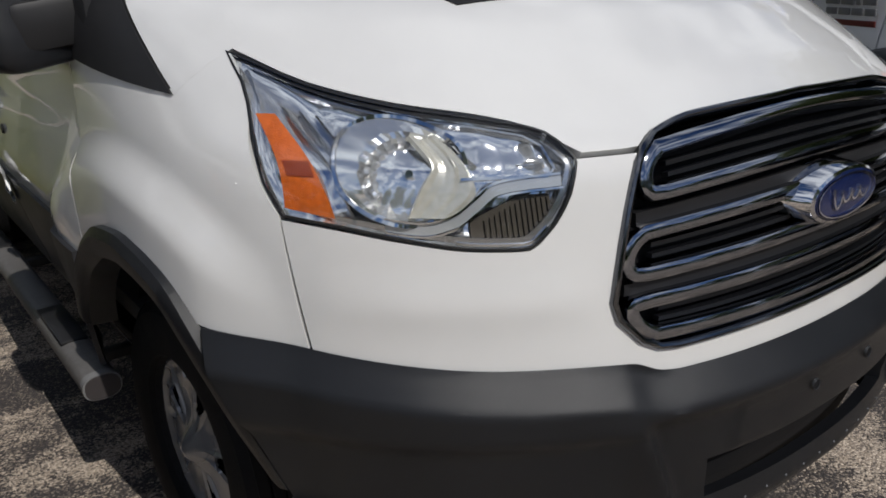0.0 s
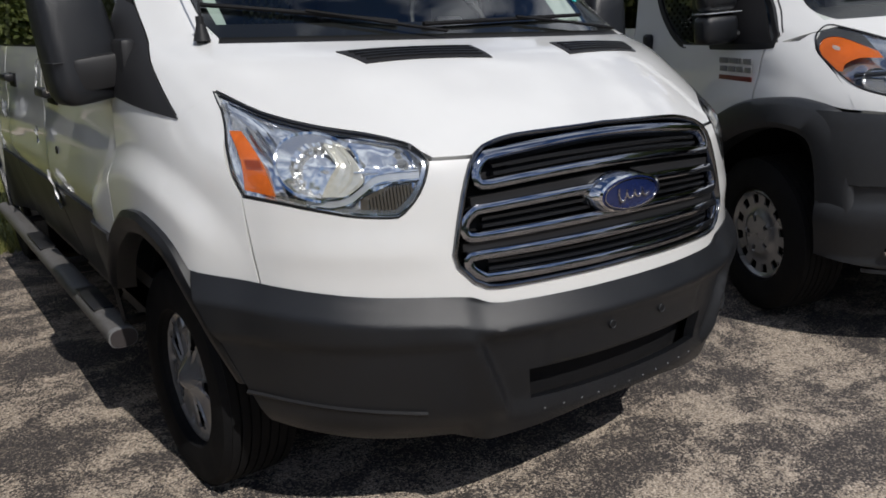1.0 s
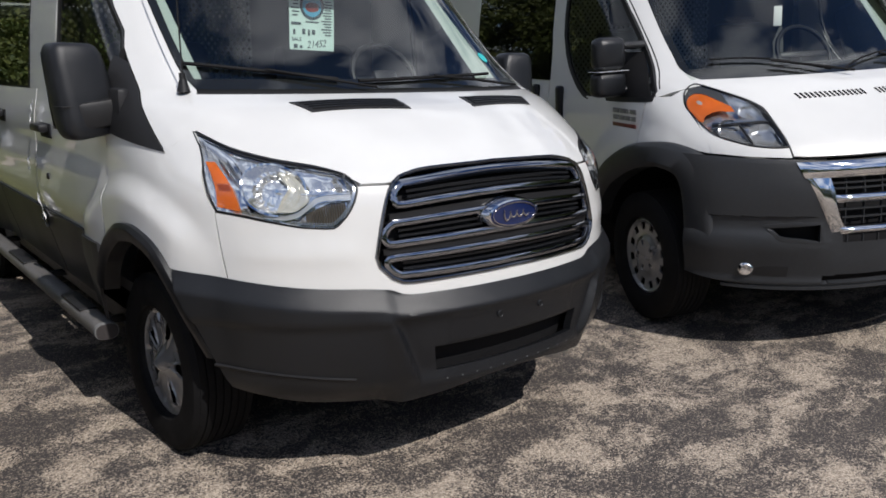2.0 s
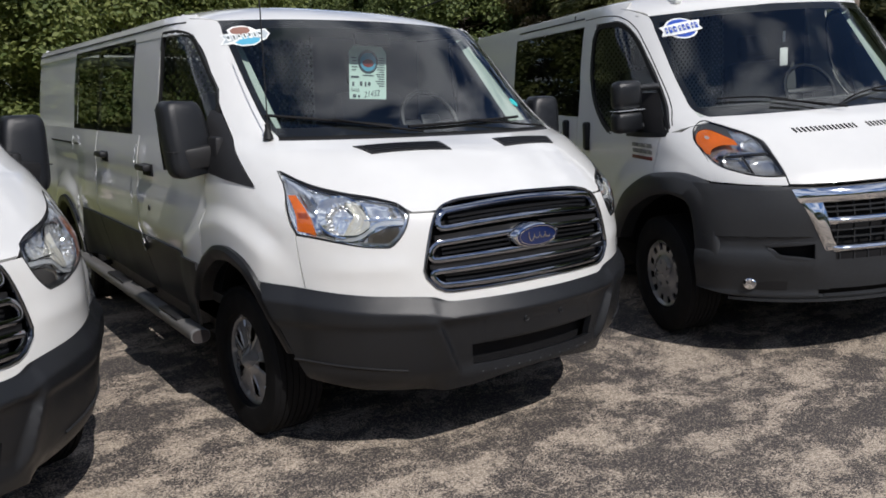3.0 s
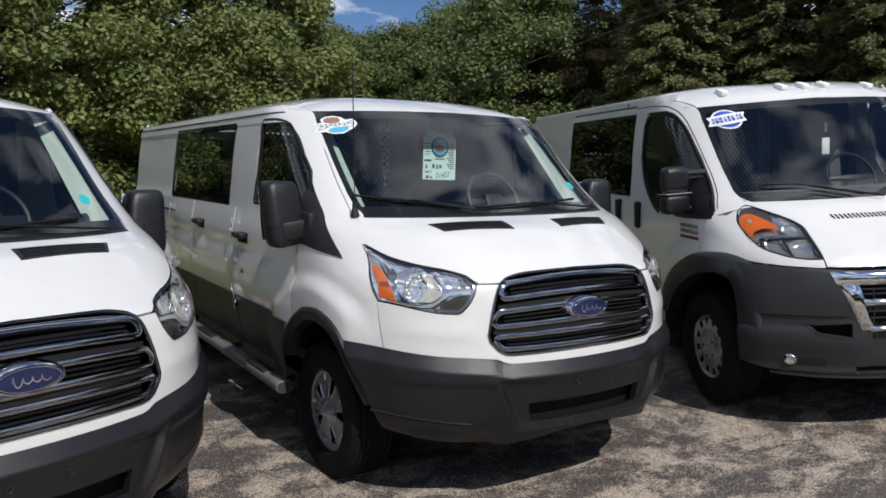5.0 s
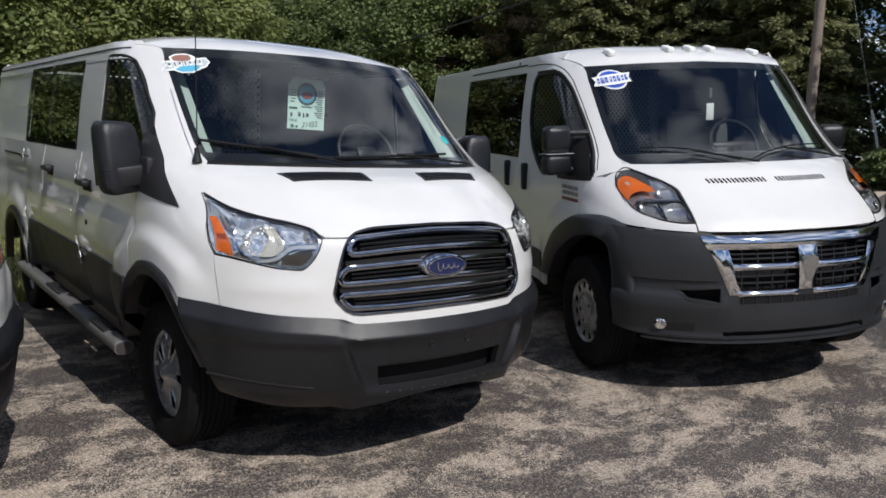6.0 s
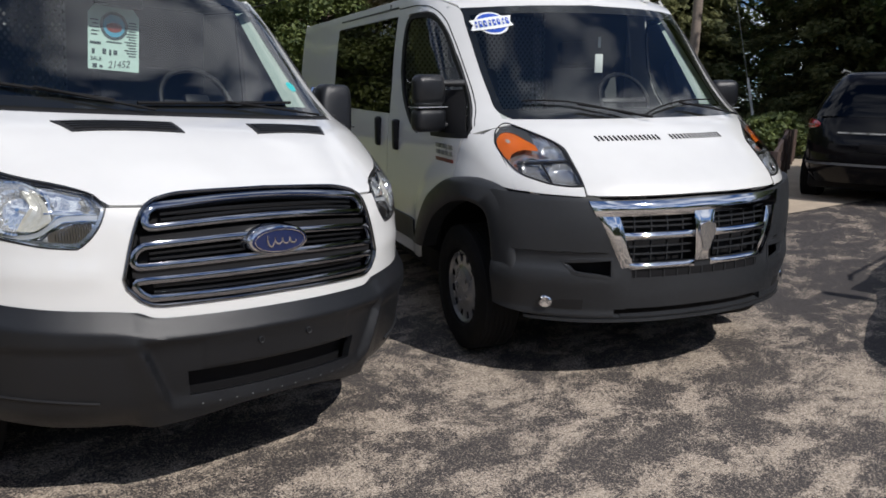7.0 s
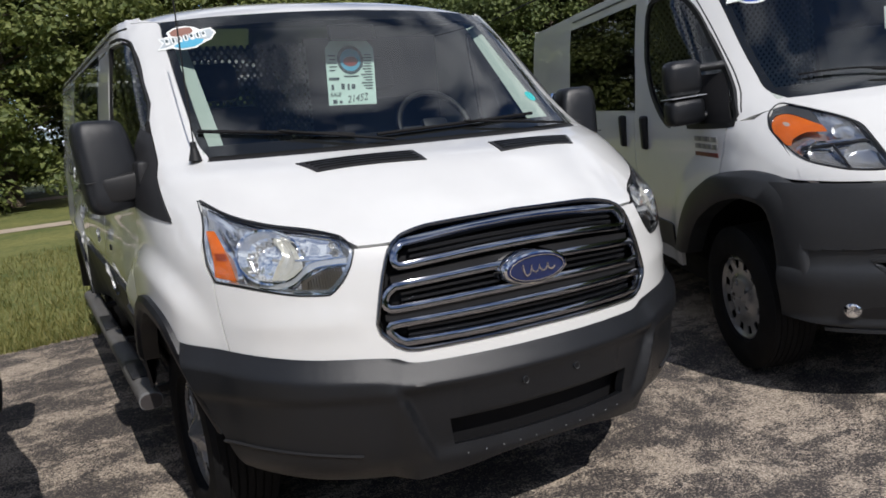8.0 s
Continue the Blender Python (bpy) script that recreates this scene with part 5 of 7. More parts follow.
def grid_strands(x0, x1, z0, z1, y, pitch=0.036):
    """Crossing strands of expanded metal, each cut off at the panel's edge."""
    out, run = [], 0.75
    for k in range(-40, 80):
        for d in (-1, 1):
            a, b = Vector((x0 + pitch * k, y, z0)), Vector((x0 + pitch * k + d * run * (z1 - z0), y, z1))
            lo, hi = sorted(((x0 - a.x) / (b.x - a.x), (x1 - a.x) / (b.x - a.x)))
            lo, hi = max(0.0, lo), min(1.0, hi)
            if hi - lo > 0.02:
                out.append(sweep([a.lerp(b, lo), a.lerp(b, hi)], [(-0.006, -0.003), (0.006, -0.003), (0.006, 0.003), (-0.006, 0.003)], [Vector((0, -1, 0))] * 2))
    return out


def lettering(name, words, size, mat, parent, m, label=""):
    """Raised print in the built-in font, lying in the xz plane before it is placed."""
    data = bpy.data.curves.new(name, "FONT")
    data.body, data.size, data.extrude, data.align_x = words, size, 0.0004, "CENTER"
    ob = bpy.data.objects.new(name, data)
    me = bpy.data.meshes.new_from_object(ob)
    bpy.data.objects.remove(ob)
    me.transform(m @ pose(0, 0, 0, 90))
    me.materials.clear()
    me.materials.append(mat)
    ob = new(name, me)
    ob.parent = parent
    if label:
        ob["label"] = label
    return ob


def lathe_at(base, profile, n=14):
    V, F = lathe(profile, n)
    return [Vector((base.x + v.y, base.y + v.z, base.z + v.x)) for v in V], F


# ---- the white van with the chrome cross grille ----
RAM = Shell(
    curve([0.2, 0.3, 0.5, 0.75, 0.95, 1.02, 1.15, 1.3, 1.40, 2.0, 2.2], [0.10, 0.02, -0.02, -0.02, 0.01, 0.05, 0.20, 0.42, 0.62, 1.16, 1.36]),
    curve([0.2, 0.5, 0.9, 1.2, 1.45, 2.05, 2.2], [0.98, 1.02, 1.03, 1.03, 1.01, 0.93, 0.88]),
    curve([0.2, 1.0, 1.3, 1.45, 2.1, 2.2], [1.0, 1.0, 1.25, 1.4, 2.0, 2.1]), 2.8, 2.3,
    [(0.88, 0.37, 0.64, 0.78, 0.022), (4.30, 0.37, 0.58, 0.74, 0.02)])
R_BACK = 5.45
r_clad_top = curve([0, 0.45, 0.60, 0.78, 0.96, 1.0], [0.972, 0.966, 0.975, 0.985, 1.002, 1.0])
r_lamp_low = curve([0.606, 0.65, 0.736, 0.80, 0.862, 0.880, 0.892], [1.032, 1.030, 1.038, 1.058, 1.095, 1.14, 1.20])
r_lamp_high = curve([0.606, 0.614, 0.65, 0.70, 0.76, 0.800, 0.845, 0.880, 0.892], [1.10, 1.20, 1.245, 1.275, 1.308, 1.326, 1.305, 1.26, 1.21])
r_arch = curve([0.31, 0.35, 0.41, 0.50, 0.613, 0.755, 0.880, 1.055, 1.20, 1.345, 1.465], [0.50, 0.84, 0.985, 1.028, 1.045, 1.035, 1.010, 0.945, 0.865, 0.72, 0.53])


def ram_van():
    S = RAM
    van = new("cargo_van")
    mid = (0, 2.2, 1.0)

    def fx(x, z, off=0.0):
        return Vector((x, S.front(x, z), z)) + (S.normal(x, z) * off if off else Vector())

    def sx(y, z, off=0.0):
        return Vector((S.side(y, z, off), y, z))
    # hood: narrow between the lamps, wide above them
    def edge(v):
        z = lerp(0.985, 1.345, v)
        return z, 0.600 if z < 1.20 else lerp(0.600, 0.80, min(1, (z - 1.20) / 0.125) ** 1.6)
    part("hood", rimmed(facing(sheet(lambda u, v: fx(u * edge(v)[1], max(edge(v)[0], r_clad_top(abs(u * 0.6)) + 0.014)), steps(-1, 1, 44), steps(0, 1, 34)), mid), 0.02, None), PAINT, van, "white hood with two rows of slots")
    for x0, x1, za, zb in ((-0.41, -0.05, 1.238, 1.262), (0.04, 0.39, 1.238, 1.262)):
        for k in range(15):
            x = lerp(x0, x1, k / 14)
            p = [fx(x + 0.008 * (1 - t), lerp(za, zb, t), 0.0015) for t in (0, 1)]
            part("hood_slot", sweep(p, [(-0.006, -0.004), (0.006, -0.004), (0.006, 0.001), (-0.006, 0.001)], [Vector((0, -0.5, 1))] * 2), DARK, van)
    # lamps
    def lamp(s):
        cols = [0.606, 0.608, 0.611, 0.615, 0.625] + steps(0.64, 0.855, 14) + [0.867, 0.876, 0.883, 0.889, 0.892]
        body = part("headlamp", sided(facing(sheet(lambda x, v: fx(x, lerp(r_lamp_low(x), r_lamp_high(x), v), -0.035 + 0.03 * abs(2 * v - 1) ** 6 + 0.004 * math.sin(70 * x + 5 * v) * (1 - abs(2 * v - 1) ** 4)), cols, steps(0, 1, 16)), mid), s), LAMP_DARK, van, "tall swept-back headlamp with amber corner")
        part("lens", sided(facing(sheet(lambda x, v: fx(x, lerp(r_lamp_low(x), r_lamp_high(x), v), 0.003), cols, steps(0, 1, 12)), mid), s), LENS, body).visible_shadow = False
        ed = [(x, r_lamp_low(x)) for x in cols] + [(x, r_lamp_high(x)) for x in reversed(cols)]
        pts = [fx(x, z) for x, z in ed]
        part("lamp_seal", sided(sweep(pts, [(-0.003, -0.03), (0.003, -0.03), (0.003, 0.003), (-0.003, 0.003)], [S.normal(x, z) for x, z in ed], closed=True), s), SEAL, body)
        lo_f, hi_f = curve([0.730, 0.80, 0.850, 0.872, 0.8915], [0.62, 0.52, 0.42, 0.20, 0.02]), curve([0.730, 0.80, 0.855, 0.8915], [0.72, 0.82, 0.88, 0.86])
        am = sheet(lambda x, v: fx(x, lerp(r_lamp_low(x), r_lamp_high(x), lerp(lo_f(x), hi_f(x), v)), -0.006), steps(0.730, 0.855, 12) + [0.867, 0.876, 0.883, 0.889, 0.8915], steps(0, 1, 8))
        part("indicator", sided(facing(am, mid), s), AMBER, body, "amber corner indicator")
        spot = sheet(lambda u, v: fx(0.838 + 0.010 * math.cos(u) * v, lerp(r_lamp_low(0.838), r_lamp_high(0.838), 0.70) + 0.010 * math.sin(u) * v, -0.003 - 0.002 * v), steps(0, 2 * math.pi, 14), steps(0.02, 1, 3))
        part("indicator_bulb", sided(facing(spot, mid), s), LAMP_CREAM, body, "pale bulb behind the amber lens")
        wedge = sheet(lambda x, v: fx(x, lerp(r_lamp_low(x), r_lamp_high(x), lerp(hi_f(x) + 0.01, 0.99, v)), -0.006), steps(0.730, 0.855, 12) + [0.867, 0.876, 0.883, 0.889, 0.8915], steps(0, 1, 4))
        part("lamp_shade", sided(facing(wedge, mid), s), plain_once("lamp_charcoal", (0.055, 0.058, 0.062), 0.3), body, "dark grey strip above the indicator")
        for cx, cz, rx, rz in ((0.678, 1.098, 0.066, 0.058), (0.795, 1.120, 0.052, 0.056), (0.672, 1.200, 0.052, 0.036)):
            c, nr = fx(cx, cz, -0.02), (S.normal(cx, cz) + Vector((0, -0.6, 0))).normalized()
            ex = Vector((0, 0, 1)).cross(nr).normalized()
            ez = nr.cross(ex)
            V = [c + ex * rx * t * math.cos(a) + ez * rz * t * math.sin(a) - nr * (0.05 * (1 - t * t) + 0.003 * math.cos(8 * a) * t) for t in steps(1, 0.05, 7) for a in [2 * math.pi * i / 32 for i in range(32)]]
            F = [(j * 32 + i, j * 32 + (i + 1) % 32, (j + 1) * 32 + (i + 1) % 32, (j + 1) * 32 + i) for j in range(7) for i in range(32)]
            part("reflector", sided((V, F), s), BOWL, body, "chrome lamp reflector", sharp=12)
        bar = [fx(x, lerp(1.165, 1.150, (x - 0.62) / 0.2), -0.02) for x in steps(0.62, 0.84, 10)]
        part("bezel", sided(sweep(bar, [(-0.006, -0.01), (0.006, -0.01), (0.004, 0.003), (-0.004, 0.003)], [S.normal(0.72, 1.1)] * 11), s), DULL_CHROME, body)
        for za, zb, xa, xb in ((1.165, 1.150, 0.615, 0.845), (1.050, 1.160, 0.735, 0.742)):
            dark = [fx(lerp(xa, xb, t), lerp(za, zb, t) - 0.012, -0.014) for t in steps(0, 1, 10)]
            part("lamp_divider", sided(sweep(dark, [(-0.004, -0.012), (0.004, -0.012), (0.003, 0.003), (-0.003, 0.003)], [S.normal(0.72, 1.1)] * 11), s), SEAL, body, "black divider inside the lamp")
        # white wing between lamp and charcoal, and fender up to the pillar
        wing = sheet(lambda x, v: fx(x, lerp(r_clad_top(x) + 0.006, r_lamp_low(x) - 0.006, v)), steps(0.608, 0.888, 16), steps(0, 1, 5))
        part("lamp_wing", sided(facing(wing, mid), s), PAINT, van, "white strip under the headlamp")
        f_low = curve([0.35, 0.40, 0.613, 0.755, 0.880, 1.055, 1.16], [0.998, 1.003, 1.045, 1.035, 1.010, 0.945, 0.888])
        f_top = curve([0.35, 0.40, 0.45, 0.50, 0.54, 0.58, 0.619, 0.658, 0.685, 0.71, 0.80, 1.16], [1.040, 1.062, 1.092, 1.132, 1.162, 1.192, 1.220, 1.262, 1.312, 1.268, 1.265, 1.27])
        part("front_fender", sided(rimmed(facing(sheet(lambda y, v: sx(y, lerp(f_low(y), f_top(y), v), -0.002 * (y < 0.42)), steps(0.35, 0.838, 24), steps(0, 1, 16)), mid), 0.015, None), s), PAINT, van, "white front fender")
        fz = curve([0, 0.14, 0.9, 1], [1.325, 1.39, 1.985, 2.05])
        glass = lambda z: S.front(lerp(0.803, 0.788, (z - 1.345) / 0.64), z)
        fy = curve([0] + steps(0.14, 0.9, 6) + [1], [0.63] + [glass(fz(v)) for v in steps(0.14, 0.9, 6)] + [1.55])
        ry, rz = curve([0, 0.35, 0.7, 0.9, 1], [0.79, 1.012, 1.31, 1.53, 1.68]), curve([0, 0.35, 0.7, 0.9, 1], [1.262, 1.50, 1.80, 1.965, 2.0])
        part("a_pillar", sided(rimmed(facing(sheet(lambda u, v: sx(lerp(fy(v), ry(v), u), lerp(fz(v), rz(v), u)), steps(0, 1, 8), steps(0, 1, 34)), mid), 0.02, None), s), PAINT, van, "white windshield pillar")
        # arch flare
        V = []
        prof = [(0.0, -0.01), (0.0, 0.022), (0.010, 0.038), (0.035, 0.048), (0.115, 0.044), (0.145, 0.026), (0.152, -0.06)]
        pts = [(y, r_arch(y)) for y in steps(0.318, 1.46, 48)]
        for y, z in pts:
            d = Vector((0, 0.88 - y, 0.50 - z)).normalized()
            for a, o in prof:
                q = Vector((0, y, z)) + d * a
                V.append(Vector((S.side(max(q.y, 0.36), max(q.z, 0.45)) + o, q.y, q.z)))
        k = len(prof)
        F = [(i * k + c, i * k + c + 1, (i + 1) * k + c + 1, (i + 1) * k + c) for i in range(len(pts) - 1) for c in range(k - 1)]
        part("wheel_arch_flare", sided(facing((V, F), mid), s), LIGHTER_PLASTIC, van, "wide charcoal arch flare")
        part("wheel_liner", sided(joined(sheet(lambda a, x: Vector((x, 0.87 + 0.50 * math.cos(a), 0.38 + 0.53 * math.sin(a))), steps(0.15, math.pi - 0.15, 20), steps(0.6, 0.94, 3)), sheet(lambda y, z: Vector((0.6, y, z)), steps(0.42, 1.3, 2), steps(0.38, 0.9, 2))), s), DARK, van, "dark wheel liner")
    both(lamp)
    # charcoal bumper
    b_low = curve([0, 0.3, 0.7, 0.86, 1.0], [0.330, 0.330, 0.345, 0.36, 0.40])

    def bump(th, v):
        p0 = S.round(th, 0.9)
        z = lerp(b_low(abs(p0.x)), r_clad_top(abs(p0.x)), v)
        p = S.round(th, z)
        a = abs(p.x)
        return S.round(th, z, boff(a, z))

    def boff(a, z):
        off = 0.012 + 0.014 * math.exp(-((z - 0.55) / 0.07) ** 2) * (a > 0.0) * min(1, max(0, (a - 0.40) / 0.1))
        off += 0.012 * math.exp(-((z - 0.36) / 0.025) ** 2)
        off -= 0.012 * (1 / (1 + math.exp(-(z - 0.62) / 0.01))) * min(1, max(0, (a - 0.5) / 0.08)) * (z < 0.70)
        off += 0.030 * math.exp(-((a - 0.93) / 0.10) ** 2)
        return off

    def holes(th, v):
        p = bump(th, v)
        a = abs(p.x)
        slot = 0.495 < a < 0.72 and (lerp(0.572, 0.590, (a - 0.495) / 0.165) if a < 0.66 else lerp(0.590, 0.652, (a - 0.66) / 0.06)) < p.z < lerp(0.668, 0.652, (a - 0.495) / 0.225)
        return slot or (a < 0.48 and 0.36 < p.z < 0.402) or (0.645 < p.z < 0.90 and a < lerp(0.415, 0.485, (p.z - 0.645) / 0.25))
    bumper = part("front_bumper", rimmed(facing(sheet(bump, steps(-1.16, 1.16, 260), steps(0, 1, 104), holes), mid), 0.03, None), LIGHTER_PLASTIC, van, "large charcoal plastic front bumper")
    part("intake_back", facing(sheet(lambda th, z: S.round(th, z, -0.06), steps(-1.0, 1.0, 30), steps(0.34, 0.96, 6)), mid), DARK, bumper, "black space behind the intakes")
    part("skid_edge", sweep([S.round(th, 0.338, 0.026) for th in steps(-0.95, 0.95, 40)], [(-0.008, -0.01), (0.008, -0.01), (0.008, 0.006), (-0.008, 0.006)], [Vector((math.sin(th), -math.cos(th), 0)) for th in steps(-0.95, 0.95, 40)]), LIGHTER_PLASTIC, bumper, "lower bumper edge")
    for s in (-1, 1):
        c = fx(0.772, 0.434, boff(0.772, 0.434) + 0.004)
        part("fog_lamp", sided(moved(lathe([(0.0001, -0.004), (0.025, -0.008), (0.034, -0.002), (0.042, 0.012)], 20), Matrix.Translation(c) @ pose(0, 0, 0, 0, 0, 123)), s), CHROME, bumper, "small round fog lamp")
        lip = [(0.495, 0.572), (0.57, 0.580), (0.64, 0.588), (0.668, 0.596), (0.695, 0.625), (0.718, 0.651), (0.66, 0.656), (0.58, 0.662), (0.495, 0.668)]
        part("intake_lip", sided(sweep([fx(x, z, boff(x, z)) for x, z in lip], [(-0.011, -0.02), (0.011, -0.02), (0.011, 0.002), (0.0, 0.004), (-0.011, 0.002)], [S.normal(x, z) for x, z in lip], closed=True), s), LIGHTER_PLASTIC, bumper, "moulded lip round the side intake")
        fr = sheet(lambda x, z: fx(x, z, 0.014), steps(0.62, 0.76, 6), steps(0.40, 0.475, 3))
        part("fog_recess", sided(rimmed(facing(fr, mid), 0.004, None), s), SEAL, bumper)
    # chrome surround and cross
    def quad(nm, pts, mat, parent, off, lb="", thick=0.02):
        a, b, c, d = pts
        g = sheet(lambda u, v: fx(lerp(lerp(a[0], b[0], u), lerp(d[0], c[0], u), v), lerp(lerp(a[1], b[1], u), lerp(d[1], c[1], u), v), off + (0.012 * (1 - (2 * v - 1) ** 2) * (1 - (2 * u - 1) ** 8) if mat is CHROME else 0)), steps(0, 1, 20 if abs(b[0] - a[0]) > 0.3 else 6), steps(0, 1, 8))
        return part(nm, rimmed(facing(g, mid), thick, None), mat, parent, lb, sharp=50)
    grille = quad("grille", ((-0.570, 0.884), (0.570, 0.884), (0.600, 0.958), (-0.600, 0.958)), CHROME, van, 0.016, "wide chrome cross-bar grille")
    for s in (-1, 1):
        quad("side_chrome", ((s * 0.450, 0.618), (s * 0.392, 0.630), (s * 0.465, 0.886), (s * 0.560, 0.886)), CHROME, grille, 0.014)
        quad("middle_bar", ((s * 0.05, 0.766), (s * 0.445, 0.766), (s * 0.45, 0.802), (s * 0.05, 0.802)), CHROME, grille, 0.016)
        quad("bottom_bar", ((s * 0.05, 0.612), (s * 0.410, 0.612), (s * 0.420, 0.645), (s * 0.05, 0.645)), CHROME, grille, 0.016)
        for z0, z1 in ((0.806, 0.882), (0.652, 0.764)):
            for k in range(2):
                z = lerp(z0, z1, 0.33 + 0.36 * k)
                xs = steps(0.06, 0.455, 8)
                part("slat", sweep([fx(s * x, z, -0.006) for x in xs], [(-0.004, -0.01), (0.004, -0.01), (0.004, 0.004), (-0.004, 0.004)], [Vector((0, -1, 0))] * 9), LIGHTER_PLASTIC, grille)
            for k in range(4):
                x = 0.115 + 0.09 * k
                part("upright", sweep([fx(s * x, z, -0.008) for z in (z0, z1)], [(-0.003, -0.01), (0.003, -0.01), (0.003, 0.003), (-0.003, 0.003)], [Vector((0, -1, 0))] * 2), LIGHTER_PLASTIC, grille)
    quad("upright_bar", ((-0.052, 0.645), (0.052, 0.645), (0.062, 0.897), (-0.062, 0.897)), CHROME, grille, 0.024)
    sh = [(-0.045, 0.06), (-0.052, 0.02), (-0.03, -0.03), (-0.018, -0.07), (0, -0.082), (0.018, -0.07), (0.03, -0.03), (0.052, 0.02), (0.045, 0.06), (0.0, 0.075)]
    part("badge", moved(plate(sh, 0.02), Matrix.Translation((0, S.front(0, 0.77) - 0.045, 0.775))), DULL_CHROME, grille, "plain shield-shaped chrome badge")
    low = quad("lower_grille", ((-0.395, 0.570), (0.395, 0.570), (0.40, 0.610), (-0.40, 0.610)), DARK, bumper, 0.013, "row of lower air slots", 0.004)
    for k in range(11):
        x = -0.38 + 0.076 * k
        part("slot_rib", sweep([fx(x, z, 0.014) for z in (0.572, 0.608)], [(-0.003, -0.004), (0.003, -0.004), (0.003, 0.004), (-0.003, 0.004)], [Vector((0, -1, 0))] * 2), LIGHTER_PLASTIC, low)

    # sides
    def belly(y, z):
        along = min(1.0, max(0.0, (y - 0.85) / 0.40)) * min(1.0, max(0.0, (R_BACK - 0.15 - y) / 0.4)) * min(1.0, max(0.0, (abs(y - 4.30) - 0.48) / 0.30))
        return 0.018 * along * max(0.0, 1 - ((z - 0.91) / 0.41) ** 2)

    def sides(s):
        for a, b, nm, lb in ((0.846, 2.101, "front_door", "white front door"), (2.111, 3.90, "sliding_door", "white sliding side door"), (3.912, R_BACK - 0.1, "quarter_panel", "white rear quarter panel")):
            def low(y):
                if abs(y - 4.30) < 0.48:
                    return 0.37 + math.sqrt(max(0, 0.5 ** 2 - (y - 4.30) ** 2))
                return max(0.42, r_arch(y)) if y < 1.465 else 0.42
            top = curve([0.84, 1.50, 1.60, 1.72, 1.80, 1.86, 1.90, 2.2], [1.252, 1.245, 1.285, 1.37, 1.45, 1.55, 1.602, 1.602]) if nm == "front_door" else (lambda y: 1.325)
            d = part(nm, sided(rimmed(facing(sheet(lambda y, v: sx(y, lerp(low(y), top(y), v), 0.006 * math.exp(-((lerp(low(y), top(y), v) - 0.8) / 0.05) ** 2) + belly(y, lerp(low(y), top(y), v))), steps(a, b, 30), steps(0, 1, 22)), mid), 0.02, None), s), PAINT, van, lb)
            if nm != "quarter_panel":
                y = 1.885 if nm == "front_door" else 2.305
                part("door_handle", sided(moved(box((-0.02, -0.035, -0.105), (0.028, 0.035, 0.105), 0.02, 3), Matrix.Translation(sx(y, 1.192, 0.006 + belly(y, 1.192)))), s), SEAL, d, "upright black door handle")
        quadp = sheet(lambda y, z: sx(y, z, 0.012 + belly(y, z)), steps(1.50, 2.09, 6), steps(0.51, 0.665, 3))
        part("lower_cladding", sided(rimmed(facing(quadp, mid), 0.012, None), s), CLADDING, van, "black lower door panel")
        quadp = sheet(lambda y, z: sx(y, z, 0.012 + belly(y, z)), steps(2.12, 3.75, 10), steps(0.51, 0.665, 3))
        part("lower_cladding", sided(rimmed(facing(quadp, mid), 0.012, None), s), CLADDING, van, "black lower door panel")
        for a, b, z0 in ((1.89, 2.113, 1.602), (3.79, R_BACK - 0.1, 1.325)):
            part("upper_panel", sided(rimmed(facing(sheet(lambda y, z: sx(y, z), steps(a, b, 12), steps(z0, 2.02, 14)), mid), 0.015, None), s), PAINT, van, "white upper side panel")
        part("cant_rail", sided(rimmed(facing(sheet(lambda y, z: sx(y, z), steps(1.57, R_BACK - 0.1, 40), steps(1.985, 2.10, 6)), mid), 0.015, None), s), PAINT, van, "white roof side rail")
        part("drip_rail", sided(sweep([sx(y, 2.045, 0.003) for y in steps(2.13, 3.74, 24)], [(-0.005, -0.004), (0.005, -0.004), (0.005, 0.003), (-0.005, 0.003)], [Vector((1, 0, 0.3))] * 25), s), SEAL, van, "dark sliding rail line")
        top = curve([0.80, 0.985, 1.185, 1.37, 1.495, 1.61, 1.80, 1.895], [1.275, 1.460, 1.662, 1.848, 1.932, 1.962, 1.962, 1.92])
        bot = curve([0.80, 1.16, 1.50, 1.60, 1.72, 1.80, 1.86, 1.895], [1.250, 1.242, 1.240, 1.278, 1.362, 1.44, 1.54, 1.64])
        part("door_window", sided(facing(sheet(lambda y, v: sx(y, lerp(bot(y), top(y), v), -0.006), steps(0.81, 1.895, 28), steps(0, 1, 12)), mid), s), SIDE_GLASS, van, "tinted front door window").visible_shadow = False
        ed = [(y, bot(y)) for y in steps(0.81, 1.89, 22)] + [(1.90, 1.75), (1.896, 1.88)] + [(y, top(y)) for y in steps(1.87, 0.815, 18)]
        part("window_seal", sided(sweep([sx(y, z, 0.0) for y, z in ed], [(-0.014, -0.012), (0.014, -0.012), (0.014, 0.006), (-0.014, 0.006)], [Vector((1, -0.2, 0.1))] * len(ed), closed=True), s), SEAL, van, "black window seal")
        gap = [(2.10, 2.03), (1.85, 2.032), (1.66, 2.022), (1.54, 1.992), (1.42, 1.925), (1.28, 1.795), (1.10, 1.605), (0.95, 1.455), (0.80, 1.305)]
        gy, gz = curve(list(range(9)), [p[0] for p in gap]), curve(list(range(9)), [p[1] for p in gap])
        part("door_gap", sided(sweep([sx(gy(t), gz(t), 0.0015) for t in steps(0, 8, 40)], [(-0.003, -0.004), (0.003, -0.004), (0.003, 0.001), (-0.003, 0.001)], [Vector((1, -0.2, 0.2))] * 41), s), SEAL, van, "dark gap round the front door")
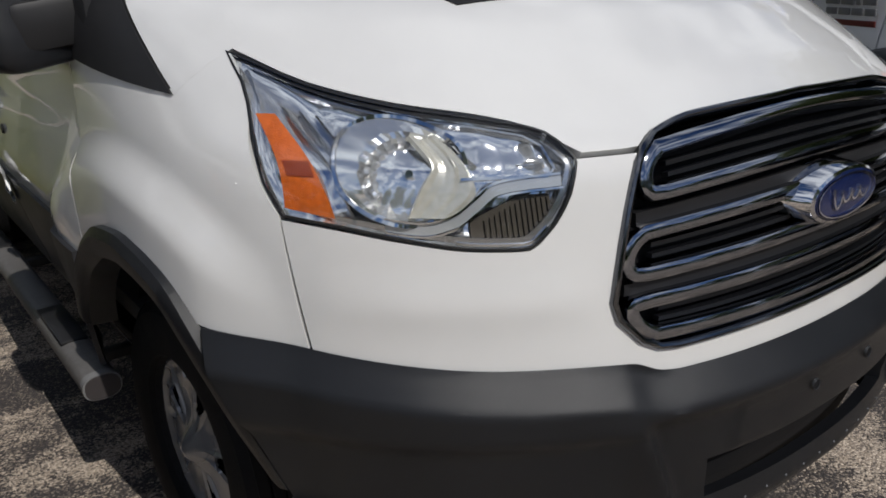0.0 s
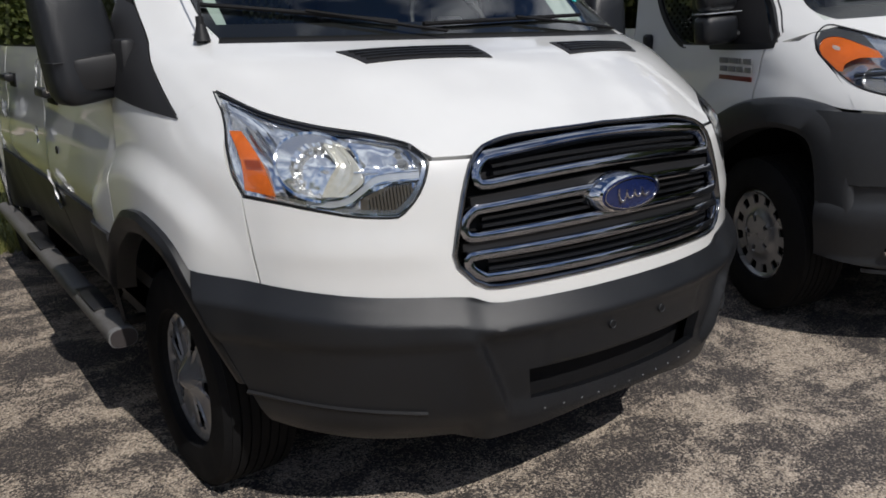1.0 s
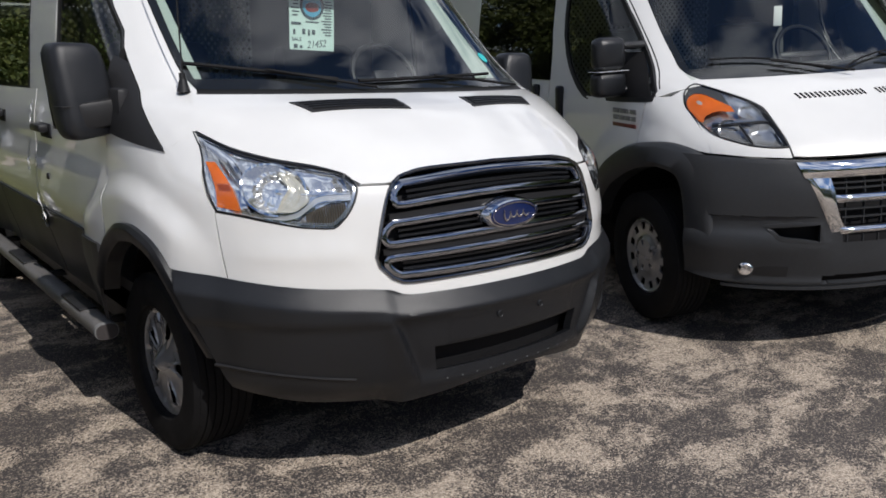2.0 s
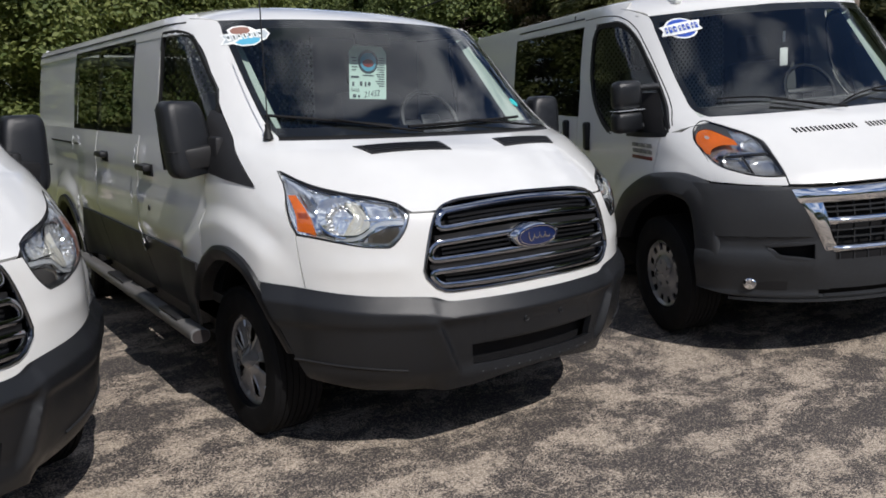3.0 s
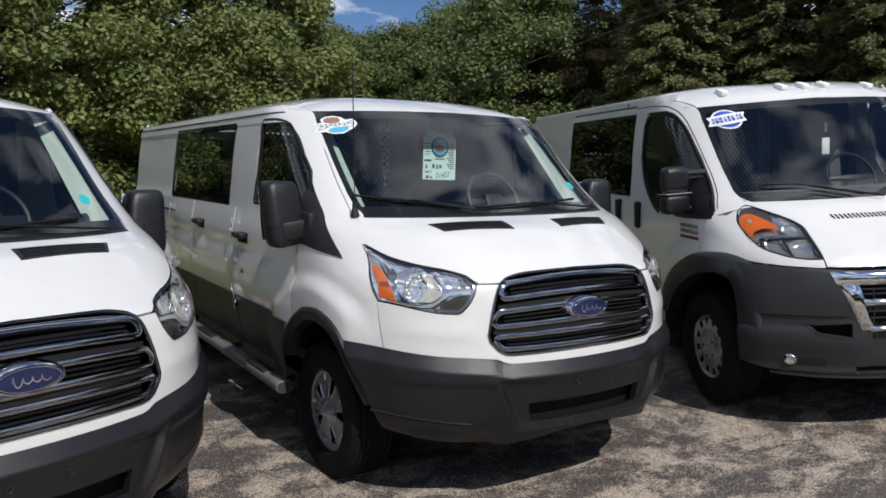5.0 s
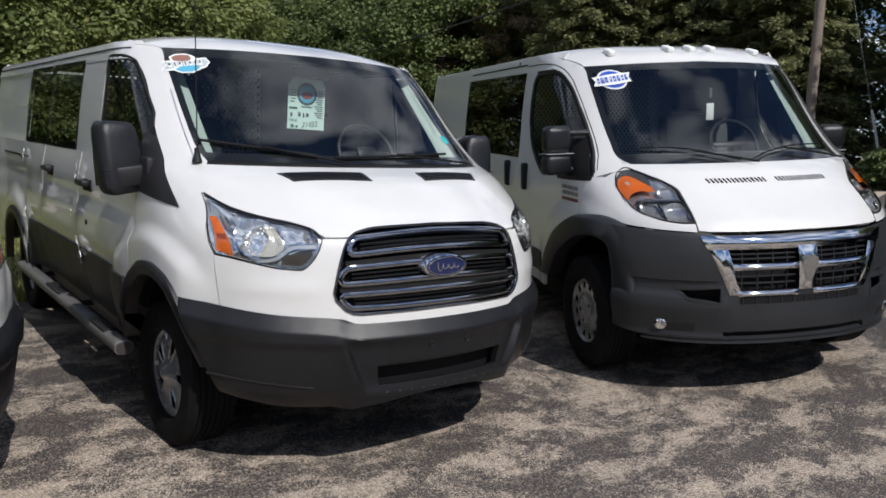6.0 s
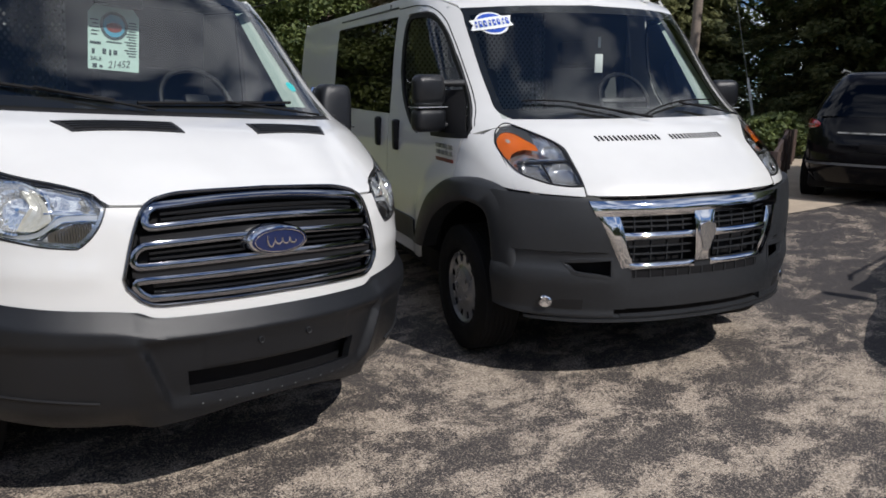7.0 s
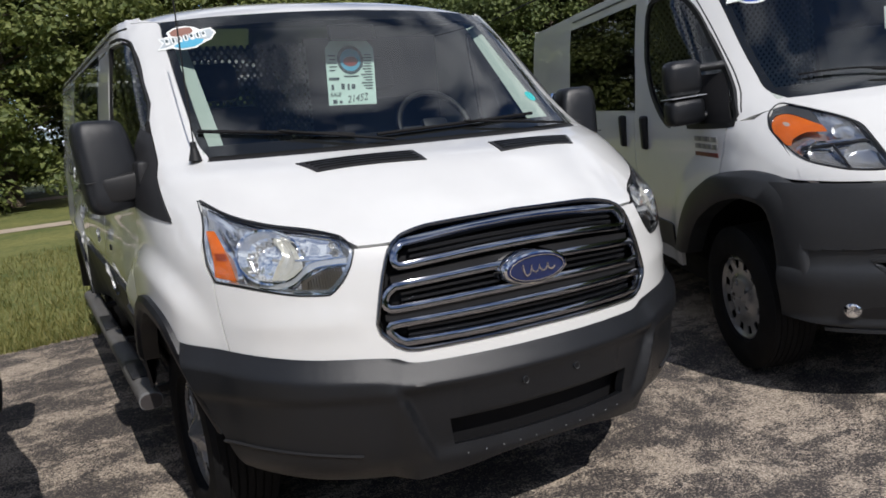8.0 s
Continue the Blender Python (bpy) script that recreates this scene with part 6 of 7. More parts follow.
        part("mirror_sail", sided(rimmed(facing(sheet(lambda u, v: sx(lerp(lerp(0.812, 1.035, v), lerp(1.12, 1.16, v), u), lerp(1.252, 1.50, v), 0.003), steps(0, 1, 5), steps(0, 1, 6)), mid), 0.01, None), s), DARK, van, "black mirror base panel")
        part("side_window", sided(rimmed(facing(sheet(lambda y, z: sx(y, z, 0.004), steps(2.115, 3.785, 14), steps(1.327, 1.978, 8)), mid), 0.01, None), s), PRIVACY, van, "large black side window")
        # mirror: two-part upright housing on two arms
        c = Vector((1.120, 1.05, 1.43)) if s < 0 else Vector((1.045, 1.12, 1.39))
        hd = part("door_mirror", sided(moved(joined(box((-0.10, -0.06, -0.02), (0.10, 0.05, 0.160), 0.045, 3), box((-0.10, -0.06, -0.165), (0.10, 0.05, -0.03), 0.035, 3)), Matrix.Translation(c) @ pose(0, 0, 0, 0, 0, -12)), s), BLACK_PLASTIC, van, "large two-part black mirror")
        for dz in (0.11, -0.13):
            part("mirror_arm", sided(tube([c + Vector((-0.22, 0, dz)), c + Vector((-0.05, -0.02, dz))], 0.022), s), BLACK_PLASTIC, hd, "black mirror arm")
        part("mirror_band", sided(moved(box((-0.102, -0.062, -0.027), (0.102, 0.045, -0.022), 0.002), Matrix.Translation(c) @ pose(0, 0, 0, 0, 0, -12)), s), LAMP_GREY, hd)
        # door badge: plain bars
        at = Matrix.Translation(sx(1.005, 1.145, 0.004 + belly(1.005, 1.145)))
        steel = plain_once("badge_steel", (0.16, 0.16, 0.165), 0.3)
        bd = part("door_badge", sided(moved(box((-0.002, -0.135, -0.052), (0.004, 0.135, -0.030), 0.002), at), s), plain_once("badge_red", (0.12, 0.022, 0.018), 0.4), van, "door badge of dark metal bars over a red strip")
        for row, wide in ((0.038, (0.07, 0.025, 0.07, 0.075)), (0.000, (0.055, 0.06, 0.06, 0.06))):
            y = -0.135
            for wd in wide:
                part("badge_bar", sided(moved(box((-0.002, y, row - 0.013), (0.004, y + wd, row + 0.013), 0.002), at), s), steel, bd)
                y += wd + 0.010
    both(sides)
    # windshield and roof
    us = steps(-1, 1, 36)

    def ws(u, v):
        z = lerp(1.345, 1.985 + 0.02 * (1 - u * u), v)
        return fx(u * lerp(0.80, 0.785, v), z)
    part("windshield", rimmed(facing(sheet(ws, us, steps(0, 1, 18)), mid), 0.006, None), WINDSHIELD, van, "clear raked windshield reflecting clouds").visible_shadow = False
    def frit(u0, u1, v0, v1):
        return facing(sheet(lambda u, v: ws(u, v) + Vector((0, 0.006, -0.006)), steps(u0, u1, 36 if u1 - u0 > 1 else 3), steps(v0, v1, 18 if v1 - v0 > 0.5 else 3)), mid)
    part("windshield_border", joined(frit(-1, 1, -0.02, 0.09), frit(-1, 1, 0.94, 1.01), frit(-1, -0.955, 0.08, 0.95), frit(0.955, 1, 0.08, 0.95)), SEAL, van, "black windshield border")
    part("cowl", facing(sheet(lambda u, v: fx(u * 0.83, lerp(1.30, 1.36, v), -0.012), us, steps(0, 1, 4)), mid), SEAL, van, "black cowl")

    def roof(u, v):
        zt = 1.99 + 0.02 * (1 - u * u)
        a = abs(u)
        x = math.copysign(1, u) * a * lerp(0.79, 0.905, min(1, v * 3.2) ** 0.5)
        y0 = S.front(a * 0.785, zt)
        y = lerp(y0, R_BACK - 0.08, v ** 1.6)
        ze = lerp(zt, 2.105, min(1, v * 4))
        e = 1 - (1 - min(1, (y - y0) / 1.0)) ** 2.2
        x = math.copysign(min(abs(x), a * S.side(y, min(ze, 2.09)) + 0.004), u)
        return Vector((x, y, lerp(ze, 2.165, e * (1 - a ** 4))))
    part("roof", rimmed(facing(sheet(roof, [math.copysign(abs(k) ** 0.75, k) for k in steps(-1, 1, 36)], steps(0, 1, 36)), (0, 3, 0.5)), 0.02, None), PAINT, van, "white roof")
    for x in (-0.64, -0.22, 0.0, 0.22, 0.64):
        p = roof(x / 0.84, 0.13)
        part("marker_lamp", moved(box((-0.026, -0.05, -0.01), (0.026, 0.06, 0.032), 0.012, 3), Matrix.Translation(p) @ pose(0, 0, 0, 14)), PAPER, van, "white roof marker lamp")
    part("tail", rimmed(facing(sheet(lambda u, v: Vector((u * S.w(lerp(0.4, 2.1, v)), R_BACK - 0.02 - 0.1 * abs(u) ** 8, lerp(0.4, 2.12, v))), steps(-1, 1, 20), steps(0, 1, 10)), mid), 0.02, None), PAINT, van, "white rear doors")
    part("undertray", box((-0.56, 0.16, 0.33), (0.56, 1.45, 0.42), 0.03), DARK, van)
    part("underbody", box((-0.86, 1.40, 0.26), (0.86, R_BACK - 0.2, 0.42), 0.03), DARK, van, "dark underbody")
    # cabin
    part("dashboard", joined(facing(sheet(lambda u, v: Vector((u * 0.86, lerp(S.front(u * 0.8, 1.36) + 0.02, 1.30, v), 1.335 + 0.05 * math.sin(v * 3.1))), steps(-1, 1, 20), steps(0, 1, 8)), (0, 1, 0)), box((-0.86, 1.25, 0.9), (0.86, 1.31, 1.34), 0.02)), TRIM_GREY, van, "dark dashboard")
    for s in (-1, 1):
        part("seat", joined(box((s * 0.45 - 0.25, 1.4, 0.9), (s * 0.45 + 0.25, 1.9, 1.05), 0.05), moved(box((-0.24, -0.07, 0), (0.24, 0.07, 0.65), 0.06), pose(s * 0.45, 1.95, 1.0, -12)), moved(box((-0.13, -0.05, 0), (0.13, 0.05, 0.18), 0.045), pose(s * 0.45, 2.09, 1.66, -10))), TRIM_GREY, van, "grey seat")
        trim = sheet(lambda u, v: Vector((s * lerp(lerp(0.785, 0.765, v), 0.70, u), lerp(lerp(0.86, 1.45, v), lerp(0.92, 1.45, v), u), lerp(1.40, 1.97, v))), steps(0, 1, 3), steps(0, 1, 10))
        if s > 0:
            part("pillar_trim", facing(trim, (0, 3, 1.6)), PILLAR_TRIM, van, "pale pillar trim")
    cage = grid_strands(-0.90, 0.20, 1.15, 2.0, 2.1)
    part("bulkhead_mesh", joined(*cage), plain_once("mesh_grey", (0.24, 0.255, 0.25), 0.6), van, "grey metal mesh bulkhead", smooth=False)
    # added dark sheet, gives the mesh holes the cargo space's shade
    part("cargo_lining", box((-0.93, 2.32, 0.6), (0.22, 2.34, 2.08)), plain_once("cargo_shade_grey", (0.05, 0.052, 0.052), 0.7), van, "dark sheet for the unlit cargo space behind the mesh")
    part("bulkhead_panel", box((0.20, 2.12, 0.6), (0.93, 2.14, 2.08)), plain_once("bulkhead_grey", (0.10, 0.105, 0.105), 0.6), van, "dark cargo bulkhead")
    part("headliner", facing(sheet(lambda u, v: Vector((u * 0.84, lerp(1.25 + 0.2 * u * u, 2.1, v), 2.0 + 0.06 * v)), steps(-1, 1, 8), steps(0, 1, 4)), (0, 1.7, 3)), plain_once("headliner_grey", (0.20, 0.21, 0.20), 0.9), van, "grey headliner")
    part("steering_wheel", moved(joined(sweep([Vector((0.19 * math.cos(2 * math.pi * i / 32), 0.19 * math.sin(2 * math.pi * i / 32), 0)) for i in range(32)], ring(0.015, 8), [Vector((0, 0, 1))] * 32, closed=True), box((-0.18, -0.02, -0.02), (0.18, 0.02, 0), 0.008)), pose(0.42, 1.36, 1.42, 62)), SEAL, van, "black steering wheel")
    part("hang_tag", box((0.16, 1.33, 1.60), (0.22, 1.335, 1.72), 0.002), PAPER, van, "white paper tag behind the windshield")
    part("hang_tag", box((0.18, 1.33, 1.76), (0.20, 1.335, 1.83), 0.002), PAPER, van)
    for x0, x1, za, zb in ((-0.66, -0.10, 1.43, 1.345), (-0.02, 0.62, 1.345, 1.42)):
        blade = [fx(lerp(x0, x1, t), lerp(za, zb, t) + 0.03 * math.sin(t * 3.1), 0.018) for t in steps(0, 1, 14)]
        w = part("wiper", tube(blade, 0.005, 6), DARK, van, "black windshield wiper")
        part("wiper_arm", tube([fx(lerp(lerp(x0, x1, 0.5), x1 + 0.10, t), lerp(1.40, 1.325, t), 0.03) for t in steps(0, 1, 6)], 0.007, 6), DARK, w)
    def decal(nm, cx, cz, pts, mat, off, parent=van, lb=""):
        c = [fx(cx + x, cz + z, off) for x, z in pts]
        return part(nm, facing(([fx(cx, cz, off)] + c, [(0, 1 + i, 1 + (i + 1) % len(c)) for i in range(len(c))]), mid), mat, parent, lb, smooth=False)
    lean = 0.14
    d = decal("windshield_decal", -0.655, 1.885, [(x, z + lean * x) for x, z in [(-0.118, -0.030), (-0.06, -0.034), (0.0, -0.036), (0.06, -0.034), (0.112, -0.030), (0.100, 0.0), (0.116, 0.030), (0.06, 0.034), (0.0, 0.036), (-0.06, 0.034), (-0.112, 0.030), (-0.100, 0.0)]], PAPER, 0.010, van, "white banner decal over a blue oval")
    decal("decal_rim", -0.655, 1.888, [(0.088 * math.cos(a * 0.2618), 0.068 * math.sin(a * 0.2618)) for a in range(24)], PAPER, 0.003, d)
    decal("decal_disc", -0.655, 1.888, [(0.078 * math.cos(a * 0.2618), 0.058 * math.sin(a * 0.2618)) for a in range(24)], INK_BLUE, 0.005, d, "blue oval")
    for k in range(8):
        x = -0.084 + 0.024 * k
        decal("decal_letter_bar", -0.655 + x, 1.885 + lean * x, [(-0.0075, -0.018), (0.0075, -0.018), (0.0075, 0.018), (-0.0075, 0.018)] if k % 3 else [(-0.0045, -0.018), (0.0045, -0.018), (0.008, 0.018), (-0.002, 0.018)], INK_BLUE, 0.014, d)
        decal("decal_letter_gap", -0.655 + x, 1.885 + lean * x + (0.004 if k % 2 else -0.003), [(-0.0025, -0.006), (0.0025, -0.006), (0.0025, 0.006), (-0.0025, 0.006)], PAPER, 0.016, d)
    for s in (-1, 1):
        for y in (0.86, 4.30):
            wheel("steel", van, (s * 0.89, y, 0.368), s, 0)
    return van


# ---- ground ----
def rise(x, y):
    """The lot climbs gently towards the lawn and beyond the middle van, and falls a little the other way."""
    up = 0.0183 * min(4.2, max(0.0, y - 0.35))
    if x < -1.2:
        return up - 0.045 * min(1.0, (-1.2 - x) / 1.2)
    t = max(0.0, x - 1.15)
    up *= max(0.0, 1 - t / 4.0)
    if x >= 12:
        return up + 0.597
    return up + (0.056 * t - 0.0112 if t > 0.4 else 0.07 * t * t)


def ground_sheet(name, us, vs, dz, mat, label, category, edge=None):
    V, F = sheet(lambda x, y: Vector((x, y, rise(x, y) + dz)), us, vs, edge)
    return tagged(part(name, (V, F), mat, None, "", 35), label, category, "", "structure")


far = [-400, -150, -60, -40] + steps(-30, 30, 40) + [40, 60, 150, 400]
ground_sheet("ground", far, far, -0.012, GRASS, "wide mown grass ground with trees on it", "ground")


def lot():
    """The asphalt lot, with a ragged edge along the lawn behind the vans."""
    xs = steps(-25, 8, 132) + steps(8.5, 30, 20)
    def edge(x):
        return 4.45 + 0.10 * noise.noise(Vector((x * 1.7, 0, 0))) + 0.04 * noise.noise(Vector((x * 7, 3, 0))) + max(0, x - 3) * 0.6
    V, F = sheet(lambda x, v: Vector((x, lerp(-45, edge(x), v), rise(x, lerp(-45, edge(x), v)))), xs, [0, 0.4, 0.7, 0.85, 0.90, 0.917, 0.93, 0.95, 0.97, 0.985, 1])
    return tagged(part("parking_lot", (V, F), ASPHALT), "worn sealed asphalt with exposed tan stone chips", "pavement", "", "structure")


lot()
# lawn strip beyond, path and drive
for y0, y1, mat, nm, lb in ((16.2, 17.3, GRAVEL, "path", "pale gravel drive across the lawn"), (29, 31.5, GRAVEL, "road", "pale far road behind the lawn")):
    ground_sheet(nm, steps(-60, 3, 20), [y0, (y0 + y1) / 2, y1], 0.004, mat, lb, "road")
V, F = sheet(lambda u, v: Vector((lerp(7.4, 26, u), lerp(1.30 - 0.17 * (lerp(7.4, 26, u) - 7.4), 6.2, v), rise(lerp(7.4, 26, u), 0) + 0.008)), steps(0, 1, 30), steps(0, 1, 6))
tagged(part("pavement", (V, F), GRAVEL), "tan gravel yard beyond the asphalt lot", "pavement", "", "structure")


# ---- trees ----
def crown(rng, centres, leaves, size):
    """Many small bent leaves, set in flattened sprays round the branch ends."""
    V, F = [], []
    weights = [r ** 2 for _, r in centres]
    for c, r in rng.choices(centres, weights, k=leaves):
        d = Vector((rng.gauss(0, 1), rng.gauss(0, 1), rng.gauss(0, 1))).normalized()
        q = r * rng.random() ** 0.45
        p = c + Vector((d.x * q, d.y * q, d.z * q * 0.55))
        nrm = (d * 0.6 + Vector((rng.gauss(0, 0.45), rng.gauss(0, 0.45), rng.gauss(0.7, 0.4)))).normalized()
        t = nrm.orthogonal().normalized()
        t.rotate(Matrix.Rotation(rng.random() * 6.28, 3, nrm))
        b = nrm.cross(t)
        s = size * (0.55 + 0.9 * rng.random())
        i = len(V)
        V += [p - t * s * 0.5, p + b * s * 0.34 + nrm * s * 0.08, p + t * s * 0.55 - nrm * s * 0.06, p - b * s * 0.34 + nrm * s * 0.05]
        F += [(i, i + 1, i + 2), (i, i + 2, i + 3)]
    return V, F


def limb(a, b, r0, r1, bend, rng, n=5):
    pts = []
    for i in range(n + 1):
        t = i / n
        p = a.lerp(b, t) + Vector((rng.gauss(0, bend), rng.gauss(0, bend), 0)) * math.sin(t * math.pi)
        pts.append((p, lerp(r0, r1, t)))
    V, F = [], []
    for p, r in pts:
        V += [p + Vector((r * math.cos(k * math.pi / 4), r * math.sin(k * math.pi / 4), 0)) for k in range(8)]
    F = [(j * 8 + k, j * 8 + (k + 1) % 8, (j + 1) * 8 + (k + 1) % 8, (j + 1) * 8 + k) for j in range(n) for k in range(8)]
    return V, F


def broadleaf(seed, height, spread, low, mat, leaves, size, label, core=0.35, clumps=150):
    rng = random.Random(seed)
    tree = new("tree")
    trunk = limb(Vector((0, 0, -0.2)), Vector((0.1, 0, height * 0.62)), height * 0.028, height * 0.010, 0.1, rng)
    limbs, centres = [trunk], []
    for k in range(clumps):
        t = (k + rng.random()) / clumps
        h = low + (height - low) * (0.02 + 0.96 * t)
        reach = spread * math.sin(math.pi * min(1, 0.22 + 0.76 * t)) ** 0.55 * (core + (1.05 - core) * rng.random() ** 0.6)
        a = rng.random() * 6.283
        c = Vector((reach * math.cos(a), reach * math.sin(a), h + 0.05 * height * rng.gauss(0, 0.5)))
        centres.append((c, spread * (0.12 + 0.15 * rng.random())))
        if k % 5 == 0:
            limbs.append(limb(Vector((0, 0, min(height * 0.6, h * 0.8))), c, height * 0.009, height * 0.002, 0.15, rng, 4))
    part("trunk", joined(*limbs), BARK, tree, "grey-brown trunk and limbs")
    part("crown", crown(rng, centres, leaves, size), mat, tree, "crown of many small leaves", smooth=False)
    return tagged(tree, label, "tree")


def conifer(seed, height, spread, mat, sprays, size, label):
    """A spruce: tiers of drooping branches, each hung with short sprays."""
    rng = random.Random(seed)
    tree = new("tree")
    limbs, V, F = [limb(Vector((0, 0, -0.2)), Vector((0, 0, height)), height * 0.016, 0.02, 0.05, rng)], [], []
    tiers = 120
    for k in range(tiers):
        t = (k + rng.random()) / tiers
        h = height * (0.05 + 0.94 * t)
        reach = spread * (1 - t) ** 0.75 * (0.65 + 0.45 * rng.random()) + 0.25
        a = k * 2.399 + rng.random() * 0.5
        d = Vector((math.cos(a), math.sin(a), 0))
        tip = Vector((0, 0, h)) + d * reach + Vector((0, 0, -reach * 0.28))
        if k % 2 == 0:
            limbs.append(limb(Vector((0, 0, h)), tip, 0.045, 0.012, 0.03, rng, 3))
        side = Vector((-d.y, d.x, 0))
        for j in range(int(sprays / tiers * (0.35 + reach / spread))):
            u = rng.random() ** 0.6
            p = Vector((0, 0, h)).lerp(tip, u) + side * rng.gauss(0, 0.16 * reach * (1.15 - u)) + Vector((0, 0, rng.gauss(0, 0.10)))
            s = size * (0.6 + 0.8 * rng.random())
            ax = (d * 0.8 + side * rng.gauss(0, 0.7) + Vector((0, 0, rng.gauss(-0.35, 0.3)))).normalized()
            b = (side + Vector((0, 0, rng.gauss(0, 0.6)))).normalized()
            i = len(V)
            V += [p, p + ax * s * 0.5 + b * s * 0.22, p + ax * s, p + ax * s * 0.5 - b * s * 0.22 + Vector((0, 0, -0.1 * s))]
            F.append((i, i + 1, i + 2, i + 3))
    part("trunk", joined(*limbs), BARK, tree, "dark trunk and branches")
    part("crown", (V, F), mat, tree, "drooping needle sprays", smooth=False)
    return tagged(tree, label, "tree")


def grass_blades():
    """Blades of the mown lawn nearest the lot, too many to count."""
    rng = random.Random(5)
    V, F = [], []
    for k in range(26000):
        x, y = rng.uniform(-7.5, -0.3), 4.40 + 7.0 * rng.random() ** 1.7
        h, w, a = 0.02 + 0.05 * rng.random(), 0.004 + 0.005 * rng.random(), rng.random() * 6.28
        d, e = Vector((math.cos(a), math.sin(a), 0)), Vector((rng.gauss(0, 0.5), rng.gauss(0, 0.5), 1))
        p = Vector((x, y, rise(x, y) - 0.012))
        i = len(V)
        V += [p - d * w, p + d * w, p + Vector((e.x * h, e.y * h, h + 0.02))]
        F.append((i, i + 1, i + 2))
    return tagged(part("lawn_grass", (V, F), BLADES, smooth=False), "short mown lawn grass at the asphalt edge", "grass", "", "stuff")


grass_blades()


# ---- placing things ----
van_main = tagged(ford_van(), "white low-roof cargo van with chrome three-loop grille on asphalt", "van", "parked vans")
LEFT_AT = pose(-2.37, 0.156, -0.045, 0, 0, 19.2)
PITCH = pose(0, 0.35, 0, 1.05) @ Matrix.Translation((0, -0.35, 0))
van_left = copy_thing(van_main, LEFT_AT @ PITCH)
van_main.matrix_basis = PITCH
tagged(van_left, "white low-roof cargo van, nose angled towards its neighbour", "van", "parked vans")

van_right = tagged(ram_van(), "white cargo van with chrome cross grille and large charcoal bumper", "van", "parked vans")
van_right.matrix_basis = pose(2.295, -0.528, 0.088, 1.5, -3.3, -24.5)

# ---- dark sport utility vehicle ----
def suv():
    car = new("parked_suv")
    w = curve([0.25, 0.5, 0.9, 1.05, 1.4, 1.66, 1.74], [0.90, 0.97, 0.98, 0.95, 0.80, 0.66, 0.60])
    back = curve([0.25, 0.5, 0.75, 1.0, 1.35, 1.66, 1.74], [0.12, 0.0, 0.0, 0.06, 0.20, 0.42, 0.55])
    nose = curve([0.25, 0.5, 0.85, 1.05, 1.35, 1.66, 1.74], [4.70, 4.82, 4.75, 3.80, 3.15, 2.75, 2.55])

    def ring_pt(a, z):
        c, s_ = math.cos(a), math.sin(a)
        pw = lambda v: math.copysign(abs(v) ** 0.42, v)
        y0, y1 = back(z), nose(z)
        return Vector((w(z) * pw(c), (y0 + y1) / 2 + (y1 - y0) / 2 * pw(s_), z))
    n = 72
    body = sheet(lambda i, z: ring_pt(2 * math.pi * i / n, z), list(range(n)), [0.28, 0.35, 0.45, 0.55, 0.65, 0.75, 0.85, 0.95, 1.02, 1.06, 1.12, 1.2, 1.3, 1.4, 1.5, 1.6, 1.66, 1.70, 1.74], wrap=True)
    V, F = body
    F = F + [tuple(range(len(V) - n, len(V)))]
    part("body", facing((V, F), (0, 2.4, 0.9)), DARK_CAR, car, "glossy black body")
    part("underbody", box((-0.80, 0.3, 0.18), (0.80, 4.5, 0.40), 0.05), DARK, car)
    rear = sheet(lambda u, z: Vector((u * (w(z) - 0.16), back(z) - 0.004 - 0.0 + 0.10 * abs(u) ** 6, z)), steps(-1, 1, 16), steps(1.14, 1.56, 6))
    part("rear_window", rimmed(facing(rear, (0, 3, 1.2)), 0.004, None), CAR_GLASS, car, "dark rear window")
    for s in (-1, 1):
        gl = sheet(lambda y, z: Vector((s * (w(z) + 0.004), y, z)), steps(0.75, 3.0, 8), steps(1.12, 1.50, 4))
        part("side_window", facing(gl, (0, 2, 1.2)), CAR_GLASS, car, "dark side window")
        def glow_pt(u, v):
            a = radians(270) + s * radians(lerp(26, 66, u))
            half = 0.075 * (1 - abs(2 * u - 1) ** 3) ** 0.5 * lerp(0.6, 1.0, u)
            p = ring_pt(a, 1.03 + 0.03 * u + half * (2 * v - 1))
            return p + Vector((math.cos(a), math.sin(a), 0)) * (0.006 + 0.014 * (1 - (2 * v - 1) ** 2))
        lamp_ = part("tail_lamp", facing(sheet(glow_pt, steps(0.01, 0.99, 16), steps(0, 1, 8)), (0, 2, 1)), RED_LENS, car, "rounded red tail lamp")
        part("reverse_lamp", facing(sheet(lambda u, v: glow_pt(lerp(0.2, 0.7, u), lerp(0.30, 0.44, v)) + Vector((0, -0.006, 0)), steps(0, 1, 6), steps(0, 1, 2)), (0, 2, 1)), LAMP_GREY, lamp_, "pale reversing lamp strip")
        part("roof_rail", tube([Vector((s * 0.60, 0.75, 1.755)), Vector((s * 0.62, 1.0, 1.79)), Vector((s * 0.62, 2.5, 1.79)), Vector((s * 0.60, 2.7, 1.75))], 0.016), STEEL, car, "roof rail")
        head = part("door_mirror", moved(box((-0.13, -0.06, -0.07), (0.13, 0.06, 0.08), 0.045, 3), pose(s * 1.06, 3.22, 1.12, 0, 0, s * 8)), DARK_CAR, car, "black door mirror")
        part("mirror_foot", box((s * 0.88, 3.19, 1.04), (s * 0.98, 3.25, 1.08), 0.01), DARK, head)
        for y in (0.95, 3.85):
            wheel("car", car, (s * 0.84, y, 0.36), s)
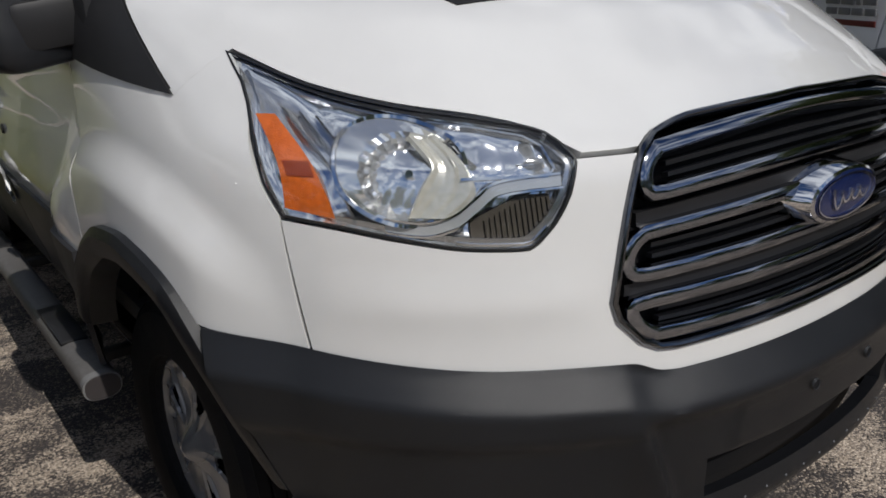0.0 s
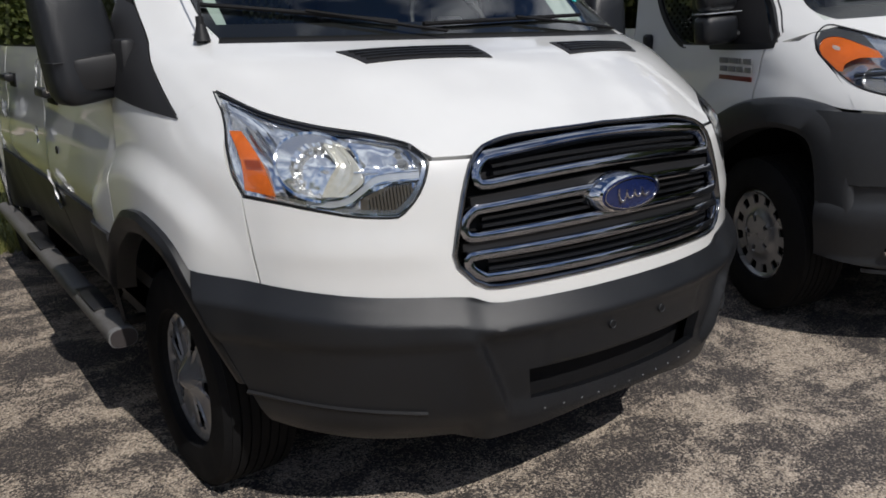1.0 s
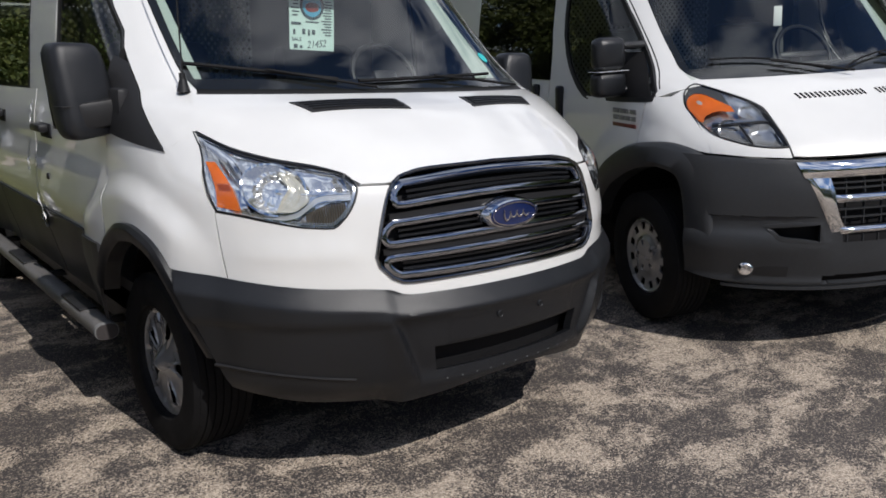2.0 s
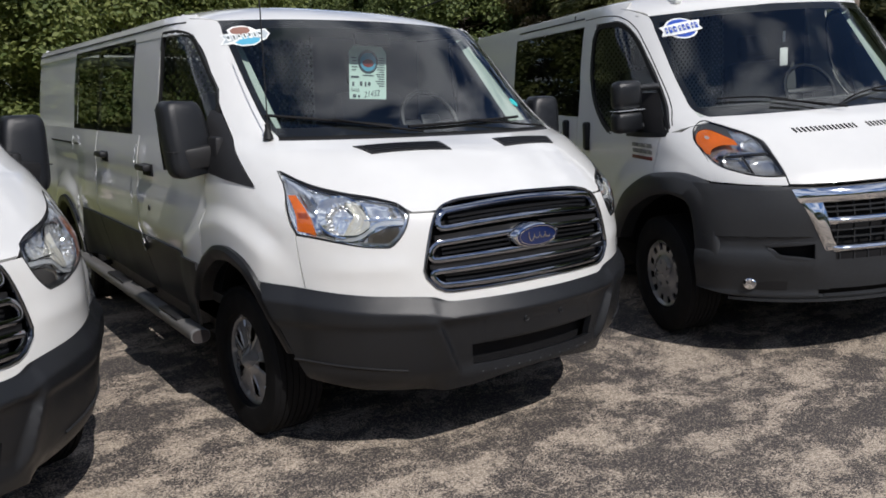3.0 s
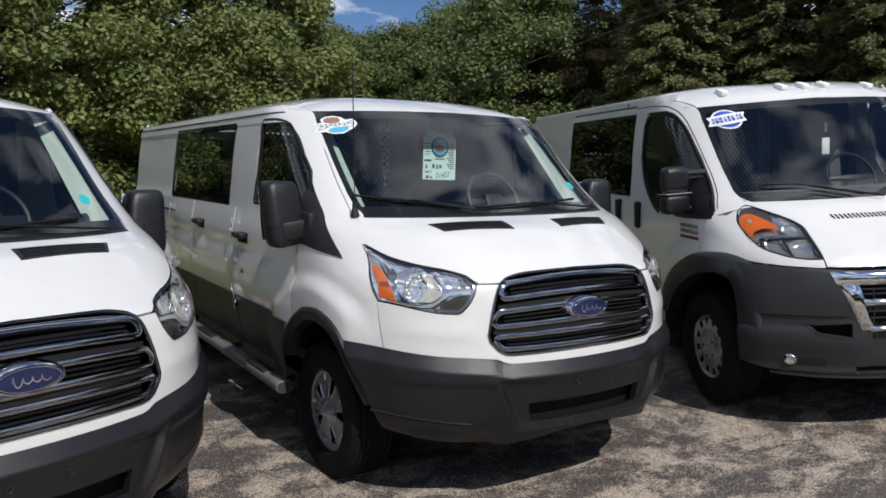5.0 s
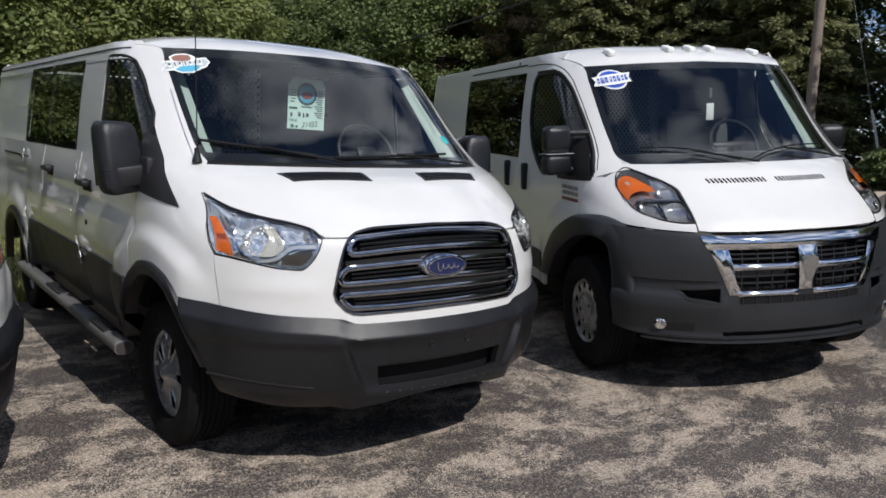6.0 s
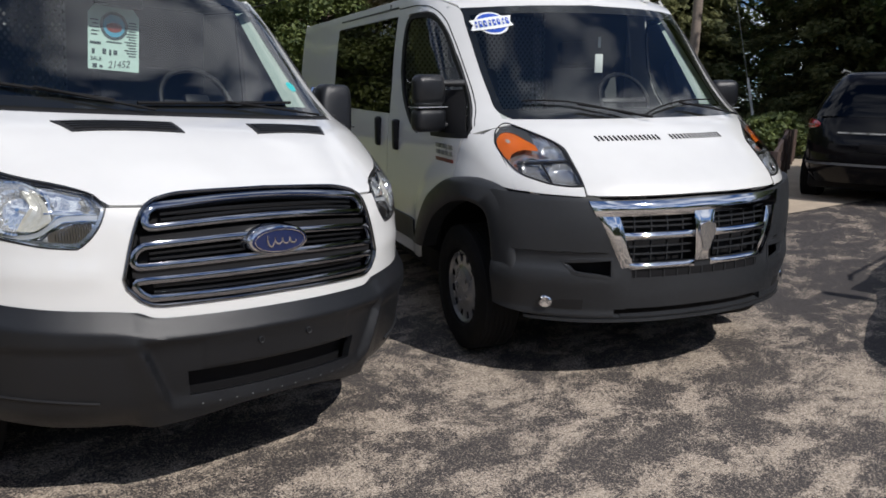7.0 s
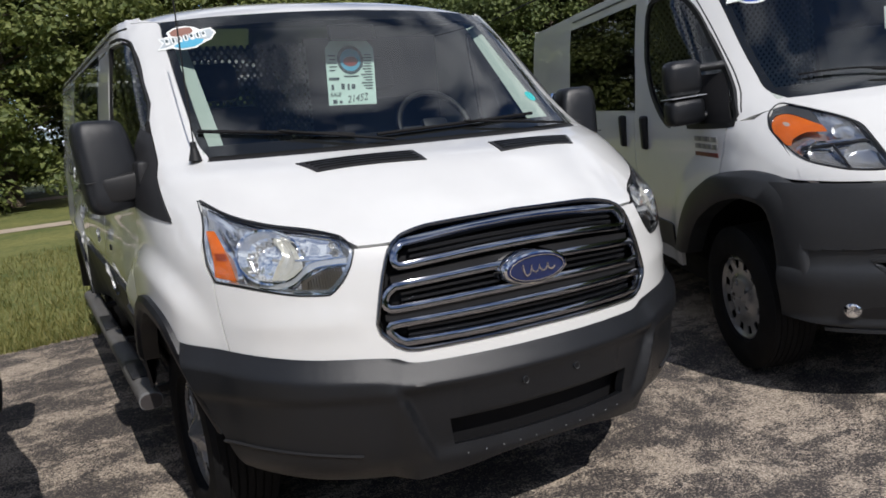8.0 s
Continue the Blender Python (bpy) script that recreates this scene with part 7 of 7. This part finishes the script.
    part("chrome_strip", sweep([Vector((x, back(0.93) - 0.015 + 0.02 * x * x, 0.93)) for x in steps(-0.45, 0.45, 10)], [(-0.012, -0.01), (0.012, -0.01), (0.010, 0.006), (-0.010, 0.006)], [Vector((0, -1, 0))] * 11), CHROME, car, "chrome tailgate strip")
    arc = [radians(a) for a in steps(188, 352, 48)]
    out = [Vector((math.cos(a), math.sin(a) * 1.0, 0)) for a in arc]
    part("bumper_strip", sweep([ring_pt(a, 0.52) for a in arc], [(-0.016, -0.02), (0.016, -0.02), (0.014, 0.008), (-0.014, 0.008)], out), TRIM_GREY, car, "grey rear bumper strip")
    part("plate_recess", box((-0.17, -0.012, 0.68), (0.17, 0.03, 0.80), 0.01), DARK, car)
    return car


car_far = tagged(suv(), "black sport utility vehicle parked on gravel, seen from behind", "car", "parked cars")
car_far.matrix_basis = pose(9.43, 0.66, 0.46, 0, 0, -82)
car_near = copy_thing(car_far, pose(7.90, -2.72, 0.367, -3.2, 0, 90))
tagged(car_near, "black sport utility vehicle parked on asphalt", "car", "parked cars")


# ---- rail fence beside the gravel ----
def fence():
    f = new("rail_fence")
    d = Vector((0.945, 0.328, 0)).normalized()
    across = Vector((d.y, -d.x, 0))
    spots = [Vector((9.85, 1.97, 0)) + d * 2.4 * k for k in range(-1, 5)]
    for p in spots:
        p.z = rise(p.x, p.y)
        part("post", box((p.x - 0.05, p.y - 0.05, p.z - 0.05), (p.x + 0.05, p.y + 0.05, p.z + 0.80), 0.008), STAINED, f)
    for a, b in zip(spots, spots[1:]):
        for z, h in ((0.72, 0.07), (0.46, 0.05), (0.20, 0.05)):
            part("rail", sweep([a + Vector((0, 0, z)), b + Vector((0, 0, z))], [(-h, -0.02), (h, -0.02), (h, 0.02), (-h, 0.02)], [across] * 2), STAINED, f)
    return tagged(f, "dark stained wooden three-rail fence beside the gravel", "fence")


fence()


# ---- utility pole, guy wire, cable ----
def utility_pole():
    u = new("utility_pole")
    base = Vector((23.3, 10.3, 0.4))
    V, F = lathe([(0.17, 0), (0.165, 2), (0.15, 6), (0.135, 10), (0.13, 11.0)], 16)
    part("pole", ([Vector((base.x + v.y, base.y + v.z, base.z + v.x)) for v in V], F), WOOD_POLE, u, "weathered grey wooden pole")
    part("cross_arm", box((base.x - 1.2, base.y - 0.16, 10.5), (base.x + 1.2, base.y - 0.06, 10.62), 0.01), WOOD_POLE, u)
    part("guy_wire", tube([base + Vector((0.2, -0.2, 9.0)), base + Vector((1.25, -2.0, 0.2))], 0.012, 6), STEEL, u, "steel guy wire")
    part("guy_guard", tube([base + Vector((0.97, -1.52, 2.6)), base + Vector((1.25, -2.0, 0.2))], 0.045, 8), plain_once("pale_guard", (0.55, 0.55, 0.52), 0.6), u, "pale plastic guard on the guy wire")
    return tagged(u, "weathered wooden utility pole with guy wire", "utility pole")


utility_pole()
a, b = Vector((23.3, 10.3, 10.0)), Vector((16.5, 38.1, 4.6))
tagged(part("power_cable", tube([a.lerp(b, t) + Vector((0, 0, -0.5 * math.sin(t * math.pi))) for t in steps(0, 1, 24)], 0.035, 6), SEAL), "black overhead power cable running to the pole", "cable")

# ---- trees round the place ----
maple = broadleaf(3, 12.0, 5.4, 0.7, LEAF_MAPLE, 125000, 0.175, "broad green maple at the edge of the lawn", 0.72, 330)
maple.matrix_basis = pose(-1.5, 27.0, 0)
for x, y, r, k in ((-9.5, 27, 80, 1.0), (-18, 25, 200, 1.1), (6.9, 30, 140, 1.0), (-5, 37, 30, 1.15), (-27, 20, 300, 1.1), (-13, 35, 20, 1.1)):
    copy_thing(maple, pose(x, y, 0, 0, 0, r) @ Matrix.Diagonal((k, k, k, 1)))
oak = broadleaf(7, 10.0, 4.8, 0.9, LEAF_OAK, 70000, 0.165, "dark green oak at the back of the place", 0.4, 300)
oak.matrix_basis = pose(15.5, 43, 0)
for x, y, r, k in ((19, 41.5, 60, 1.0), (22.5, 39.5, 150, 1.08), (26, 37.5, 210, 1.22), (29.5, 35, 20, 1.0), (33, 31, 250, 1.1), (12, 46, 100, 1.0), (21, 48, 300, 1.15), (28, 45, 330, 1.15), (24.2, 31.5, 65, 1.22)):
    copy_thing(oak, pose(x, y, 0, 0, 0, r) @ Matrix.Diagonal((k, k, k, 1)))
# last two, mostly out of view, are added to shade the trees beyond
for x, y, r, k in ((34, 22, 10, 1.5), (37, 13, 90, 1.5), (38, 4, 200, 1.5), (37, -5, 300, 1.5), (28, -2.5, 120, 1.6), (33, -1, 40, 1.6)):
    copy_thing(oak, pose(x, y, 0, 0, 0, r) @ Matrix.Diagonal((k, k, k, 1)))
russet = broadleaf(21, 13.0, 4.2, 1.5, RUSSET, 70000, 0.18, "tall tree with thin russet leaves")
russet.matrix_basis = pose(27.5, 26, 0)
copy_thing(russet, pose(30, 24, 0, 0, 0, 130))
spruce = conifer(11, 16.0, 3.8, NEEDLES, 110000, 0.25, "tall dark conifer with drooping branches")
spruce.matrix_basis = pose(24.5, 21.5, 0)
for x, y, r in ((28, 18.5, 50), (28.5, 14, 130), (31, 8.5, 200), (31.5, 3, 280), (33, 16, 20)):
    copy_thing(spruce, pose(x, y, 0, 0, 0, r))
# extra oak out of view, added so its crown shades the far black car
copy_thing(oak, pose(14.0, -5.5, 0, 0, 0, 75) @ Matrix.Diagonal((0.9, 0.9, 0.9, 1)))
# unseen tree line added behind the camera, closes the place for reflections
far_oak = broadleaf(41, 11.0, 6.0, 0.6, LEAF_OAK, 7000, 0.65, "dark green tree added out of view on the far side of the lot")
far_oak.matrix_basis = pose(-28, -38, 0)
for x, y, r in ((-18, -42, 70), (-8, -44, 150), (2, -43, 220), (12, -42, 290), (22, -36, 330), (31, -28, 45), (-36, -28, 80), (-41, -16, 110), (-42, -4, 200), (-41, 8, 10)):
    copy_thing(far_oak, pose(x, y, 0, 0, 0, r))
shrub = broadleaf(31, 1.3, 1.0, 0.1, LEAF_OAK, 5000, 0.14, "low green shrub beyond the gravel")
shrub.matrix_basis = pose(21.0, 6.4, 0.5)
copy_thing(shrub, pose(23.5, 7.6, 0.5, 0, 0, 90))
